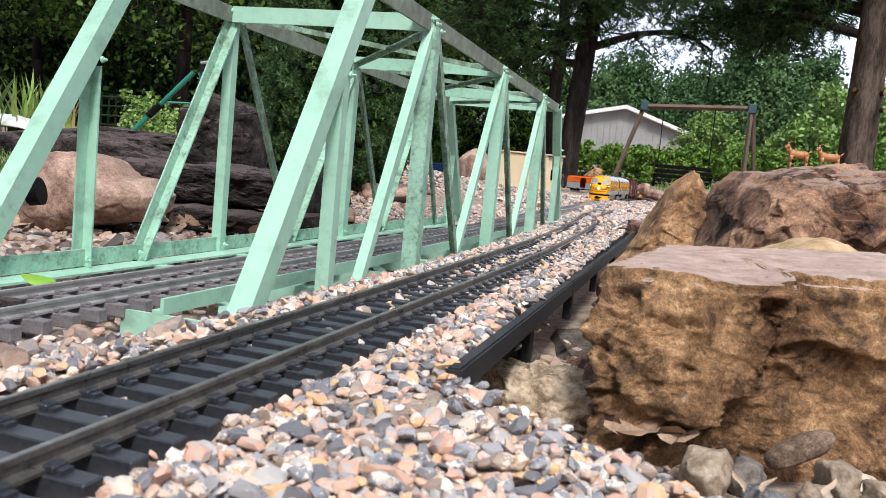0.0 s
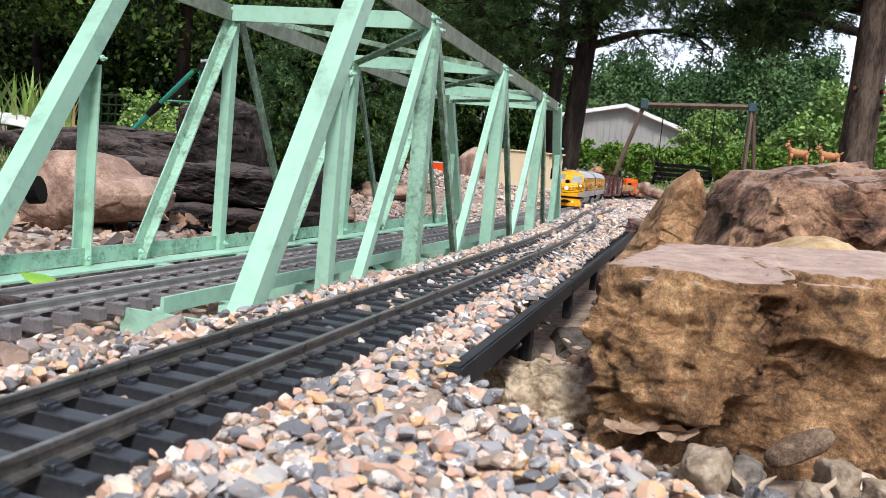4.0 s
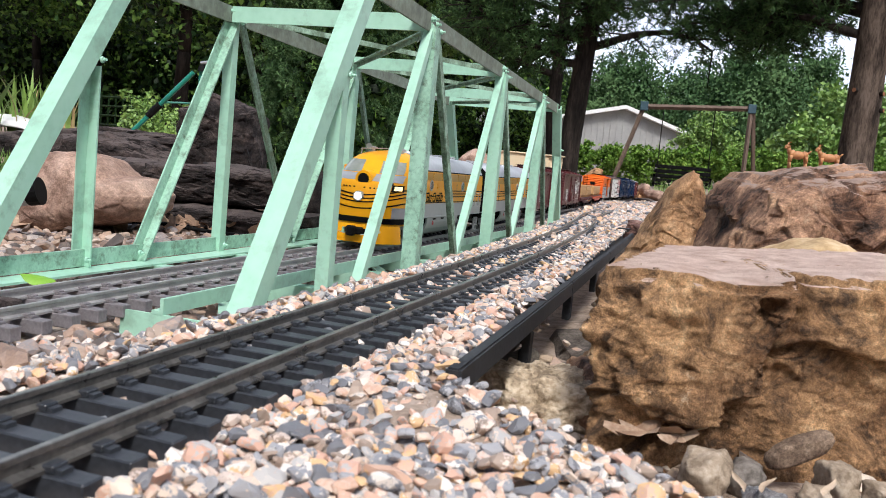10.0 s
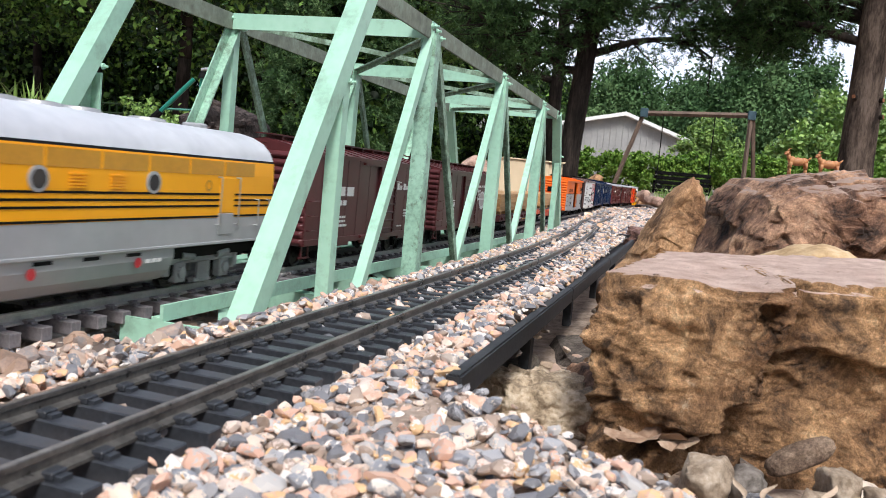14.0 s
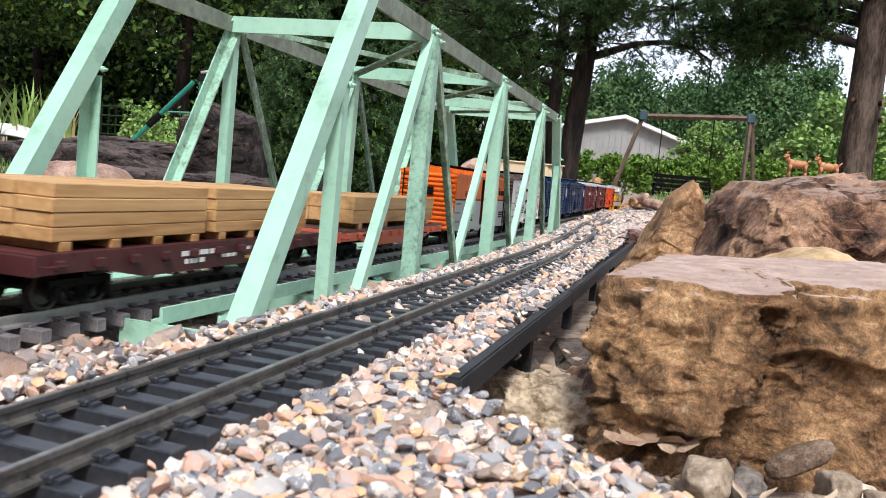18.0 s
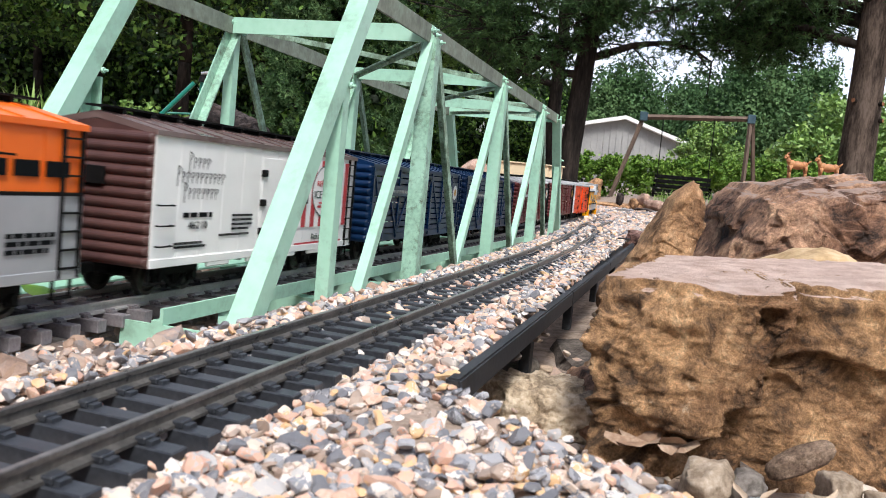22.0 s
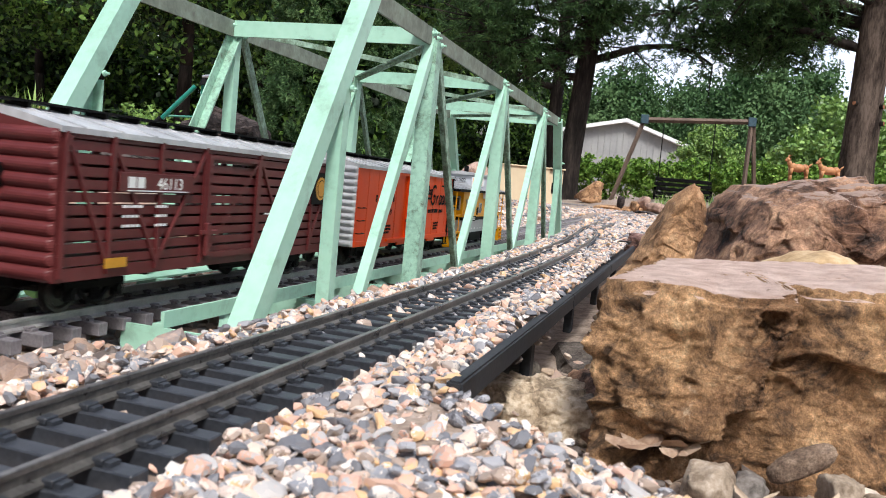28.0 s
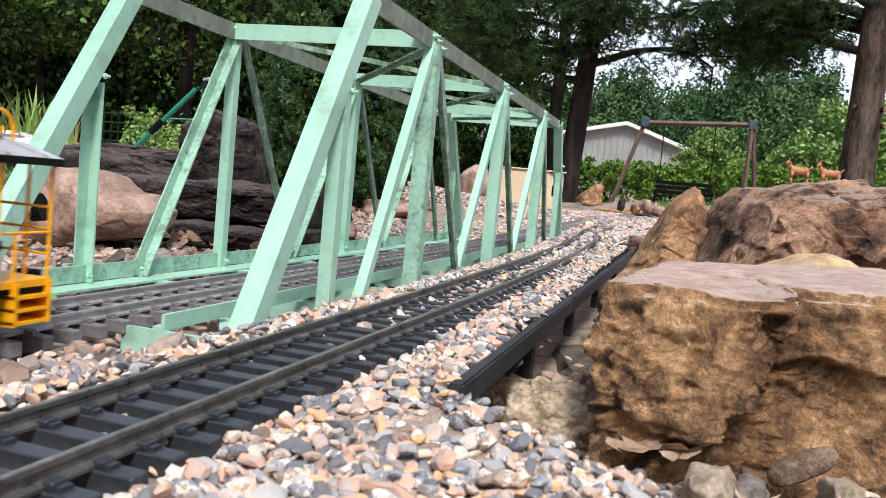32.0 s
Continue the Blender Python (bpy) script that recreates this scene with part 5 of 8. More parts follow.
for k, (x, y, h, w, mat) in enumerate(((-9, 33, 4.2, 3.2, LEAF), (-5.6, 35, 4.6, 3.0, LEAF_SHADED), (-2.6, 34, 5.0, 2.8, LEAF_FAR), (.2, 37, 5.1, 3.0, LEAF_FAR), (2.4, 33, 5.5, 2.9, LEAF_FAR), (4.6, 36, 5.7, 2.5, LEAF_FAR), (7.0, 35, 3.0, 2.2, LEAF_FAR), (9.2, 38, 3.3, 3.0, LEAF), (-12.5, 31, 4.4, 3.4, LEAF_SHADED), (12.5, 36, 4.0, 3.2, LEAF), (15.5, 33, 4.2, 3.2, LEAF_SHADED))):
    blobs = [(x + dx * w * .5, y + dy * w * .3, h * .62 + dz, w * .52, w * .5, h * .34) for dx, dy, dz in ((0, 0, .6), (-.8, 0, -.6), (.8, -.4, -.5), (0, -.8, -.9), (.3, .3, 1.0))]
    broadleaf("tall leafy tree in the far tree line", (x, y, .5), h * .5, .16, blobs, 30000, .17, mat, 420 + k, group="far tree line")
cards("far_wood", LEAF_FAR, None, cloud([(-24 + 5 * k, 46 + (k % 3), 2.3, 3.6, 2.0, 2.5) for k in range(13)], 60000, 440), .42, .28, 441)
tagged(bpy.data.objects["far_wood"], "dark woodland behind the far trees", "woods", kind="stuff")
# Unseen leaf ring, added to cut low side light and bright reflections
ring = [(.6 + 17 * math.sin(a), -.9 + 17 * math.cos(a), 2.6, 2.4, 2.4, 3.6) for a in (radians(52 + 8.4 * k) for k in range(24))]
cards("garden_trees", LEAF, None, cloud(ring, 42000, 445, .3, .8), .55, .34, 446)
tagged(bpy.data.objects["garden_trees"], "unseen ring of leaves added to dim low light from the sides", "woods", kind="stuff")
for k, (x, y, h, r) in enumerate(((4.2, 22.5, 2.3, 1.1), (5.8, 23.5, 2.6, 1.3), (3.4, 20.5, 1.5, .8))):
    broadleaf("sunlit yellow-green tree beyond the hedge", (x, y, .4), h * .6, .07, [(x, y, h, r, r * .9, r * .8), (x - r * .7, y, h - .6, r * .7, r * .6, r * .6), (x + r * .7, y, h - .5, r * .7, r * .6, r * .6)], 6500, .15, LEAF_LIGHT, 460 + k, group="sunlit trees")
for k, (x, y, h, r, mat) in enumerate(((-3.9, 12.6, 2.9, 1.1, LEAF_LIGHT), (-2.5, 12.8, .95, .7, LEAF_SHADED), (-3.6, 11.8, .75, .6, LEAF), (-5.2, 17.5, 3.8, 1.5, LEAF))):
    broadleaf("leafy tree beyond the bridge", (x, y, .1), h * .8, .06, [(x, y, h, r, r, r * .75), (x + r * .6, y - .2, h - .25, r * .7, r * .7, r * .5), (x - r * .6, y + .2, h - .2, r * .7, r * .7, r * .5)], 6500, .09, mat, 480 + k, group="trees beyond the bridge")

sh = thing("metal_shed", "pale ribbed metal shed with a low gable roof", "shed")
SHED = Matrix.Translation((-1.45, 24.6, .2)) @ Matrix.Rotation(radians(12), 4, "Z")


def shed_part(name, bm, mat, label=""):
    o = part(name, bm, mat, sh, label)
    o.matrix_basis = SHED
    return o


bm = bmesh.new()
f = [bm.verts.new(c) for c in ((-2.5, 0, 0), (2.4, 0, 0), (2.4, 0, 1.50), (.0, 0, 2.30), (-2.5, 0, 1.72))]
g2 = [bm.verts.new(v.co + Vector((0, 4, 0))) for v in f]
bm.faces.new(f), bm.faces.new(g2[::-1])
for i in range(5):
    bm.faces.new((f[i], g2[i], g2[(i + 1) % 5], f[(i + 1) % 5]))
bmesh.ops.recalc_face_normals(bm, faces=bm.faces)
shed_part("wall", bm, STEEL_WALL, "ribbed pale steel wall")
for k in range(26):
    x = -2.4 + k * .185
    top = 1.72 + (x + 2.5) / 2.5 * .58 if x < 0 else 2.30 - x / 2.4 * .80
    shed_part("rib", boxed(x - .014, x + .014, -.03, .0, 0, top - .06), STEEL_WALL)
for a, b in (((-2.7, 1.67), (0, 2.30)), ((0, 2.30), (2.75, 1.385))):
    bm = bmesh.new()
    vs = [bm.verts.new((x, y, z)) for y in (-.25, 4.2) for x, z in ((a[0], a[1]), (b[0], b[1]), (b[0], b[1] + .11), (a[0], a[1] + .11))]
    for q in ((0, 1, 2, 3), (7, 6, 5, 4), (0, 4, 5, 1), (1, 5, 6, 2), (2, 6, 7, 3), (3, 7, 4, 0)):
        bm.faces.new([vs[i] for i in q])
    bmesh.ops.recalc_face_normals(bm, faces=bm.faces)
    shed_part("roof", bm, WHITE, "white metal roof sheet")
sw = thing("garden_swing", "weathered timber garden swing with blue corner brackets", "swing")
SB = material("blue_bracket", [(.035, .07, .095), (.05, .10, .13)], 10, .5)
part("beam", rod(bmesh.new(), (-.20, 12.52, 1.44), (1.42, 13.0, 1.56), .042, seg=4), TIMBER, sw)
for p, q in (((-.62, 12.35, .0), (-.20, 12.52, 1.46)), ((1.40, 12.75, .1), (1.42, 12.98, 1.56)), ((1.66, 13.5, .1), (1.45, 13.02, 1.56))):
    part("leg", rod(bmesh.new(), p, q, .036, seg=4), TIMBER, sw)
for p in ((-.20, 12.50, 1.45), (1.43, 12.98, 1.56)):
    part("bracket", boxed(p[0] - .06, p[0] + .06, p[1] - .06, p[1] + .06, p[2] - .075, p[2] + .065, .008), SB, sw)
for x, y, z in ((.10, 12.6, 1.46), (.88, 12.84, 1.52)):
    part("chain", rod(bmesh.new(), (x, y, .38), (x, y, z), .008, seg=6), BLACK, sw)
bn = thing("swing_bench", "dark slatted bench hanging in the swing frame", "bench")
for k in range(4):
    part("back_slat", boxed(.06, .92, 12.62, 12.65, .28 + k * .075, .335 + k * .075, .004), BLACK, bn)
for k in range(4):
    part("seat_slat", boxed(.06, .92, 12.30 + k * .08, 12.36 + k * .08, .235, .26), BLACK, bn)
for x in (.06, .90):
    part("arm", boxed(x, x + .04, 12.30, 12.64, .36, .40, .004), BLACK, bn)
    part("post", boxed(x, x + .04, 12.30, 12.34, .20, .40, .004), BLACK, bn)

# ---- model station and platform
PINKBOARD = material("pink_board", [(.46, .20, .20), (.56, .28, .27)], 8, .7, bump=.1)
st = thing("model_station", "plain cream model station building beside the track", "model building")
BL = Matrix.Translation((-.335, 3.75, .06)) @ Matrix.Rotation(radians(14), 4, "Z")


def station(name, bm, mat, label=""):
    o = part(name, bm, mat, st, label)
    o.matrix_basis = BL
    return o


station("wall", boxed(-.155, .125, -.12, .28, 0, .205, .002), CREAM)
station("wall", boxed(.124, .205, -.11, .25, 0, .200, .002), CREAM)
station("roof", boxed(-.165, .215, -.13, .30, .205, .213, .002), CREAM)
for x, z, w, h in ((.145, .07, .020, .06), (.175, .05, .016, .08), (-.02, .0, .035, .05)):
    station("doorway", boxed(x, x + w, -.1225 if x < .12 else -.1125, -.10, z, z + h), BLACK)
pf = thing("model_platform", "pink boarded model platform with a dark base", "model platform")
o = part("base", boxed(-.55, .34, -.20, .16, -.06, .010, .003), ROCK_DARK, pf)
o.matrix_basis = Matrix.Translation((-.36, 3.62, .035)) @ Matrix.Rotation(radians(14), 4, "Z")
for k in range(8):
    o = part("plank", boxed(-.56, .35, -.21 + k * .047, -.166 + k * .047, .010, .018, .001), PINKBOARD, pf)
    o.matrix_basis = Matrix.Translation((-.36, 3.62, .035)) @ Matrix.Rotation(radians(14), 4, "Z")
fg = thing("blue_bottle", "small blue plastic bottle on the platform", "bottle")
part("body", rod(bmesh.new(), (-.475, 3.46, .052), (-.475, 3.46, .088), .014, .013, 12), material("blue_plastic", [(.12, .30, .50), (.18, .38, .60)], 20, .3, bump=.02), fg)
part("cap", rod(bmesh.new(), (-.475, 3.46, .088), (-.475, 3.46, .100), .006, seg=10), WHITE, fg)
part("figure_post", rod(bmesh.new(), (-.115, 3.62, .052), (-.115, 3.62, .095), .010, .006, 10), WHITE)
tagged(bpy.data.objects["figure_post"], "small white and black bollard on the platform", "bollard")
up = thing("utility_pole", "thin grey utility pole with a white meter box", "utility pole")
part("pole", rod(bmesh.new(), (-2.93, 12.9, 0), (-2.90, 12.9, 1.6), .02, seg=8), TRUCK_GREY, up)
part("box", boxed(-3.0, -2.86, 12.8, 12.87, 1.0, 1.2, .01), WHITE, up)

bm = bmesh.new()
pr = None
for k in range(24):
    u = k / 23
    p = (-.30 + .34 * u, .10 + .22 * u + .02 * math.sin(u * 9), ground_z(-.30 + .34 * u, .12 + .2 * u) + .010 + .004 * math.sin(u * 7))
    if pr:
        rod(bm, pr, p, .0032, seg=8)
    pr = p
tagged(part("drip_hose", bm, BLACK, smooth=True), "thin black drip hose along the rocks", "hose")

# ---- overcast sky far behind the woods
bm = bmesh.new()
cols = [(bm.verts.new((170 * math.sin(a), 170 * math.cos(a), -5)), bm.verts.new((170 * math.sin(a), 170 * math.cos(a), 110))) for a in (radians(-75 + 6 * k) for k in range(24))]
for a, b in zip(cols, cols[1:]):
    bm.faces.new((a[0], a[1], b[1], b[0]))
CLOUD = material("overcast_cloud", [(.55, .66, .84), (.72, .79, .90), (.88, .90, .94)], .02, 1.0, bump=0, gloss=0)
nt = CLOUD.node_tree
nt.links.new(nt.nodes["Principled BSDF"].inputs["Base Color"].links[0].from_socket, nt.nodes["Principled BSDF"].inputs["Emission Color"])
nt.nodes["Principled BSDF"].inputs["Emission Strength"].default_value = .47
tagged(part("backdrop", bm, CLOUD), "pale overcast sky beyond the trees", "sky", kind="structure")


# ---- the train: local y runs back along the train, z = 0 on the rails
GLASS = material("dark_glass", [(.03, .035, .04), (.05, .055, .06)], 3, .12, bump=0, gloss=.8)
GLASS_BROWN = material("brown_glass", [(.10, .075, .06), (.19, .15, .125)], 40, .2, bump=0, gloss=.6)
# Reflected foliage is put into the green colour of these panes
GLASS_REFLECT_GREEN = material("glass_with_green_reflection", [(.16, .30, .03), (.30, .48, .05)], 60, .15, bump=0, gloss=.8)
# Pale reflections over a dark interior are put into this pane colour
GLASS_PALE = material("glass_with_pale_reflection", [(.17, .19, .17), (.36, .38, .34)], 12, .15, bump=0, gloss=.8)
GRILL = material("yellow_grill", [(.50, .25, .015), (.62, .30, .02)], 60, .4, bump=.2)
WHEEL = material("wheel_steel", [(.02, .018, .017), (.08, .074, .07)], 60, .4, .6, bump=.05)
DARK_BROWN = material("reefer_end_brown", [(.05, .02, .018), (.08, .035, .03)], 14, .5, bump=.05)
REEFER_ROOF = material("reefer_roof_brown", [(.10, .065, .06), (.17, .12, .115)], 14, .3, bump=.05)
CREAMWHITE = material("reefer_white", [(.80, .80, .79), (.87, .87, .86)], 9, .4, bump=.03)
ROOF_SILVER = material("roof_silver", [(.46, .48, .53), (.58, .60, .65)], 14, .42, bump=.03)
PALE_ORANGE = material("light_orange", [(.76, .130, .009), (.84, .160, .012)], 10, .42, bump=.03, gloss=.35)
SNOW = material("pale_roof", [(.36, .365, .38), (.58, .585, .60)], 26, .42, .2, bump=.05)
REDPAINT = material("red_paint", [(.42, .02, .03), (.50, .03, .04)], 12, .45, bump=.02)
INK = material("black_lettering", [(.004, .005, .006)], 10, .7, bump=0, gloss=.1)
GREENINK = material("dark_green_lettering", [(.012, .05, .035)], 10, .6, bump=0)
CAR_RED = material("stock_car_red", [(.085, .016, .017), (.13, .028, .028)], 14, .40, bump=.05, gloss=.3)
INNER = material("dark_red_inside", [(.08, .03, .02), (.15, .05, .03)], 20, .8, bump=.1)
LIT_CREAM = glow("lit_window", (.55, .30, .14), .35)
LIT_BOARD = glow("lit_number_panel", (1, .78, .32), 1.3)
FACE_X = Matrix(((0, 0, 1, 0), (1, 0, 0, 0), (0, 1, 0, 0), (0, 0, 0, 1)))
FACE_FRONT = Matrix(((1, 0, 0, 0), (0, 0, -1, 0), (0, 1, 0, 0), (0, 0, 0, 1)))


def lettering(text, size, mat, parent, y, z, x=.0531, stretch=1.0, m=None):
    cu = bpy.data.curves.new("lettering", "FONT")
    cu.body, cu.size, cu.extrude, cu.align_x = text, size, .00015, "CENTER"
    ob = bpy.data.objects.new("lettering", cu)
    scene.collection.objects.link(ob)
    bpy.context.view_layer.update()
    me = bpy.data.meshes.new_from_object(ob)
    bpy.data.objects.remove(ob)
    me.materials.clear()
    me.materials.append(mat)
    me.transform((m or Matrix.Translation((x, y, z)) @ FACE_X) @ Matrix.Diagonal((stretch, 1, 1, 1)))
    o = new("lettering", me)
    o.parent = parent
    return o


def bars(parent, mat, rows, x=.0531):
    """Unreadable lines of lettering: (y0, y1, z, height) each, broken into short bars."""
    bm = bmesh.new()
    rng = random.Random(len(rows) * 7 + int(rows[0][0] * 1000))
    for y0, y1, z, h in rows:
        y = y0
        while y < y1 - h * .3:
            w = min(h * rng.uniform(1.2, 3.2), y1 - y)
            block(bm, x, x + .0003, y, y + w, z, z + h)
            y += w + h * .55
    return part("lettering", bm, mat, parent)


def stroke(bm, pts, w, x=.0531):
    """A flat painted line through (y, z) points on the car's side."""
    for (a, b), (c, d) in zip(pts, pts[1:]):
        u = Vector((c - a, d - b))
        n = Vector((-u.y, u.x)).normalized() * w / 2
        u = u.normalized() * w * .2
        vs = [bm.verts.new((x, y, z)) for y, z in ((a - n.x - u.x, b - n.y - u.y), (c - n.x + u.x, d - n.y + u.y), (c + n.x + u.x, d + n.y + u.y), (a + n.x - u.x, b + n.y - u.y))]
        bm.faces.new(vs)
    return bm


def disc(bm, y, z, r, x=.0531, r_in=0.0, seg=28):
    o = [bm.verts.new((x, y + r * math.cos(2 * math.pi * k / seg), z + r * math.sin(2 * math.pi * k / seg))) for k in range(seg)]
    if not r_in:
        bm.faces.new(o)
    else:
        i = [bm.verts.new((x, y + r_in * math.cos(2 * math.pi * k / seg), z + r_in * math.sin(2 * math.pi * k / seg))) for k in range(seg)]
        for k in range(seg):
            bm.faces.new((o[k], o[(k + 1) % seg], i[(k + 1) % seg], i[k]))
    return bm


def wheel_mesh():
    bm = bmesh.new()
    prof = [(0, .0146), (.0036, .0146), (.004, .0165), (.0052, .0165), (.0052, .0125), (.0035, .0115), (.0035, .005), (.0058, .004), (.0058, 0)]
    seg = 20
    rings = []
    for u, r in prof:
        rings.append([bm.verts.new((-u, max(r, .0002) * math.cos(2 * math.pi * k / seg), max(r, .0002) * math.sin(2 * math.pi * k / seg))) for k in range(seg)])
    inner = [(0, .0125), (-.0005, .0115), (.0012, .010), (.0012, .005), (-.001, .004), (-.001, .0002)]
    first = rings[0]
    chain = [first]
    for u, r in inner:
        chain.append([bm.verts.new((-u, r * math.cos(2 * math.pi * k / seg), r * math.sin(2 * math.pi * k / seg))) for k in range(seg)])
    for seq in (rings, chain):
        for a, b in zip(seq, seq[1:]):
            for k in range(seg):
                bm.faces.new((a[k], a[(k + 1) % seg], b[(k + 1) % seg], b[k]))
    bmesh.ops.recalc_face_normals(bm, faces=bm.faces)
    me = bpy.data.meshes.new("wheel")
    bm.to_mesh(me)
    bm.free()
    me.materials.append(WHEEL)
    return me


WHEEL_MESH = wheel_mesh()


def truck(parent, y, mat, big=False):
    """A two-axle truck: bolster, side frames, springs and wheels."""
    half = .034 if big else .0245
    tr = part("truck", boxed(-.03, .03, y - .008, y + .008, .012, .026, .001), mat, parent)
    for s in (-1, 1):
        bm = bmesh.new()
        x0, x1 = sorted((s * .0315, s * (.0375 if big else .0355)))
        if big:
            block(bm, x0, x1, y - .058, y + .058, .0215, .0285, .0012)
            for k in (-1, 1):
                block(bm, x0 - .001, x1 + .001, y + k * half - .0075, y + k * half + .0075, .006, .024, .0012)
                rod(bm, ((x0 + x1) / 2, y + k * half, .0145), ((x0 + x1) / 2 + s * .006, y + k * half, .0145), .0052)
                block(bm, x0, x1 + .0005, y + k * .053 - .004, y + k * .053 + .004, .012, .0285, .001)
                rod(bm, (x1 + .001 if s > 0 else x0 - .001, y + k * .018, .027), (x1 + .001 if s > 0 else x0 - .001, y + k * .036, .029), .0034)
            for k in range(-2, 3):
                rod(bm, (x1 if s > 0 else x0, y + k * .004, .007), (x1 if s > 0 else x0, y + k * .004, .022), .0018, seg=6)
            block(bm, x0, x1 + .001, y - .013, y + .013, .004, .0075, .0008)
        else:
            sweep(bm, [(x0, 0), (x1, 0), (x1, .006), (x0, .006)], y - .031, y + .031, Matrix.Translation((0, 0, .0165)))
            for k in (-1, 1):
                block(bm, x0, x1, y + k * half - .006, y + k * half + .006, .009, .0205, .001)
                rod(bm, ((x0 + x1) / 2, y + k * half, .0145), ((x0 + x1) / 2 + s * .0035, y + k * half, .0145), .0038)
                rod(bm, ((x0 + x1) / 2, y + k * .018, .0185), ((x0 + x1) / 2, y + k * .006, .0075), .0022, seg=6)
            for k in range(-1, 2):
                rod(bm, ((x0 + x1) / 2 + s * .001, y + k * .0038, .0085), ((x0 + x1) / 2 + s * .001, y + k * .0038, .018), .0017, seg=6)
            block(bm, x0, x1, y - .009, y + .009, .0055, .0085, .0006)
        part("side_frame", bm, mat, tr)
    for k in (-1, 1):
        part("axle", rod(bmesh.new(), (-.022, y + k * half, .0145), (.022, y + k * half, .0145), .0022, seg=8), WHEEL, tr)
        share("wheel", WHEEL_MESH, tr, Matrix.Translation((.0262, y + k * half, .0145)))
        share("wheel", WHEEL_MESH, tr, Matrix.Translation((-.0262, y + k * half, .0145)) @ Matrix.Rotation(math.pi, 4, "Z"))
    return tr


def coupler(parent, y, s):
    bm = bmesh.new()
    y0, y1 = sorted((y, y + s * .026))
    block(bm, -.004, .004, y0, y1, .019, .027, .001)
    block(bm, -.008, .007, *sorted((y + s * .022, y + s * .034)), .016, .030, .0015)
    part("coupler", bm, BLACK, parent)


def grab(bm, y, z0, z1, x=.0525, out=.004, r=.0007):
    """A vertical grab rail on a car's side."""
    rod(bm, (x, y, z0), (x + out, y, z0), r, seg=6)
    rod(bm, (x + out, y, z0), (x + out, y, z1), r, seg=6)
    rod(bm, (x + out, y, z1), (x, y, z1), r, seg=6)
    return bm


def ladder(parent, y, mat, z0, z1, end=0, x=.0535, wide=.017, n=8):
    bm = bmesh.new()
    for s in (-1, 1):
        if end:
            block(bm, x - wide / 2 + s * wide / 2 - .0008, x - wide / 2 + s * wide / 2 + .0008, *sorted((y, y + end * .0025)), z0, z1)
        else:
            block(bm, x, x + .0025, y + s * wide / 2 - .0008, y + s * wide / 2 + .0008, z0, z1)
    for k in range(n):
        z = z0 + (z1 - z0) * (k + .5) / n
        if end:
            block(bm, x - wide, x, *sorted((y + end * .0015, y + end * .003)), z, z + .0013)
        else:
            block(bm, x + .001, x + .0025, y - wide / 2, y + wide / 2, z, z + .0013)
    part("ladder", bm, mat, parent)


def ribbed_end(parent, y, s, mat, z0, z1, n=9, w=.0525, peak=.010):
    """A corrugated car end facing along s, with a shallow gable."""
    bm = bmesh.new()
    prof = []
    k = n * 6
    for i in range(k + 1):
        z = z0 + (z1 - z0) * i / k
        u = (i / 6) % 1
        prof.append((z, .0032 * max(0, math.sin(math.pi * u)) ** .8))
    cols = [(-w, 0), (-w * .93, 1), (-w * .35, 1), (w * .35, 1), (w * .93, 1), (w, 0)]
    grid = [[bm.verts.new((x, y + s * (.0008 + d * f), z)) for x, f in cols] for z, d in prof]
    for a, b in zip(grid, grid[1:]):
        for i in range(len(cols) - 1):
            bm.faces.new((a[i], a[i + 1], b[i + 1], b[i]))
    top = [bm.verts.new((x, y + s * .0008, z1 + peak * (1 - abs(x) / w))) for x, f in cols]
    for i in range(len(cols) - 1):
        bm.faces.new((grid[-1][i], grid[-1][i + 1], top[i + 1], top[i]))
    back = [bm.verts.new((x, y - s * .002, z)) for x, z in ((-w, z0), (w, z0), (w, z1), (0, z1 + peak), (-w, z1))]
    bm.faces.new(back)
    bmesh.ops.recalc_face_normals(bm, faces=bm.faces)
    return part("end_panel", bm, mat, parent)


def car_roof(parent, L, mat, z, w=.0545, peak=.0115, board=BLACK, ribs=11, board_label=""):
    bm = bmesh.new()
    sweep(bm, [(-w, z - .004), (-w, z), (0, z + peak), (w, z), (w, z - .004), (0, z + peak - .006)], -L / 2 - .001, L / 2 + .001)
    for k in range(ribs):
        y = -L / 2 + L * (k + .5) / ribs
        for s in (-1, 1):
            sl = peak / w
            vs = [(s * .001, z + peak + .0012 - .001 * sl), (s * w, z + .0012), (s * w, z - .001), (s * .001, z + peak - .001)]
            sweep(bm, vs if s > 0 else vs[::-1], y - .0012, y + .0012)
    bmesh.ops.recalc_face_normals(bm, faces=bm.faces)
    part("roof", bm, mat, parent)
    bm = bmesh.new()
    for x in (-.008, -.0027, .0027, .008):
        block(bm, x - .0023, x + .0023, -L / 2 - .004, L / 2 + .004, z + peak + .0028, z + peak + .0042)
    for k in range(ribs):
        y = -L / 2 + L * (k + .5) / ribs
        block(bm, -.010, .010, y - .0015, y + .0015, z + peak - .001, z + peak + .003)
    part("running_board", bm, board, parent, board_label)


def underframe(parent, L, mat=BLACK, depth=.012, z=.030):
    bm = bmesh.new()
    block(bm, -.010, .010, -L / 2 + .01, L / 2 - .01, z - depth, z, .001)
    for k in range(-3, 4):
        block(bm, -.046, .046, k * L / 8 - .002, k * L / 8 + .002, z - .006, z + .001)
    rod(bm, (.02, .03, z - .008), (.02, .085, z - .008), .008, seg=12)
    block(bm, -.034, -.016, -.06, -.03, z - .013, z, .001)
    part("underframe", bm, mat, parent)


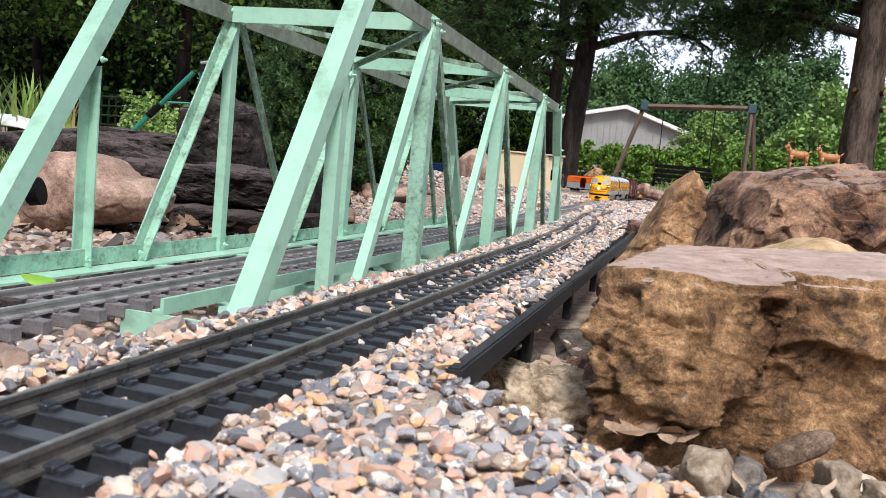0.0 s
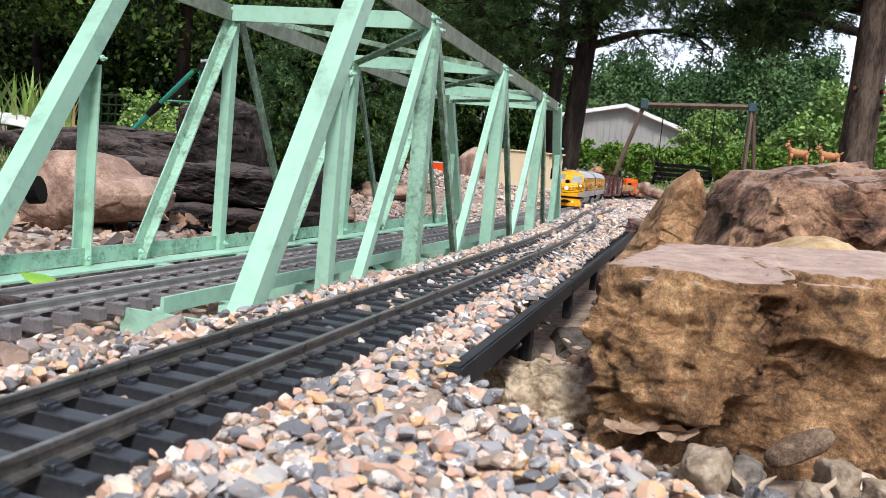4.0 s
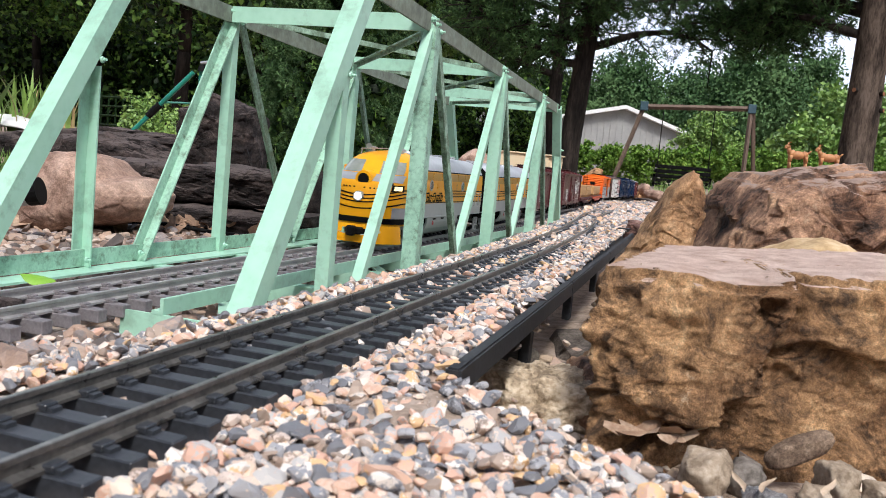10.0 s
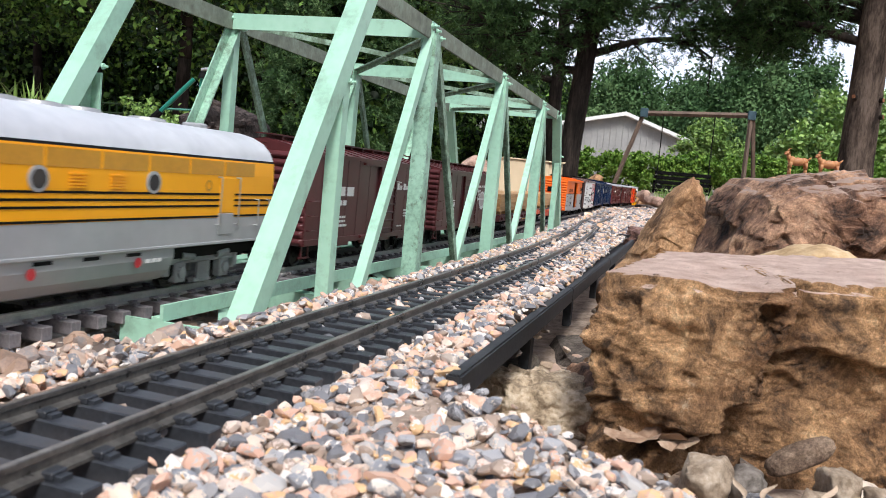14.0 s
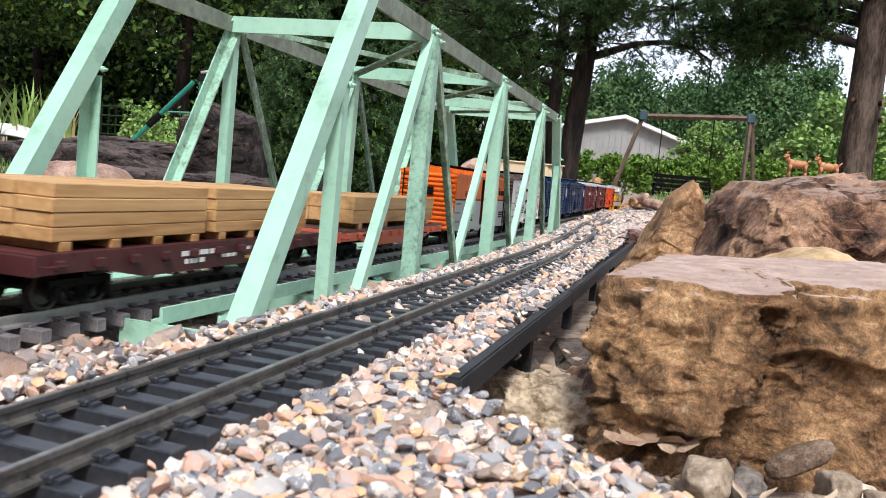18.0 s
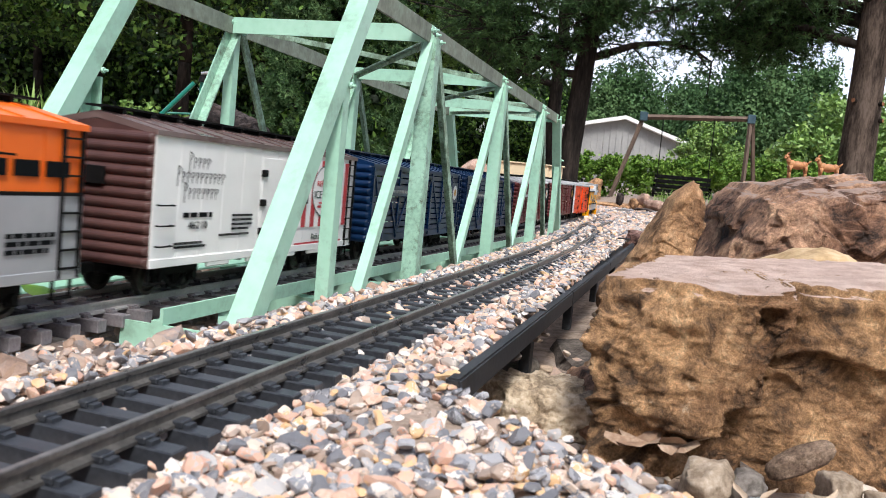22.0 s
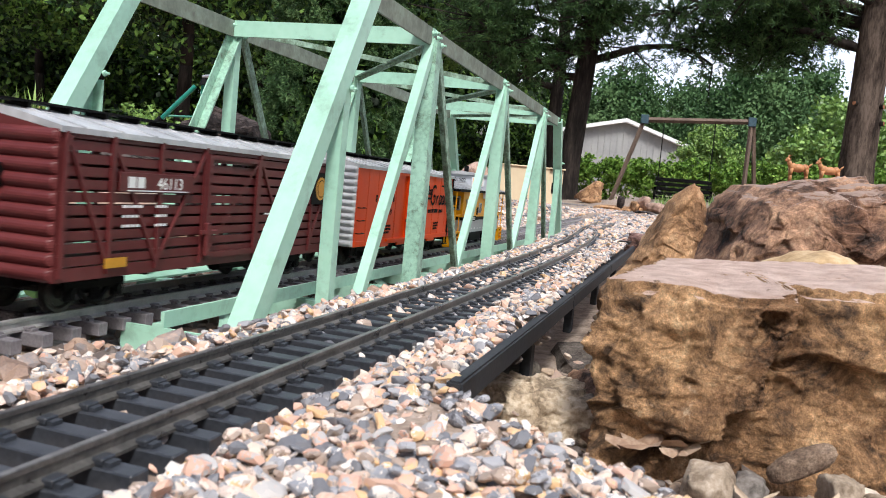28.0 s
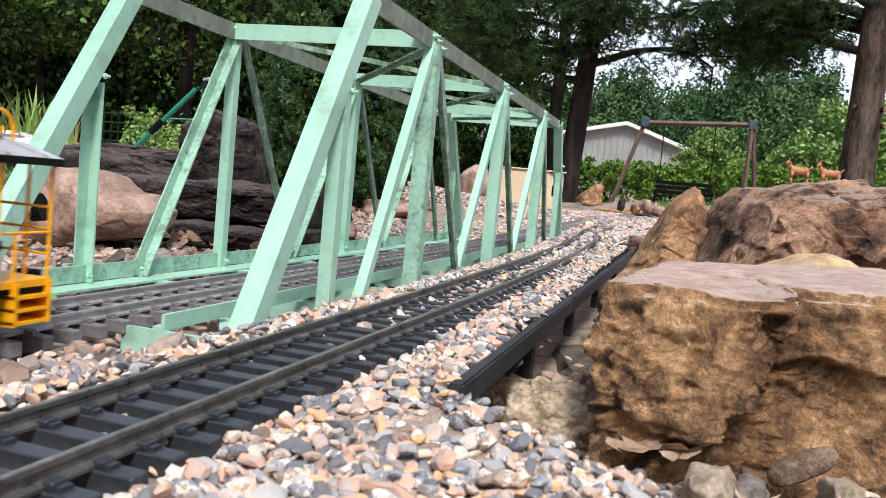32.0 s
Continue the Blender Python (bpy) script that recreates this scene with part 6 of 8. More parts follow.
def walls(L, z0, z1, w, gaps, side, t=.0025, header=True):
    """One side wall of a car, with door gaps [(side, y0, y1)]."""
    bm = bmesh.new()
    for s in (side,):
        cuts = sorted([(a, b) for q, a, b in gaps if q == s])
        y = -L / 2
        x0, x1 = sorted((s * w, s * (w - t)))
        for a, b in cuts + [(L / 2, L / 2)]:
            if a > y:
                block(bm, x0, x1, y, a, z0, z1)
            y = b
        for a, b in cuts if header else ():
            block(bm, x0, x1, a, b, z1 - .006, z1)
            block(bm, x0, x1, a, b, z0, z0 + .004)
    return bm


def ribbed_door(parent, y0, y1, z0, z1, mat, n=8, x=.0525, label=""):
    bm = bmesh.new()
    block(bm, x, x + .0022, y0, y1, z0, z1)
    bmesh.ops.recalc_face_normals(bm, faces=bm.faces)
    d = part("door", bm, mat, parent, label)
    part("door_edge", boxed(x + .0020, x + .0040, y0, y0 + .0025, z0, z1), mat, d)
    part("door_edge", boxed(x + .0020, x + .0040, y1 - .0025, y1, z0, z1), mat, d)
    part("door_plate", boxed(x + .002, x + .0052, (y0 + y1) / 2 - .014, (y0 + y1) / 2 + .008, z0 + (z1 - z0) * .52, z0 + (z1 - z0) * .66, .0006), mat, d)
    for k in range(n):
        z = z0 + (z1 - z0) * (k + .5) / n
        part("door_rib", sweep(bmesh.new(), [(0, -.0022), (.0018, 0), (0, .0022)], y0 + .003, y1 - .003, Matrix.Translation((x + .0020, 0, z))), mat, d)
    part("door_latch", block(boxed(x + .004, x + .0075, y0 + .003, y0 + .008, z0 + .004, z0 + .030, .0008), x + .004, x + .0065, y0 - .006, y0 + .014, z0 + .022, z0 + .026, .0006), mat if mat is not ORANGE else BLACK, d)
    part("door_track", boxed(x, x + .0035, y0 - (y1 - y0) * .95, y1 + .004, z1, z1 + .003), mat, parent)
    part("door_track", boxed(x, x + .0045, y0 - (y1 - y0) * .95, y1 + .004, z0 - .0035, z0 - .0005), mat, parent)
    return d


def car_base(name, label, L, truck_mat=BLACK, under=BLACK, inset=.062):
    car = thing(name, label, "train car", "cars of the train")
    underframe(car, L, under)
    for s in (-1, 1):
        truck(car, s * (L / 2 - inset), truck_mat)
        coupler(car, s * L / 2, s)
    return car


def boxcar(label, L, side_mat, end_mat, roof_mat, door=None, open_door=None, board=BLACK, ladders=True, ladder_mat=None, lower=None, z1=.129):
    car = car_base("boxcar", label, L)
    z0, w = .030, .0525
    gaps = [(1, *open_door), (-1, *open_door)] if open_door else []
    for s in (-1, 1):
        wall = part("side_wall", walls(L, z0, z1, w, gaps, s), side_mat, car)
        if lower:
            part("lower_panel", walls(L, z0 - .0005, z0 + .052, w + .0006, gaps, s, .0012, False), lower, wall, "silver lower panel")
            part("stripe", walls(L, z0 + .052, z0 + .0545, w + .0007, gaps, s, .0012, False), BLACK, wall)
    part("floor_panel", boxed(-w + .003, w - .003, -L / 2, L / 2, z0, z0 + .003), INNER if open_door else side_mat, car)
    bm = bmesh.new()
    n = 12
    for k in range(n + 1):
        y = -L / 2 + .0015 + (L - .003) * k / n
        if any(a - .004 < y < b + .004 for q, a, b in gaps):
            continue
        for s in (-1, 1):
            part("seam", boxed(*sorted((s * (w + .0001), s * (w + .0004))), y - .0005, y + .0005, z0, z1 - .004), side_mat, car)
    bm.free()
    sill = bmesh.new()
    for s in (-1, 1):
        block(sill, *sorted((s * (w - .002), s * (w + .0014))), -L / 2, L / 2, z0 - .003, z0 + .004, .0005)
        for y in (-L * .25, -L * .08, L * .08, L * .25):
            block(sill, *sorted((s * (w - .002), s * (w + .001))), y - .018, y + .018, z0 - .007, z0 - .002, .001)
    part("side_sill", sill, lower or side_mat, car)
    for s in (-1, 1):
        ribbed_end(car, s * L / 2, s, end_mat, z0 - .003, z1 - .002, n=12)
    bm = bmesh.new()
    block(bm, -.012, .012, -L / 2 - .0065, -L / 2 - .002, z0 + .058, z0 + .072, .0005)
    part("placard", bm, side_mat if end_mat is side_mat and side_mat is BROWN else BLACK, car)
    car_roof(car, L, roof_mat, z1, board=board)
    if door:
        ribbed_door(car, door[0], door[1], z0 + .004, z1 - .008, door[2])
    lm = ladder_mat or side_mat
    if ladders:
        ladder(car, L / 2 - .012, lm, z0 - .002, z1 - .004, x=w)
        ladder(car, -L / 2 - .0035, lm, z0 - .002, z1 + .002, end=-1, x=-.028)
    for z in (.044, .060, .076):
        bm = bmesh.new()
        rod(bm, (w + .004, -L / 2 + .006, z), (w + .004, -L / 2 + .024, z), .0007, seg=6)
        for y in (-L / 2 + .006, -L / 2 + .024):
            rod(bm, (w, y, z), (w + .004, y, z), .0007, seg=6)
        part("grab_iron", bm, lm, car)
    for s in (-1, 1):
        bm = bmesh.new()
        y = s * (L / 2 - .012)
        for q in (-1, 1):
            block(bm, w - .004, w - .0025, y + q * .008 - .001, y + q * .008 + .001, z0 - .015, z0)
        block(bm, w - .006, w - .001, y - .009, y + .009, z0 - .0165, z0 - .015)
        part("step", bm, lm, car)
    return car


def stock_car(label, mat, roof_mat, board_mat, L=.42, z1=.129):
    car = car_base("stock_car", label, L)
    z0, w = .030, .0525
    bm = bmesh.new()
    for s in (-1, 1):
        x0, x1 = sorted((s * (w - .003), s * w))
        block(bm, x0, x1, -L / 2, L / 2, z0 - .003, z0 + .006)
        block(bm, x0, x1, -L / 2, L / 2, z1 - .007, z1)
    block(bm, -w + .003, w - .003, -L / 2, L / 2, z0, z0 + .003)
    part("body", bm, mat, car)
    n = 10
    bm = bmesh.new()
    block(bm, -.0012, .0012, -L / 2 + .002, L / 2 - .002, -.0032, .0032)
    me = bpy.data.meshes.new("slat")
    bm.to_mesh(me)
    bm.free()
    me.materials.append(mat)
    for s in (-1, 1):
        for k in range(n):
            z = z0 + .006 + (z1 - z0 - .013) * (k + .5) / n
            share("slat", me, car, Matrix.Translation((s * (w - .0012), 0, z)))
    for s in (-1, 1):
        bm = bmesh.new()
        xs = sorted((s * (w + .0002), s * (w + .0022)))
        ys = [-L / 2 + .004, -.160, -.105, -.045, .045, .105, .160, L / 2 - .004]
        bm.free()
        for y in ys:
            part("side_post", boxed(*xs, y - .002, y + .002, z0, z1 - .003), mat, car)
        for a, b in ((-.105, -.160), (-.105, -.045), (.105, .160), (.105, .045), (-.160, -L / 2 + .006), (.160, L / 2 - .006)):
            p, q = Vector((0, a, z0 + .004)), Vector((0, b, z1 - .006))
            for pp, qq in ((p, q),):
                bm = bmesh.new()
                u = (qq - pp).normalized()
                nn = Vector((0, -u.z, u.y)) * .0016
                c = [pp - nn, pp + nn, qq + nn, qq - nn]
                lo = [bm.verts.new((xs[0], v.y, v.z)) for v in c]
                hi = [bm.verts.new((xs[1] - .0004 * s, v.y, v.z)) for v in c]
                bm.faces.new(lo[::-1]), bm.faces.new(hi)
                for i in range(4):
                    bm.faces.new((lo[i], lo[(i + 1) % 4], hi[(i + 1) % 4], hi[i]))
                bmesh.ops.recalc_face_normals(bm, faces=bm.faces)
                part("diagonal_brace", bm, mat, car)
    d = bmesh.new()
    block(d, w + .001, w + .003, -.044, .044, z0 + .004, z0 + .009)
    block(d, w + .001, w + .003, -.044, .044, z1 - .012, z1 - .008)
    block(d, w + .001, w + .0035, -.044, -.038, z0 + .004, z1 - .008)
    block(d, w + .001, w + .0035, .038, .044, z0 + .004, z1 - .008)
    stroke(d, [(-.038, z0 + .009), (0, z0 + .05), (.038, z1 - .012)], .003, w + .0031)
    door = part("door", d, mat, car)
    part("door_latch", block(boxed(w + .003, w + .007, -.046, -.040, z0 + .006, z0 + .034, .0008), w + .003, w + .006, -.052, -.028, z0 + .024, z0 + .028, .0006), mat, door)
    part("name_board", boxed(w + .0022, w + .0034, -.155, -.065, z0 + .058, z0 + .072, .0003), mat, car)
    part("emblem_board", boxed(w + .0022, w + .0034, .155, .197, z0 + .050, z0 + .084, .0003), BLACK if mat is CAR_RED else mat, car)
    for s in (-1, 1):
        ribbed_end(car, s * L / 2, s, mat, z0 - .003, z1 - .002, n=10)
    part("placard", boxed(-.013, .011, -L / 2 - .0065, -L / 2 - .002, z0 + .056, z0 + .072, .0005), BLACK if mat is CAR_RED else TRUCK_GREY, car)
    car_roof(car, L, roof_mat, z1, board=board_mat)
    ladder(car, L / 2 - .007, BLACK if mat is CAR_RED else mat, z0 - .012, z1 - .002, x=w + .002, wide=.015)
    ladder(car, -L / 2 - .0035, BLACK if mat is CAR_RED else mat, z0 - .004, z1 + .002, end=-1, x=-.030)
    return car


def flat_car(label, mat, L=.42):
    car = car_base("flat_car", label, L)
    w = .052
    bm = bmesh.new()
    n = 26
    for k in range(n):
        y0 = -L / 2 + L * k / n
        part("deck_board", boxed(-w, w, y0 + .0003, y0 + L / n - .0003, .040, .0435), DARK_BROWN if mat is RED else mat, car)
    bm.free()
    bm = bmesh.new()
    for s in (-1, 1):
        x0, x1 = sorted((s * w, s * (w - .003)))
        vs = [(-L / 2, .0405), (L / 2, .0405), (L / 2, .030), (L / 2 - .06, .030), (L / 2 - .11, .021), (-L / 2 + .11, .021), (-L / 2 + .06, .030), (-L / 2, .030)]
        a = [bm.verts.new((x0, y, z)) for y, z in vs]
        b = [bm.verts.new((x1, y, z)) for y, z in vs]
        bm.faces.new(a), bm.faces.new(b[::-1])
        for i in range(8):
            bm.faces.new((a[i], b[i], b[(i + 1) % 8], a[(i + 1) % 8]))
    block(bm, -w, w, -L / 2 - .002, -L / 2 + .002, .029, .0425, .0006)
    block(bm, -w, w, L / 2 - .002, L / 2 + .002, .029, .0425, .0006)
    bmesh.ops.recalc_face_normals(bm, faces=bm.faces)
    part("side_sill", bm, mat, car)
    bm = boxed(w - .001, w + .004, -.0045, .0045, .0325, .039, .0007)
    me = bpy.data.meshes.new("stake_pocket")
    bm.to_mesh(me)
    bm.free()
    me.materials.append(mat)
    for s in (-1, 1):
        for k in range(11):
            share("stake_pocket", me, car, Matrix.Translation((0, -L / 2 + L * (k + .5) / 11, 0)) @ (Matrix.Rotation(math.pi, 4, "Z") if s < 0 else Matrix()))
    bm = bmesh.new()
    for y in (-L / 2 + .012, L / 2 - .012):
        rod(bm, (w + .005, y - .009, .036), (w + .005, y + .009, .036), .0007, seg=6)
        rod(bm, (w, y - .009, .036), (w + .005, y - .009, .036), .0007, seg=6)
        rod(bm, (w, y + .009, .036), (w + .005, y + .009, .036), .0007, seg=6)
    part("grab_iron", bm, mat, car)
    return car


def lumber_stack(length, seed, layers=4, h=.0095, w=.092):
    st = thing("lumber_stack", "stack of honey-coloured sawn boards on a flat car", "lumber", "lumber on the flat cars")
    rng = random.Random(seed)
    for y in (-length * .42, -length * .14, length * .14, length * .42):
        part("bearer", boxed(-w / 2, w / 2, y - .005, y + .005, .0435, .0500, .0004), LUMBER, st)
    for k in range(layers):
        for j in range(3):
            x0, x1 = -w / 2 + w * j / 3 + .0003, -w / 2 + w * (j + 1) / 3 - .0003
            dy, dx = rng.uniform(-.0012, .0012), rng.uniform(-.0004, .0004)
            part("board", boxed(x0 + dx, x1 + dx, -length / 2 + dy, length / 2 + dy, .0502 + k * h, .0499 + (k + 1) * h, .0006), LUMBER, st)
    return st


# ---- diesel units
SECTION = [(.030, .0535), (.100, .0535), (.112, .0525), (.122, .0480), (.130, .0400), (.1355, .0280), (.1385, .0140), (.1395, .0)]
NOSE = [(.012, -.2500), (.030, -.2520), (.045, -.2535), (.060, -.2530), (.075, -.2495), (.088, -.2420), (.096, -.2310), (.1005, -.2190), (.106, -.2130), (.123, -.1990), (.128, -.1900), (.134, -.170), (.1395, -.128)]


def half_width(z):
    return float(np.interp(z, [a for a, b in SECTION], [b for a, b in SECTION]))


def nose_y(z):
    return float(np.interp(z, [a for a, b in NOSE], [b for a, b in NOSE]))


def hull(u, z, out=0.0):
    """A point of the nose: u from -1 to 1 round the front, at height z."""
    a = u * math.pi / 2
    w, yb = half_width(z), -.185 if z < .1 else -.185 + (z - .1) * 1.5
    yf = min(nose_y(z), yb - .002)
    p = .60
    sx, cy = math.copysign(abs(math.sin(a)) ** p, a), abs(math.cos(a)) ** .85
    x, y = w * sx, yb - (yb - yf) * cy
    n = Vector((math.sin(a), -max(.2, math.cos(a)), 0)).normalized()
    return Vector((x, y, z)) + n * out


def hull_patch(us, zs, out, mat, parent, name, label="", dip=None, smooth_it=True, thick=0.0):
    bm = bmesh.new()
    grid = []
    for z in zs:
        grid.append([bm.verts.new(hull(u, z + (dip(u) if dip else 0), out)) for u in us])
    for a, b in zip(grid, grid[1:]):
        for i in range(len(us) - 1):
            bm.faces.new((a[i], a[i + 1], b[i + 1], b[i]))
    return part(name, bm, mat, parent, label, smooth=smooth_it)


def diesel(cab, L):
    car = thing("diesel_locomotive", "yellow and silver model diesel with black stripes and a rounded nose" if cab else "yellow and silver model diesel booster unit without a cab", "locomotive", "units of the train")
    y0, y1 = (-.185 if cab else -L / 2), L / 2
    z_split, z_low = .062, .0405

    def band(zs, mat, name, label=""):
        bm = bmesh.new()
        pts = [(half_width(z), z) for z in zs]
        for s in (-1, 1):
            for (wa, za), (wb, zb) in zip(pts, pts[1:]):
                q = [bm.verts.new((s * a, y, z)) for a, y, z in ((wa, y0 if za < .1 or not cab else y0 + (za - .1) * 1.5, za), (wa, y1, za), (wb, y1, zb), (wb, y0 if zb < .1 or not cab else y0 + (zb - .1) * 1.5, zb))]
                bm.faces.new(q if s > 0 else q[::-1])
        bmesh.ops.remove_doubles(bm, verts=bm.verts, dist=1e-5)
        return part(name, bm, mat, car, label, smooth=name == "roof")

    band([z_low, z_split], SILVER, "lower_side", "silver lower side")
    band([z_split, .08, .100, .112], YELLOW, "upper_side", "yellow upper side")
    band([.112, .114], BLACK, "roof_stripe")
    band([.114, .118, .122, .126, .130, .1335, .1355, .1373, .1385, .1392, .1395], ROOF_SILVER, "roof", "pale silver curved roof")
    # ends and belly
    prof = [(half_width(z), z) for z in (.030, .1, .112, .122, .130, .1355, .1385, .1395)]
    for y, s in ((y1, 1),) if cab else ((y0, -1), (y1, 1)):
        bm = bmesh.new()
        vs = [bm.verts.new((a, y, z)) for a, z in prof] + [bm.verts.new((-a, y, z)) for a, z in prof[-2::-1]]
        bm.faces.new(vs)
        end = part("end_wall", bm, BLACK, car, "black end with a ribbed doorway")
        bm = bmesh.new()
        block(bm, -.023, .023, *sorted((y, y + s * .020)), .028, .122, .002)
        for k in range(12):
            block(bm, -.0245, .0245, *sorted((y + s * .002, y + s * .019)), .034 + k * .007, .0365 + k * .007)
        part("diaphragm", bm, BLACK, end)
    part("floor_panel", boxed(-.0400, .0400, y0 if not cab else -.20, y1 - .001, .027, .0405), BLACK, car)
    # stripes
    for z in (.0625, .0715, .0765, .0815):
        bm = bmesh.new()
        for s in (-1, 1):
            for ya, yb in ((y0, -.114), (-.006, y1)) if cab and s > 0 and z > .07 else ((y0, y1),):
                block(bm, *sorted((s * .0533, s * .0539)), ya, yb, z, z + .0016)
        part("stripe", bm, BLACK, car)
    # grill band, portholes, doors, louvres, rails
    for s in (-1, 1):
        bm = bmesh.new()
        ya, n = (-.125 if cab else -.205), (7 if cab else 8)
        step = (y1 - .035 - ya) / n
        for k in range(n):
            block(bm, *sorted((s * .0530, s * .0538)), ya + k * step, ya + (k + 1) * step - .003, .0985, .1105)
        part("grill", bm, GRILL, car)
    ports = (-.085, .105) if cab else (-.055, .060)
    for y in ports:
        bm = bmesh.new()
        rod(bm, (.052, y, .0905), (.0546, y, .0905), .0085, seg=20)
        pt = part("porthole", bm, SILVER, car)
        part("pane", rod(bmesh.new(), (.0530, y, .0905), (.0549, y, .0905), .0062, seg=18), GLASS, pt)
    for y in ((.175,) if cab else (-.165, .165)):
        bm = bmesh.new()
        block(bm, .053, .0542, y - .012, y + .012, .066, .097, .0006)
        d = part("door", bm, YELLOW, car)
        for q in (-1, 1):
            part("handrail", grab(bmesh.new(), y + q * .015, .056, .097, .0535), CHROME, d)
        part("kick_plate", boxed(.053, .0545, y - .012, y + .012, .047, .0655, .0004), SILVER, d)
    for y in ((.215, .235) if cab else (-.235, -.220, .215, .235)):
        part("handrail", grab(bmesh.new(), y, .054, .078 if abs(y) > .2 else .104, .0535), CHROME, car)
    for k, y in enumerate((-.045, -.010, .025, .045) if cab else (-.02, .02)):
        bm = bmesh.new()
        for i in range(5):
            block(bm, .0534, .0545, y - .008, y + .008, .085 + i * .0022, .0862 + i * .0022)
        part("louvre", bm, YELLOW, car)
    for y in ((.065,) if cab else (-.200, .135)):
        bm = disc(bmesh.new(), y, .0895, .0048, .0541, .003)
        part("filler_cap", bm, GRILL, car)
    # roof fans and vents
    for y in (-.06, -.02, .02, .06) if cab else (-.12, -.04, .0, .04, .12):
        f = part("roof_fan", rod(bmesh.new(), (0, y, .1375), (0, y, .1408), .0165, .0150, 24), SILVER, car)
        part("fan_grille", rod(bmesh.new(), (0, y, .1407), (0, y, .1414), .0125, seg=20), TRUCK_GREY, f)
    for y in (.125, .19) if cab else (-.19, .19):
        part("exhaust", boxed(-.010, .010, y - .006, y + .006, .137, .143, .0015), SILVER, car)
    # tanks, battery boxes, steps
    tank = sweep(bmesh.new(), [(-.0515, .0405), (-.0515, .031), (-.048, .021), (-.040, .013), (-.028, .009), (.028, .009), (.040, .013), (.048, .021), (.0515, .031), (.0515, .0405)], -.085, .095)
    bmesh.ops.recalc_face_normals(tank, faces=tank.faces)
    tank = part("fuel_tank", tank, SILVER, car, "silver fuel tank with red caps")
    for y in (-.0856, .0952):
        part("tank_end", sweep(bmesh.new(), [(-.049, .040), (-.049, .031), (-.045, .022), (-.038, .0155), (.038, .0155), (.045, .022), (.049, .031), (.049, .040)], y, y + .0006), BLACK, tank)
    part("side_sill", boxed(-.0542, .0542, y0 if not cab else -.18, y1 - .001, .0390, .0415, .0004), SILVER, car)
    for y in (-.045, .0, .045):
        part("slot", boxed(.0515, .0520, y - .008, y + .008, .0350, .0375), BLACK, tank)
    for y in (-.105, .110):
        part("air_tank", rod(bmesh.new(), (-.030, y, .019), (.036, y, .019), .010, seg=18), BLACK, car)
    bm = bmesh.new()
    for y in (-.055, .05):
        disc(bm, y, .0300, .004, .0521)
    part("cap", bm, REDPAINT, car)
    bm = bmesh.new()
    disc(bm, -.190 if cab else -.195, .0525, .0032, .0537)
    block(bm, .0535, .0538, (-.190 if cab else -.195) - .007, (-.190 if cab else -.195) + .007, .0515, .0535)
    part("emblem", bm, REDPAINT, car)
    bars(car, WHITE, [(.058, .078, .0290, .003)], .0521)
    for s in (-1, 1):
        for y in ((.235,) if cab and s > 0 else () if cab else (s * .235,)):
            st = part("step", boxed(.044, .0525, y - .010, y + .010, .016, .018), SILVER, car)
            part("tread", boxed(.044, .0525, y - .010, y + .010, .006, .008), SILVER, st)
            for q in (-1, 1):
                part("hanger", boxed(.048, .0515, y + q * .009 - .0013, y + q * .009 + .0013, .006, .032, .0004), SILVER, st)
    for y in (-.150, .160):
        truck(car, y, TRUCK_GREY, True)
    coupler(car, L / 2, 1)
    if not cab:
        coupler(car, -L / 2, -1)
        return car
    # the nose and cab
    us = [k / 24 for k in range(-24, 25)]
    zs = [.030 + k * (.0975 - .030) / 18 for k in range(19)]
    hull_patch(us, zs, 0, YELLOW, car, "nose", "rounded yellow nose")
    hull_patch(us, [.0975 + k * (.1395 - .0975) / 14 for k in range(15)], 0, YELLOW, car, "cab_front", "yellow cab brow")
    hull_patch([k / 20 for k in range(-14, 15)], [.0915 + k * .0105 / 7 for k in range(8)], .0005, SILVER, car, "glare_panel", "silver panel below the windscreen")
    for s in (-1, 1):
        wide = sorted((s * .07, s * .60))
        gl = hull_patch([wide[0] + (wide[1] - wide[0]) * k / 8 for k in range(9)], [.1030 + k * .0185 / 4 for k in range(5)], .0006, GLASS_PALE, car, "windscreen", "windscreen pane with pale reflections put into its colour")
        wide = sorted((s * .52, s * 1.0))
        hull_patch([wide[0] + (wide[1] - wide[0]) * k / 8 for k in range(9)], [.040 + k * .016 / 4 for k in range(5)], .0007, SILVER, car, "wing_panel", "silver panel with pale bars")
        bm = bmesh.new()
        p = hull(s * .60, .079, .0015)
        for ob_name, mat, grow in (("number_board", BLACK, 1.0), ("number_panel", LIT_BOARD, .62)):
            us2 = [s * (.60 + q * .16 * grow) for q in (-1, -.5, 0, .5, 1)]
            hull_patch(sorted(us2), [.0835 + q * .0046 * grow for q in (-1, 0, 1)], .0012 if grow == 1 else .0017, mat, car, ob_name)
        part("marker_lamp", rod(bmesh.new(), hull(s * .42, .0895, 0), hull(s * .42, .0895, .002), .0022, seg=10), BLACK, car)
        bm.free()
    dip = lambda u: -.012 * max(0, 1 - abs(u) / .75) ** 1.2
    for z in (.0625, .0715, .0765, .0815):
        hull_patch(us, [z - .001, z + .0008], .0006, BLACK, car, "nose_stripe", dip=lambda u: -.010 * max(0, 1 - abs(u) / .8))
    hull_patch(us, [.0325, .0365, .0405], .0016, BLACK, car, "bumper_band", "black ribbed bumper band")
    for z in (.0340, .0375):
        hull_patch(us, [z, z + .0012], .0024, BLACK, car, "bumper_rib")
    # pilot
    bm = bmesh.new()
    grid = []
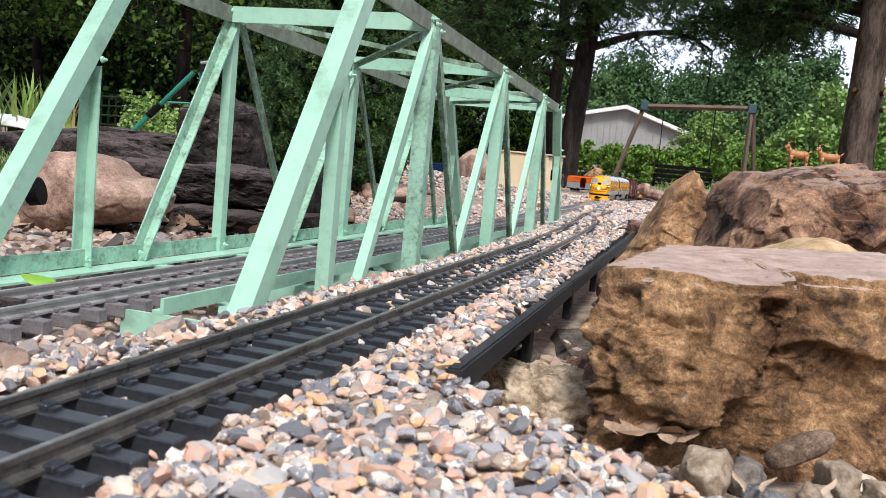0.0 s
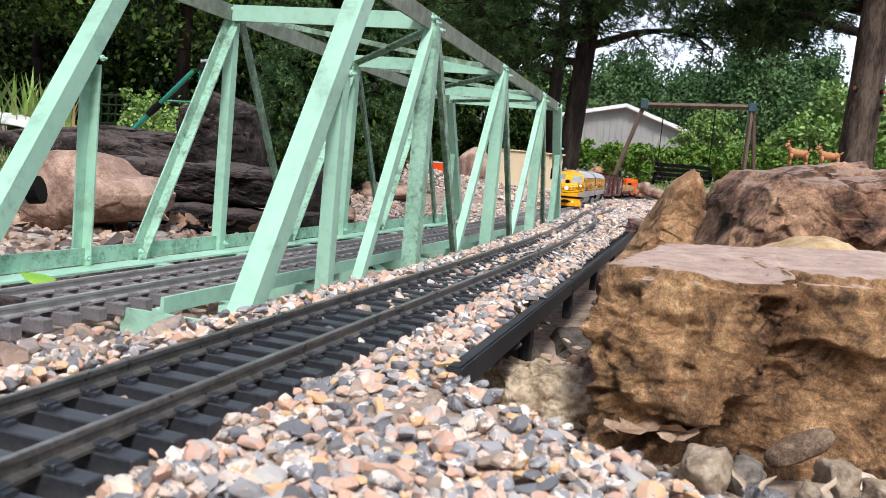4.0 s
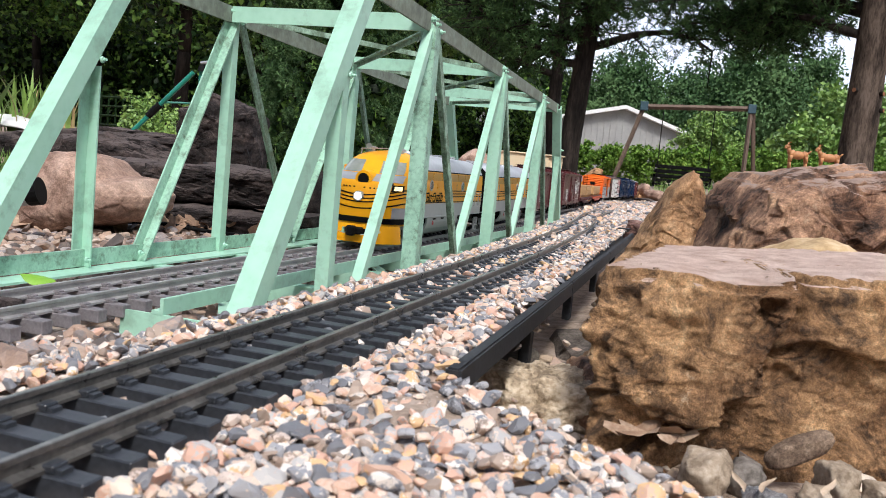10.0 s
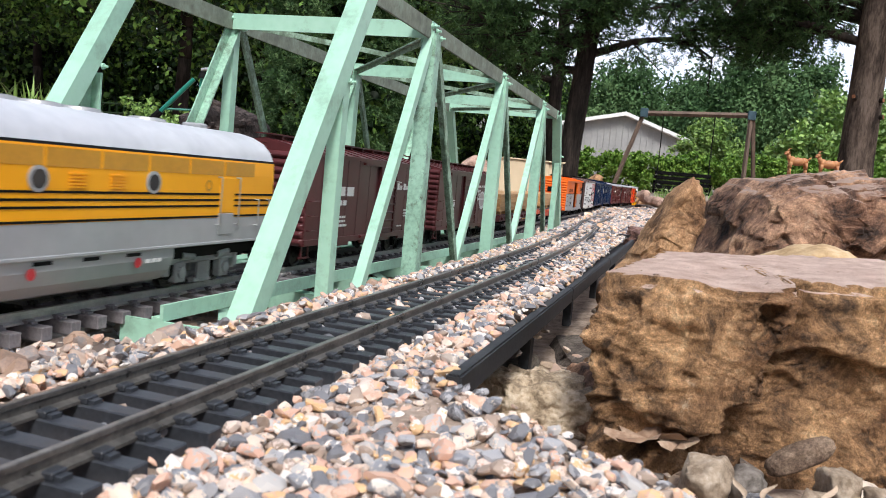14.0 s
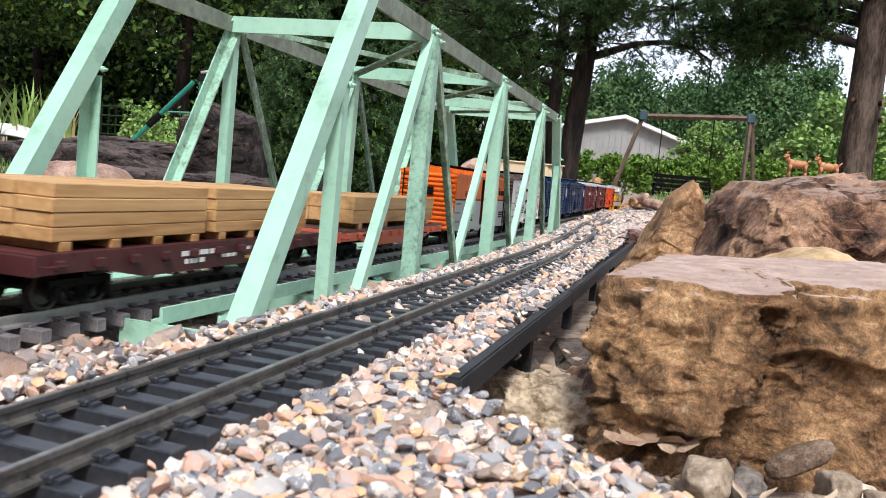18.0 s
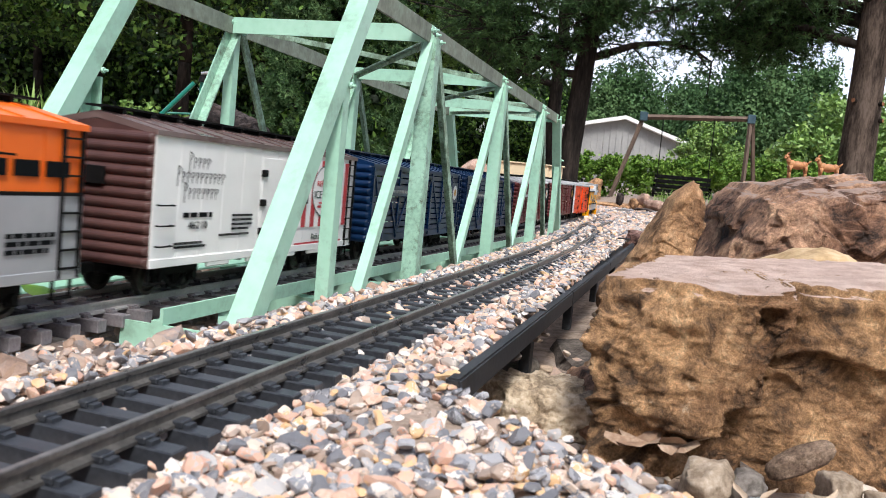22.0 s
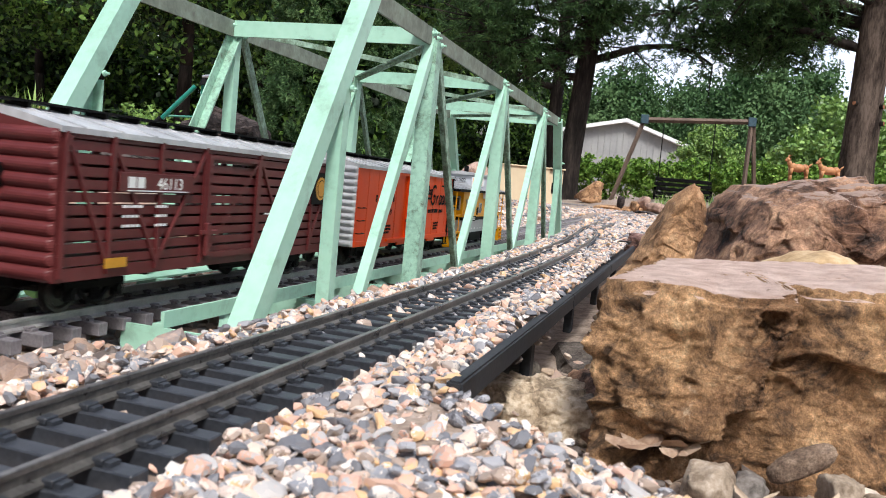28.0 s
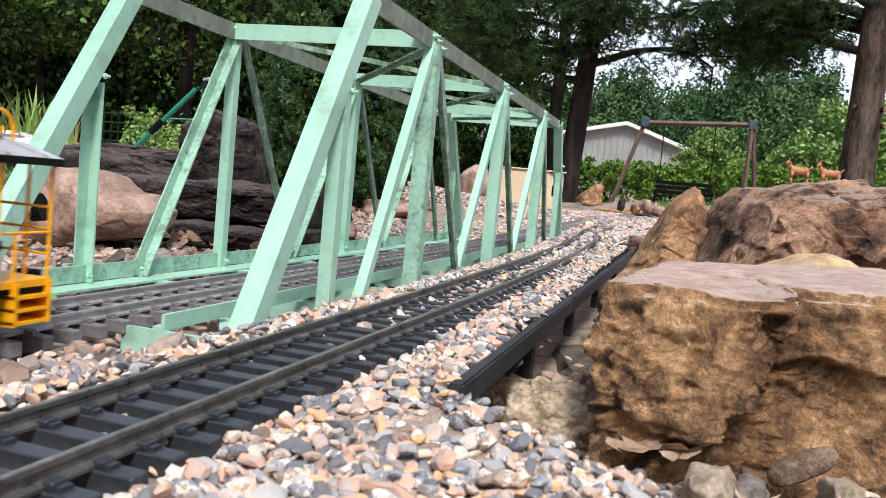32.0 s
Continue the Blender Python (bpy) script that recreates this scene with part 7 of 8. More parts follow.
    for z, out in ((.030, .001), (.024, .002), (.016, .004), (.0045, .0055)):
        grid.append([bm.verts.new(hull(u, .031, out) + Vector((0, 0, z - .031))) for u in us])
    for a, b in zip(grid, grid[1:]):
        for i in range(len(us) - 1):
            if abs(us[i] + .02) < .74 and not (abs(us[i] + .02) < .12 and a is grid[1]):
                bm.faces.new((a[i], b[i], b[i + 1], a[i + 1]))
    part("pilot", bm, YELLOW, car, "yellow pilot with a coupler pocket", smooth=True)
    bm = bmesh.new()
    block(bm, -.012, .012, -.266, -.245, .016, .026, .002)
    block(bm, -.007, .005, -.274, -.262, .014, .028, .002)
    part("coupler", bm, BLACK, car)
    bm = bmesh.new()
    rod(bm, (.012, -.264, .016), (.036, -.258, .021), .0006, seg=6)
    rod(bm, (-.012, -.264, .016), (-.036, -.258, .021), .0006, seg=6)
    rod(bm, (.036, -.255, .022), (.036, -.260, .022), .0022, seg=8)
    part("hose", bm, CHROME, car)
    # headlights
    h = part("headlight", rod(bmesh.new(), (0, -.215, .0935), (0, -.2400, .0935), .0130, .0122, 24), YELLOW, car, "dark upper headlight in a yellow ring")
    part("lens", rod(bmesh.new(), (0, -.236, .0935), (0, -.2405, .0935), .0084, seg=22), BLACK, h)
    h = part("headlight", rod(bmesh.new(), (0, -.240, .0695), (0, -.2560, .0695), .0074, .0070, 24), SILVER, car, "lit lower headlight")
    part("lens", rod(bmesh.new(), (0, -.250, .0695), (0, -.2566, .0695), .0048, seg=22), LAMP_GLOW, h)
    # cab side window, door, rails, horns
    for s in (1, -1):
        w = part("cab_window", boxed(*sorted((s * .0528, s * .0545)), -.186, -.160, .0955, .1115, .001), YELLOW, car)
        part("pane", boxed(*sorted((s * .053, s * .0549)), -.1835, -.1735, .0972, .1098), GLASS_PALE, w)
        part("pane", boxed(*sorted((s * .053, s * .0549)), -.1720, -.1625, .0972, .1098), GLASS_REFLECT_GREEN, w)
    d = part("cab_door", boxed(.0530, .0543, -.158, -.138, .047, .1115, .0006), YELLOW, car)
    part("pane", boxed(.0535, .0548, -.1545, -.1425, .096, .1085), GLASS_REFLECT_GREEN, d)
    for y in (-.1605, -.1355):
        part("handrail", grab(bmesh.new(), y, .048, .107, .0538), CHROME, d)
    st = part("step", boxed(.047, .0548, -.158, -.138, .046, .0478), SILVER, car)
    for z in (.010, .020, .036):
        part("tread", boxed(.047, .0548, -.158, -.138, z, z + .0018), SILVER, st)
    for y in (-.158, -.1395):
        part("hanger", boxed(.0495, .0525, y, y + .0015, .008, .047), SILVER, st)
    for x in (-.022, .024):
        hn = part("horn", rod(bmesh.new(), (x, -.140, .1405), (x, -.168, .1415), .0016, .0016, 8), SILVER, car)
        part("bell", rod(bmesh.new(), (x, -.166, .1415), (x, -.174, .1418), .0018, .0046, 14), CHROME, hn)
        part("bracket", boxed(x - .002, x + .002, -.158, -.152, .130, .1405), SILVER, hn)
    bm = bmesh.new()
    rod(bm, (-.032, -.176, .1375), (.010, -.176, .1405), .0008, seg=6)
    rod(bm, (-.032, -.176, .128), (-.032, -.176, .1375), .0008, seg=6)
    rod(bm, (.010, -.176, .134), (.010, -.176, .1405), .0008, seg=6)
    part("roof_rail", bm, SILVER, car)
    # painted name on the side, as plain strokes
    bm = bmesh.new()
    y = -.106
    for w, tall, holes in ((.0115, .0125, 2), (.0042, .0095, 0), (.0095, .0090, 1), (0, 0, 0), (.0130, .0125, 1), (.0062, .0090, 0), (.0088, .0090, 1), (.0088, .0090, 1), (.0088, .0125, 1), (.0088, .0090, 1)):
        if w:
            z0, t, k = .0658, .0024, .25
            rim = [(y + k * 0, z0), (y + k * tall, z0 + tall), (y + w - .002 + k * tall, z0 + tall), (y + w - .002, z0)]
            if holes:
                stroke(bm, rim + rim[:1], t, .0541)
                if holes > 1:
                    stroke(bm, [(y + k * tall / 2, z0 + tall / 2), (y + w - .002, z0 + tall / 2)], t, .0541)
            else:
                stroke(bm, rim[:2], t, .0541)
        y += w if w else .0075
    stroke(bm, [(-.111, .0785), (-.094, .0783)], .0016, .0543)
    stroke(bm, [(-.0815, .0735), (-.064, .0733)], .0016, .0543)
    stroke(bm, [(-.040, .0785), (-.024, .0783)], .0016, .0543)
    part("lettering", bm, INK, car)
    bm = bmesh.new()
    for k in range(8):
        hx = (-.018 + k * .0048)
        u = hx / .09
        p = hull(u, .0815, .0011)
        block(bm, p.x - .0012, p.x + .0012, p.y - .0003, p.y, .0808, .0828)
    part("nose_lettering", bm, INK, car)
    return car


def caboose(L=.33):
    car = thing("caboose", "yellow model caboose with grey wide cupola and roof", "train car", "cars of the train")
    z0, z1, w, B = .030, .1055, .0500, .255
    underframe(car, L - .03)
    part("equipment_box", boxed(-.03, .042, -.045, .030, .010, .030, .002), BLACK, car)
    for s in (-1, 1):
        truck(car, s * .095, BLACK)
        coupler(car, s * L / 2, s)
    body = part("body", boxed(-w, w, -B / 2, B / 2, z0, z1), YELLOW, car)
    part("lower_band", boxed(-w - .0008, w + .0008, -B / 2 - .0008, B / 2 + .0008, z0 - .001, .052), SILVER, car, "grey lower band with white dashes")
    part("stripe", boxed(-w - .0009, w + .0009, -B / 2 - .0009, B / 2 + .0009, .052, .058), BLACK, car)
    part("side_sill", boxed(-w + .002, w - .002, -L / 2, L / 2, .024, .030), BLACK, car)
    bm = bmesh.new()
    for k in range(12):
        block(bm, w + .0009, w + .0012, -.108 + k * .0195, -.102 + k * .0195, .0345, .0372)
    part("dashes", bm, WHITE, car)
    rf = bmesh.new()
    sweep(rf, [(-w - .004, z1), (-w - .004, z1 + .004), (-.02, z1 + .0125), (.02, z1 + .0125), (w + .004, z1 + .004), (w + .004, z1)], -L / 2, L / 2)
    part("roof", rf, SNOW, car, "pale grey ribbed roof")
    part("eave", boxed(-w - .0045, w + .0045, -L / 2 - .0006, L / 2 + .0006, z1 - .001, z1 + .0036), BLACK, car)
    bm = bmesh.new()
    for k in range(13):
        y = -L / 2 + L * (k + .5) / 13
        for s in (-1, 1):
            sweep(bm, [(s * .02, z1 + .0126), (s * .02, z1 + .0142), (s * (w + .004), z1 + .0056), (s * (w + .004), z1 + .004)][::s], y - .001, y + .001)
    bmesh.ops.recalc_face_normals(bm, faces=bm.faces)
    part("roof_seam", bm, SNOW, car)
    bm = bmesh.new()
    for x in (-.014, -.005, .005, .014):
        block(bm, x - .004, x + .004, -L / 2 - .004, -.010, z1 + .015, z1 + .0165)
        block(bm, x - .004, x + .004, .086, L / 2 + .004, z1 + .015, z1 + .0165)
    part("running_board", bm, TRUCK_GREY, car)
    # cupola, wider than the body
    cw = .0565
    cu = part("cupola", boxed(-cw, cw, -.004, .080, .093, .1375, .0008), ROOF_SILVER, car, "grey cupola")
    top = sweep(bmesh.new(), [(-cw - .002, .1375), (-cw - .002, .139), (0, .145), (cw + .002, .139), (cw + .002, .1375)], -.008, .084)
    bmesh.ops.recalc_face_normals(top, faces=top.faces)
    part("cupola_roof", top, SNOW, cu)
    part("window_frame", boxed(cw - .001, cw + .0012, .0245, .0655, .1120, .1315, .0006), SILVER, cu)
    for y in (.035, .055):
        part("pane", boxed(cw, cw + .0016, y - .0085, y + .0085, .1140, .1295), GLASS_PALE, cu)
    for x, mat in ((-.037, GLASS_BROWN), (.037, LIT_CREAM)):
        part("window_frame", boxed(x - .0125, x + .0125, -.0062, -.0035, .1165, .1345, .001), WHITE, cu)
        part("pane", boxed(x - .0095, x + .0095, -.0070, -.0040, .1190, .1320), mat, cu)
    lettering("01503", .0095, INK, cu, 0, 0, m=Matrix.Translation((0, -.0045, .1240)) @ FACE_FRONT)
    part("stack", rod(bmesh.new(), (-.02, .095, z1 + .010), (-.02, .095, .158), .005, seg=12), BLACK, car)
    plate = part("number_plate_panel", boxed(w + .0008, w + .0018, -.074, -.046, .050, .0595), BLACK, car)
    lettering("01503", .0075, WHITE, plate, -.060, .0523, w + .0019)
    for y, hw, lift in ((-.098, .0135, 0), (-.020, .0085, -.003), (.105, .0105, -.002)):
        f = part("window", boxed(w, w + .0022, y - hw, y + hw, .068 + lift, .091 + lift * 2, .0008), TRUCK_GREY, car, "grey-framed window")
        part("pane", boxed(w + .001, w + .0026, y - hw + .003, y + hw - .003, .0705 + lift, .0885 + lift * 2), GLASS_BROWN, f)
    part("placard", boxed(w + .0004, w + .0014, -.040, -.033, .062, .076), BLACK, car)
    em = part("emblem", disc(bmesh.new(), .040, .066, .0155, w + .0013), BLACK, car, "round black and yellow emblem")
    part("emblem_ring", disc(bmesh.new(), .040, .066, .0148, w + .0016, .0105), GRILL, em)
    part("emblem_centre", disc(bmesh.new(), .040, .0665, .0085, w + .0016), WHITE, em)
    part("emblem_band", boxed(w + .0014, w + .0020, .019, .061, .0615, .0685), BLACK, em)
    # platforms
    for s in (-1, 1):
        part("platform", boxed(-w, w, *sorted((s * B / 2, s * L / 2)), .028, .0325), YELLOW, car)
        for q in (-1, 1):
            bm = bmesh.new()
            ya, yb = sorted((s * (B / 2 + .010), s * (L / 2 - .002)))
            for z in (.005, .013, .021):
                block(bm, *sorted((q * .030, q * .0525)), ya, yb, z, z + .0022)
            for y in (ya, yb - .002):
                block(bm, *sorted((q * .030, q * .0525)), y, y + .002, .004, .031)
            block(bm, *sorted((q * .029, q * .031)), ya, yb, .004, .031)
            part("step", bm, YELLOW, car)
        bm = bmesh.new()
        ye = s * (L / 2 - .002)
        for x in (-.048, -.03, .03, .048):
            rod(bm, (x, ye, .032), (x, ye, z1), .0011, seg=6)
        for z in (.048, .064, .078):
            rod(bm, (-.048, ye, z), (.048, ye, z), .0010, seg=6)
        for x in (-.048, .048):
            rod(bm, (x, ye, .062), (x, s * (B / 2 + .004), .062), .001, seg=6)
            rod(bm, (x, s * (B / 2 + .012), .030), (x, s * (B / 2 + .012), .062), .001, seg=6)
        for x in (-.006, .006):
            rod(bm, (x, ye, .032), (x, ye, z1 + .022), .001, seg=6)
        for k in range(7):
            rod(bm, (-.006, ye, .04 + k * .011), (.006, ye, .04 + k * .011), .0008, seg=6)
        part("railing", bm, YELLOW, car)
        for x in (-.018, .018):
            bm = bmesh.new()
            pr = None
            for k in range(9):
                a = math.pi * k / 8
                p = (x, s * (L / 2 - .016) + .012 * math.cos(a), z1 + .012 + .020 * math.sin(a) ** .6)
                if pr:
                    rod(bm, pr, p, .0012, seg=6)
                pr = p
            part("roof_grab", bm, YELLOW, car)
        dr = part("end_door", boxed(-.014, .014, *sorted((s * B / 2, s * (B / 2 + .0015))), .033, .096, .0006), YELLOW, car)
        part("pane", boxed(-.009, .009, *sorted((s * B / 2, s * (B / 2 + .0022))), .070, .094), GLASS, dr)
        for x in (-.034, .034):
            f = part("window", boxed(x - .011, x + .011, *sorted((s * B / 2, s * (B / 2 + .0018))), .070, .096, .0006), TRUCK_GREY, car)
            part("pane", boxed(x - .0085, x + .0085, *sorted((s * B / 2, s * (B / 2 + .0024))), .073, .093), GLASS, f)
    bm = bmesh.new()
    pr = None
    for k in range(9):
        t = k / 8
        p = (w + .0045, -B / 2 + .004 + .032 * t, .066 - .034 * t ** .6)
        if pr:
            rod(bm, pr, p, .0013, seg=6)
        pr = p
    grab(bm, -B / 2 + .004, .060, .068, w)
    part("handrail", bm, YELLOW, car)
    # a sixth longer than drawn; the trucks keep their shape
    for o in car.children:
        if o.name.startswith("truck"):
            o.matrix_basis = Matrix.Translation((0, .016 if o.data.vertices[0].co.y > 0 else -.016, 0))
        else:
            o.matrix_basis = Matrix.Diagonal((1, 1.17, 1, 1))
    return car


TRAIN = []


def add(car, front, length, lift=0):
    TRAIN.append((car, front + length / 2))
    return car


add(diesel(True, .505), 3.472, .505)
add(diesel(False, .495), 4.023, .495)

c = add(boxcar("boxcar red-brown model boxcar with white lettering", .425, BROWN, BROWN, BROWN, door=(-.002, .058, BROWN), board=BROWN), 4.595, .425)
c["label"] = "red-brown model boxcar with ribbed ends and white lettering"
bars(c, WHITE, [(-.145, -.085, .082, .011), (-.135, -.105, .071, .006), (-.150, -.105, .056, .0028), (-.150, -.105, .051, .0028), (-.150, -.100, .046, .0028)])
bars(c, WHITE, [(.105, .125, .062, .0024), (.105, .125, .058, .0024), (.105, .120, .054, .0024), (.08, .10, .040, .0022)])
bm = bmesh.new()
for k, w in enumerate((.010, .004, .007, 0, .011, .006, .007, .006, .007, .006)):
    y = .070 + sum((.010, .004, .007, .005, .011, .006, .007, .006, .007, .006)[:k])
    if w:
        block(bm, .0532, .0535, y, y + w - .0015, .092, .092 + (.009 if w > .008 else .006))
stroke(bm, [(.066, .103), (.086, .1025)], .0012, .0536)
part("lettering", bm, WHITE, c)

c = add(boxcar("red-brown model boxcar with a large white script emblem", .425, BROWN, BROWN, BROWN, door=(-.060, .036, BROWN), board=BROWN), 5.08, .425)
bars(c, WHITE, [(-.148, -.139, .0665, .0075), (-.133, -.124, .0665, .0075), (-.118, -.109, .0665, .0075)])
lettering("18349", .0105, WHITE, c, -.1285, .0565, .0532, 1.25)
bars(c, WHITE, [(-.150, -.128, .0490, .0025), (-.124, -.108, .0490, .0025), (-.150, -.108, .0448, .0025), (-.150, -.128, .0406, .0025), (-.122, -.108, .0406, .0025)])
for z in (.0765, .0535):
    part("rule", boxed(.0526, .0532, -.151, -.106, z, z + .0012), WHITE, c)
def flow(bm, pts, w, x=.0534):
    """A painted curve through (y, z) points."""
    return stroke(bm, [(p.x, p.y) for p in spline([(a, b, 0) for a, b in pts], 5)], w, x)


def oval(bm, y, z, ry, rz, x, hole=0.0):
    o = [(y + ry * math.cos(math.pi * k / 16), z + rz * math.sin(math.pi * k / 16)) for k in range(32)]
    if not hole:
        bm.faces.new([bm.verts.new((x, a, b)) for a, b in o])
        return bm
    rings = [[bm.verts.new((x, y + (a - y) * f, z + (b - z) * f)) for a, b in o] for f in (1, hole)]
    for k in range(32):
        bm.faces.new((rings[0][k], rings[0][(k + 1) % 32], rings[1][(k + 1) % 32], rings[1][k]))
    return bm


em = part("emblem", oval(bmesh.new(), .088, .0785, .0225, .0165, .0531), material("worn_white", [(.45, .40, .40), (.62, .58, .58)], 60, .5, bump=0), c, "round white winged badge")
part("emblem_ring", oval(bmesh.new(), .088, .0785, .0225, .0165, .0533, .80), WHITE, em)
bm = bmesh.new()
for k in range(5):
    z = .0965 - k * .0027
    stroke(bm, [(.0475 + .0022 * k, z + .0008), (.072 - .001 * k, z)], .0016, .0534)
stroke(bm, [(.051, .0800), (.122, .0795)], .0032, .0535)
stroke(bm, [(.051, .0835), (.056, .0800), (.051, .0765)], .0026, .0535)
part("emblem_wing", bm, WHITE, em)
bm = bmesh.new()
flow(bm, [(.124, .1120), (.122, .1165), (.114, .1180), (.107, .1135), (.107, .1065), (.113, .0990), (.117, .0900), (.116, .0790), (.108, .0690), (.096, .0625), (.086, .0610), (.076, .0640)], .0036)
stroke(bm, [(.096, .0625), (.131, .0645)], .0026)
for k in range(6):
    y = .1205 + k * .0098
    flow(bm, [(y, .1020), (y + .0008, .0955), (y + .0045, .0945), (y + .0078, .0990), (y + .0080, .1030), (y + .0088, .0960)], .0022)
stroke(bm, [(.124, .1090), (.158, .1115)], .0016)
flow(bm, [(.131, .0940), (.128, .0840), (.126, .0690)], .0030)
flow(bm, [(.124, .0900), (.132, .0945), (.139, .0900), (.135, .0830), (.129, .0815), (.138, .0790), (.142, .0730), (.136, .0685), (.127, .0690)], .0026)
for k in range(4):
    y, tall = .1465 + k * .0085, (.0085, .0150, .0150, .0085)[k]
    flow(bm, [(y, .0735), (y + .0045, .0735 + tall), (y + .0025, .0740 + tall), (y + .0010, .0715), (y + .0060, .0715)], .0022)
stroke(bm, [(.178, .0718), (.190, .0720)], .0016)
part("script", bm, WHITE, c)
bars(c, WHITE, [(.050, .072, .1020, .0042), (.077, .086, .1024, .0042), (.091, .105, .1028, .0042)], .0533)
bars(c, WHITE, [(.148, .160, .055, .0026), (.165, .178, .055, .0026), (.148, .158, .050, .0026), (.148, .158, .046, .0026), (.148, .160, .042, .0026), (.118, .132, .042, .0018)])

c = add(flat_car("maroon model flat car carrying stacked boards", MAROON), 5.572, .42)
bars(c, WHITE, [(-.055, -.005, .0335, .0042), (-.05, -.02, .027, .004), (.005, .03, .029, .003), (.04, .055, .034, .003)], .0526)
bars(c, GRILL, [(.045, .110, .0255, .003)], .0526)
add(lumber_stack(.180, 1, h=.0098), 5.572 + .018, .180)
add(lumber_stack(.180, 2, h=.0098), 5.572 + .212, .180)
c = add(flat_car("red model flat car carrying stacked boards", RED), 6.050, .42)
bars(c, INK, [(-.16, -.12, .0345, .003), (.08, .13, .030, .003)], .0526)
add(lumber_stack(.335, 3, layers=2, h=.0170), 6.050 + .048, .335)

c = add(boxcar("orange and silver model boxcar with its side door open", .42, PALE_ORANGE, PALE_ORANGE, PALE_ORANGE, open_door=(-.022, .048), lower=SILVER, ladder_mat=BLACK), 6.541, .42)
part("door", boxed(.0535, .0558, .050, .118, .036, .119, .0005), PALE_ORANGE, c, "orange door slid open")
part("door_lower", boxed(.0537, .0562, .050, .118, .034, .082), SILVER, c)
lettering("6 8 2 6 5", .0105, INK, c, -.108, .0665, .0538, 1.1)
bars(c, INK, [(y, y + .0055, .0900, .0095) for y in (-.148, -.131, -.114, -.097, -.080)], .0532)
bars(c, INK, [(-.120, -.085, .053, .0025), (-.120, -.085, .0485, .0025), (-.120, -.080, .044, .0025)], .0538)
bars(c, INK, [(.130, .195, .094, .010)], .0536)
bm = bmesh.new()
stroke(bm, [(.128, .107), (.150, .1065)], .0014, .0537)
part("lettering", bm, INK, c)
bars(c, INK, [(.145, .185, .056, .003), (.145, .185, .051, .003), (.145, .180, .046, .003)], .0538)

# white refrigerator car
c = add(boxcar("white model refrigerator car with a striped ice cream sign", .39, CREAMWHITE, DARK_BROWN, REEFER_ROOF, ladder_mat=BLACK, z1=.133), 7.036, .39)
d = part("door", boxed(.0526, .0535, -.030, .024, .036, .121, .0004), CREAMWHITE, c)
bm = bmesh.new()
for z in (.048, .075, .103):
    for y in (-.033, .024):
        block(bm, .0530, .0560, y, y + .009, z, z + .0065, .0006)
block(bm, .0530, .0575, -.024, .004, .056, .0595, .0006)
part("hinge", bm, BLACK, d)
part("ice_hatch_board", boxed(.0530, .0560, .050, .066, .0775, .088, .0005), BLACK, c)
part("door_step", boxed(.0525, .0560, -.038, -.004, .026, .034, .0006), DARK_BROWN, c)
sg = part("sign", boxed(.0526, .0534, .050, .150, .047, .120), CREAMWHITE, c, "red and white striped sign with a round label")
bm = bmesh.new()
for k in range(6):
    block(bm, .0534, .0537, .058 + k * .0165, .0655 + k * .0165, .0475, .1195)
part("stripe", bm, REDPAINT, sg)
part("roundel", disc(bmesh.new(), .104, .086, .030, .0540), CREAMWHITE, sg)
part("roundel_ring", disc(bmesh.new(), .104, .086, .030, .0542, .0286), GREENINK, sg)
lettering("RED", .0088, REDPAINT, sg, .0905, .0915, .0543)
lettering("ROSE", .0088, REDPAINT, sg, .1205, .0915, .0543)
lettering("ICE CREAM", .0118, GREENINK, sg, .104, .0785, .0543, .86)
bm = bmesh.new()
for k, (y, z, r) in enumerate(((.104, .1065, .0062), (.100, .1030, .0052), (.108, .1030, .0052), (.104, .0990, .0040))):
    disc(bm, y, z, r, .0543 + k * .0001, seg=12)
part("flower", bm, REDPAINT, sg)
bm = bmesh.new()
for y, z in ((.0955, .0965), (.1125, .0970), (.1150, .1010)):
    disc(bm, y, z, .0030, .0542, seg=8)
stroke(bm, [(.104, .0960), (.106, .0925), (.110, .0915)], .0010, .0543)
part("leaf", bm, GREENINK, sg)
bars(sg, REDPAINT, [(.088, .120, .0725, .002), (.086, .122, .068, .0026), (.094, .114, .063, .002)], .0543)
sg.matrix_basis = Matrix.Translation((0, .047 - .050 * 1.28, .005)) @ Matrix.Diagonal((1, 1.28, 1, 1))
lettering("Rich and Creamy", .0092, GREENINK, c, .116, .0385, .0532, .95)
bm = bmesh.new()
block(bm, .0530, .0533, .046, .165, .0335, .0360)
for k in range(10):
    block(bm, .0530, .0533, .046 + k * .012, .052 + k * .012, .0305, .0335)
part("trim_stripe", bm, REDPAINT, c)
bm = bmesh.new()
rng = random.Random(4)
for y0, y1, z, h in ((-.150, -.120, .106, .009), (-.165, -.095, .094, .009), (-.155, -.105, .081, .009)):
    y = y0
    k = 0
    while y < y1:
        hh = h * (1.5 if k == 0 else 1)
        stroke(bm, [(y, z + hh), (y, z - (.003 if k == 0 else 0))], .0009, .0532)
        stroke(bm, [(y, z + hh), (y + .004, z + hh * .8), (y + .001, z + hh * .5)], .0008, .0532)
        y += .0065
        k += 1
part("lettering", bm, INK, c)
bars(c, INK, [(-.155, -.112, .066, .0040)])
lettering("46210", .0088, INK, c, -.133, .0565, .0532, 1.25)
bars(c, INK, [(-.165, -.125, .044, .002), (-.165, -.12, .041, .002), (-.080, -.045, .066, .002), (-.080, -.045, .062, .002), (-.080, -.045, .058, .002), (-.080, -.050, .054, .002), (-.1, -.05, .049, .002)])

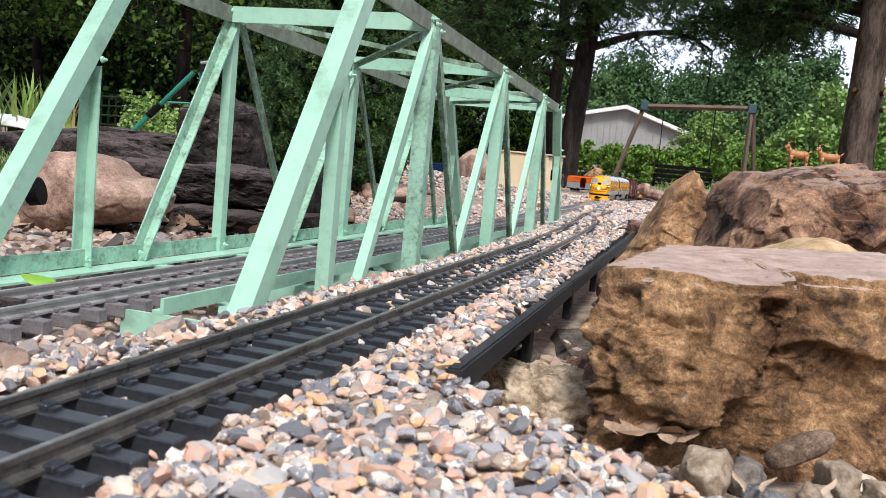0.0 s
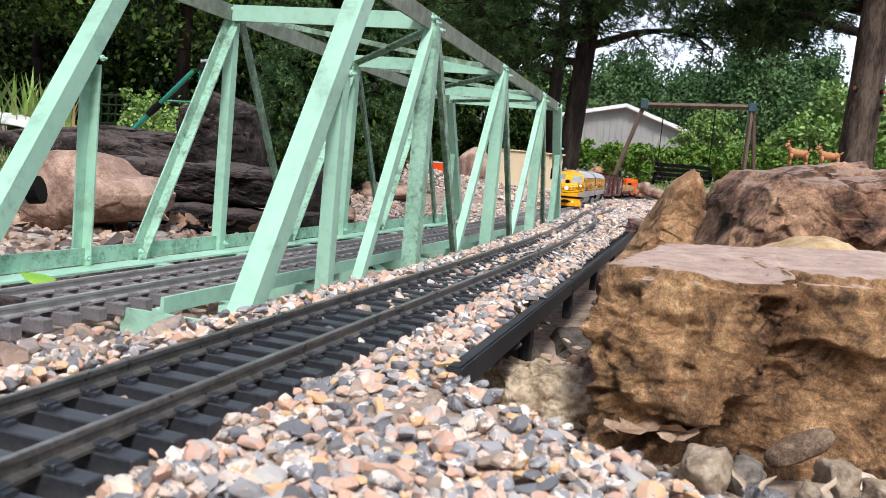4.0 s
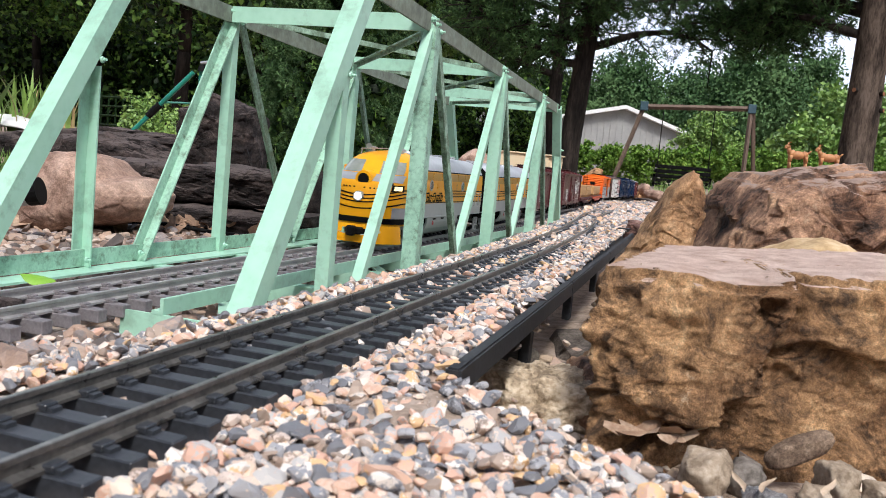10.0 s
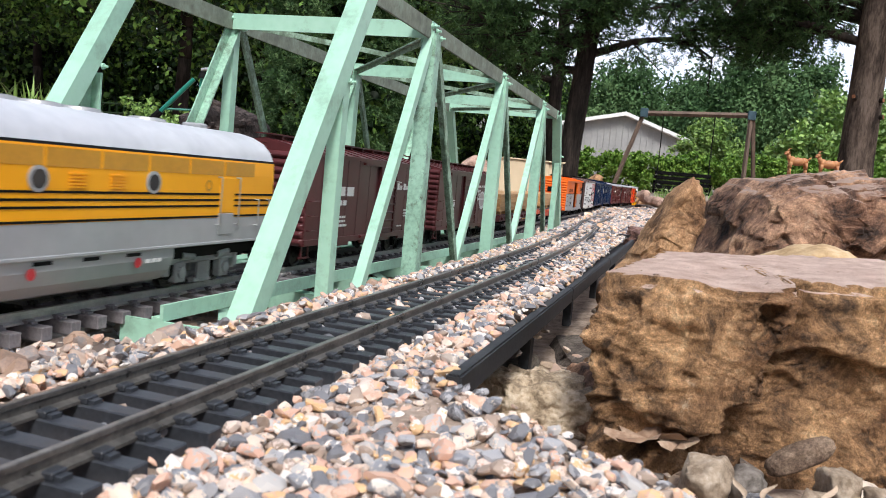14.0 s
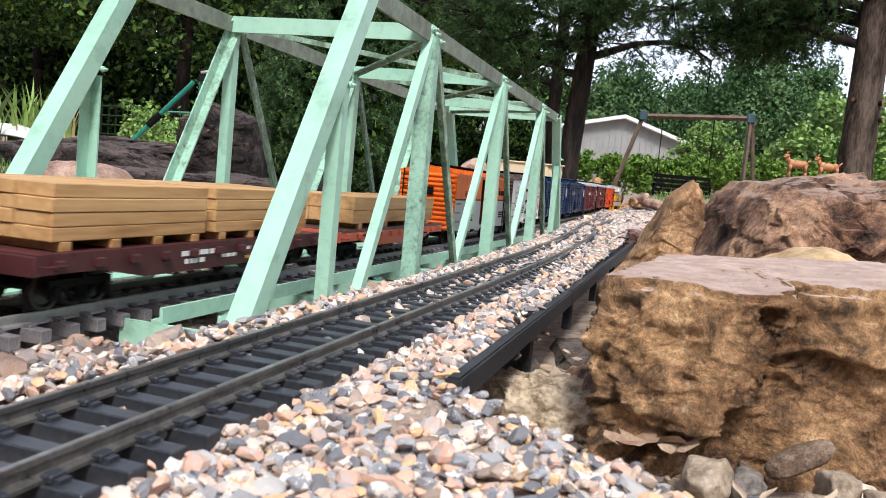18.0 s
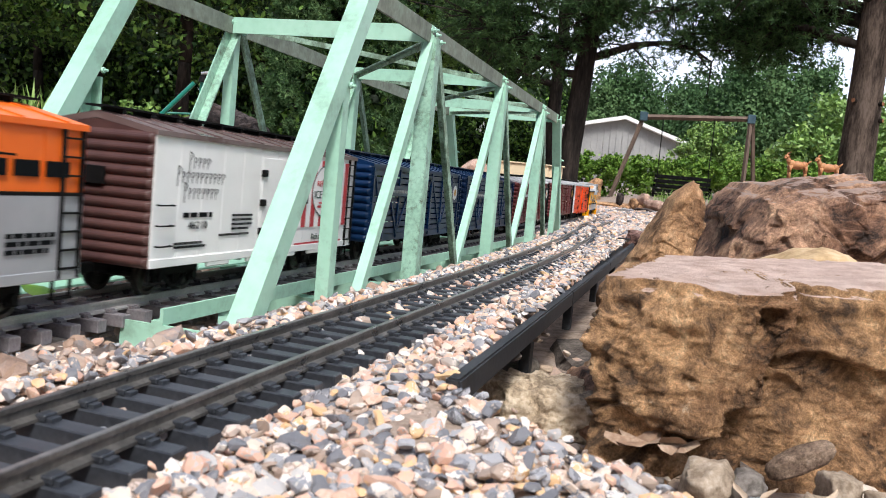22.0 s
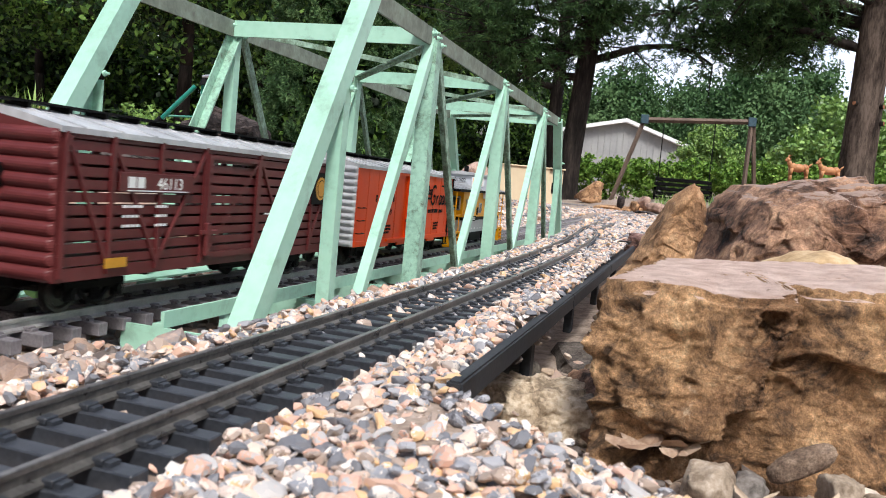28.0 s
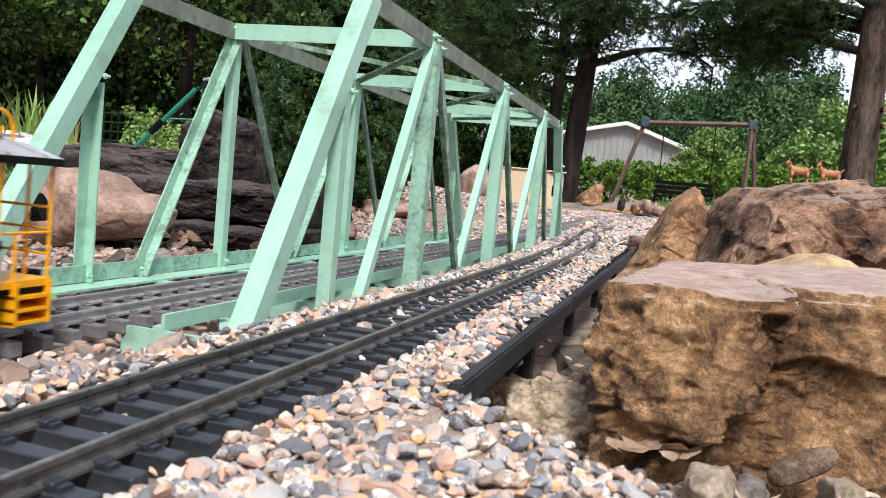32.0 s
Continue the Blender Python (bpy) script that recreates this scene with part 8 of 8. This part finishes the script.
for k, (front, mat, roof, label) in enumerate(((7.484, BLUE, BLUE, "dark blue slatted model stock car with a white round emblem"), (7.953, BLUE, BLUE, "dark blue slatted model stock car with a white round emblem"),
                                               (8.448, CAR_RED, SNOW, "dark red slatted model stock car with a white oval emblem"), (8.965, CAR_RED, SNOW, "dark red slatted model stock car with an orange emblem"))):
    c = add(stock_car(label, mat, roof, BLACK if mat is CAR_RED else BLUE), front, .42)
    em = part("emblem", disc(bmesh.new(), .176, .097, .0125, .0561), GRILL if k == 3 else WHITE, c)
    part("emblem_centre", disc(bmesh.new(), .176, .097, .006 if k < 3 else .0095, .0564), GRILL if k < 3 else BLACK, em)
    if k == 3:
        part("emblem_core", disc(bmesh.new(), .176, .097, .0085, .0566), GRILL, em)
    if k < 2:
        bars(c, TRUCK_GREY, [(-.145, -.072, .0925, .004)], .0562)
    elif k == 3:
        lettering("46113", .0125, WHITE, c, -.096, .0905, .0562, 1.05)
        bars(c, WHITE, [(-.146, -.138, .0910, .008), (-.136, -.128, .0910, .008)], .0562)
        part("underline", boxed(.0560, .0563, -.147, -.072, .0886, .0894), WHITE, c)
        part("yellow_plate", boxed(.0549, .0556, -.165, -.142, .034, .041), GRILL, c)
        bars(c, WHITE, [(-.150, -.128, .0765, .0020), (-.112, -.098, .0765, .0020), (-.150, -.132, .0695, .0020), (-.112, -.098, .0695, .0020), (-.150, -.130, .0625, .0020), (-.112, -.098, .0625, .0020), (.055, .080, .070, .0016)], .0556)
    else:
        bars(c, WHITE, [(-.142, -.075, .0920, .006)], .0562)
        bars(c, WHITE, [(.11, .122, .0785, .0022), (.145, .155, .0785, .0022), (.117, .124, .0715, .0022), (.145, .155, .0715, .0022), (.155, .165, .0645, .0022), (.105, .135, .0505, .0022), (.155, .165, .0505, .0022)], .0556)

c = add(boxcar("bright orange model boxcar with silver ribbed ends", .425, ORANGE, SNOW, SNOW, door=(-.029, .050, ORANGE), ladder_mat=BLACK), 9.462, .425)
lettering("68399", .0115, INK, c, -.104, .0665, .0532, 1.35)
bars(c, INK, [(y, y + .0052, .0840, .0090) for y in (-.148, -.132, -.116, -.100, -.084)])
bars(c, INK, [(-.135, -.085, .050, .0028), (-.135, -.085, .0455, .0028), (-.135, -.09, .041, .0028)])
bm = bmesh.new()
for k, w in enumerate((.013, .004, .008)):
    block(bm, .0532, .0535, .072 + sum((.013, .004, .008)[:k]), .0705 + sum((.013, .004, .008)[:k + 1]), .100, .100 + (.011 if k == 0 else .007))
block(bm, .0532, .0535, .066, .092, .0945, .0970)
flow(bm, [(.108, .1085), (.103, .1110), (.096, .1080), (.0925, .1000), (.0935, .0920), (.099, .0890), (.1045, .0920), (.106, .0985), (.100, .0990)], .0034, .0536)
for k in range(5):
    y = .1115 + k * .0112
    if k == 0:
        flow(bm, [(y, .0890), (y + .0016, .0985), (y + .0020, .0960), (y + .0060, .0990)], .0030, .0536)
    else:
        flow(bm, [(y + .0072, .0985), (y + .0030, .0990), (y + .0002, .0940), (y + .0022, .0892), (y + .0060, .0910), (y + .0080, .0985), (y + .0078, .0892)], .0028, .0536)
stroke(bm, [(.128, .112), (.162, .1105), (.158, .107)], .002, .0536)
for v in bm.verts:
    v.co.y, v.co.z = .054 + (v.co.y - .066) * 1.42, .096 + (v.co.z - .1) * 1.3
part("lettering", bm, INK, c)
bars(c, INK, [(.080, .096, .068, .005), (.099, .135, .068, .006), (.139, .158, .068, .005), (.115, .140, .050, .003), (.115, .140, .0455, .003), (.115, .135, .041, .003)])

add(caboose(), 9.932, .386)

SPEED = .338


def gone(t):
    """How far the train has run; it draws slowly in and then keeps an even pace."""
    return SPEED * t - .06 * (1 - smooth(9, 12.5, t))


def motions():
    for car, back in TRAIN:
        walk(car, [(k * .5, MAIN.place(3 - gone(k * .5) + back)) for k in range(65)])


motions()
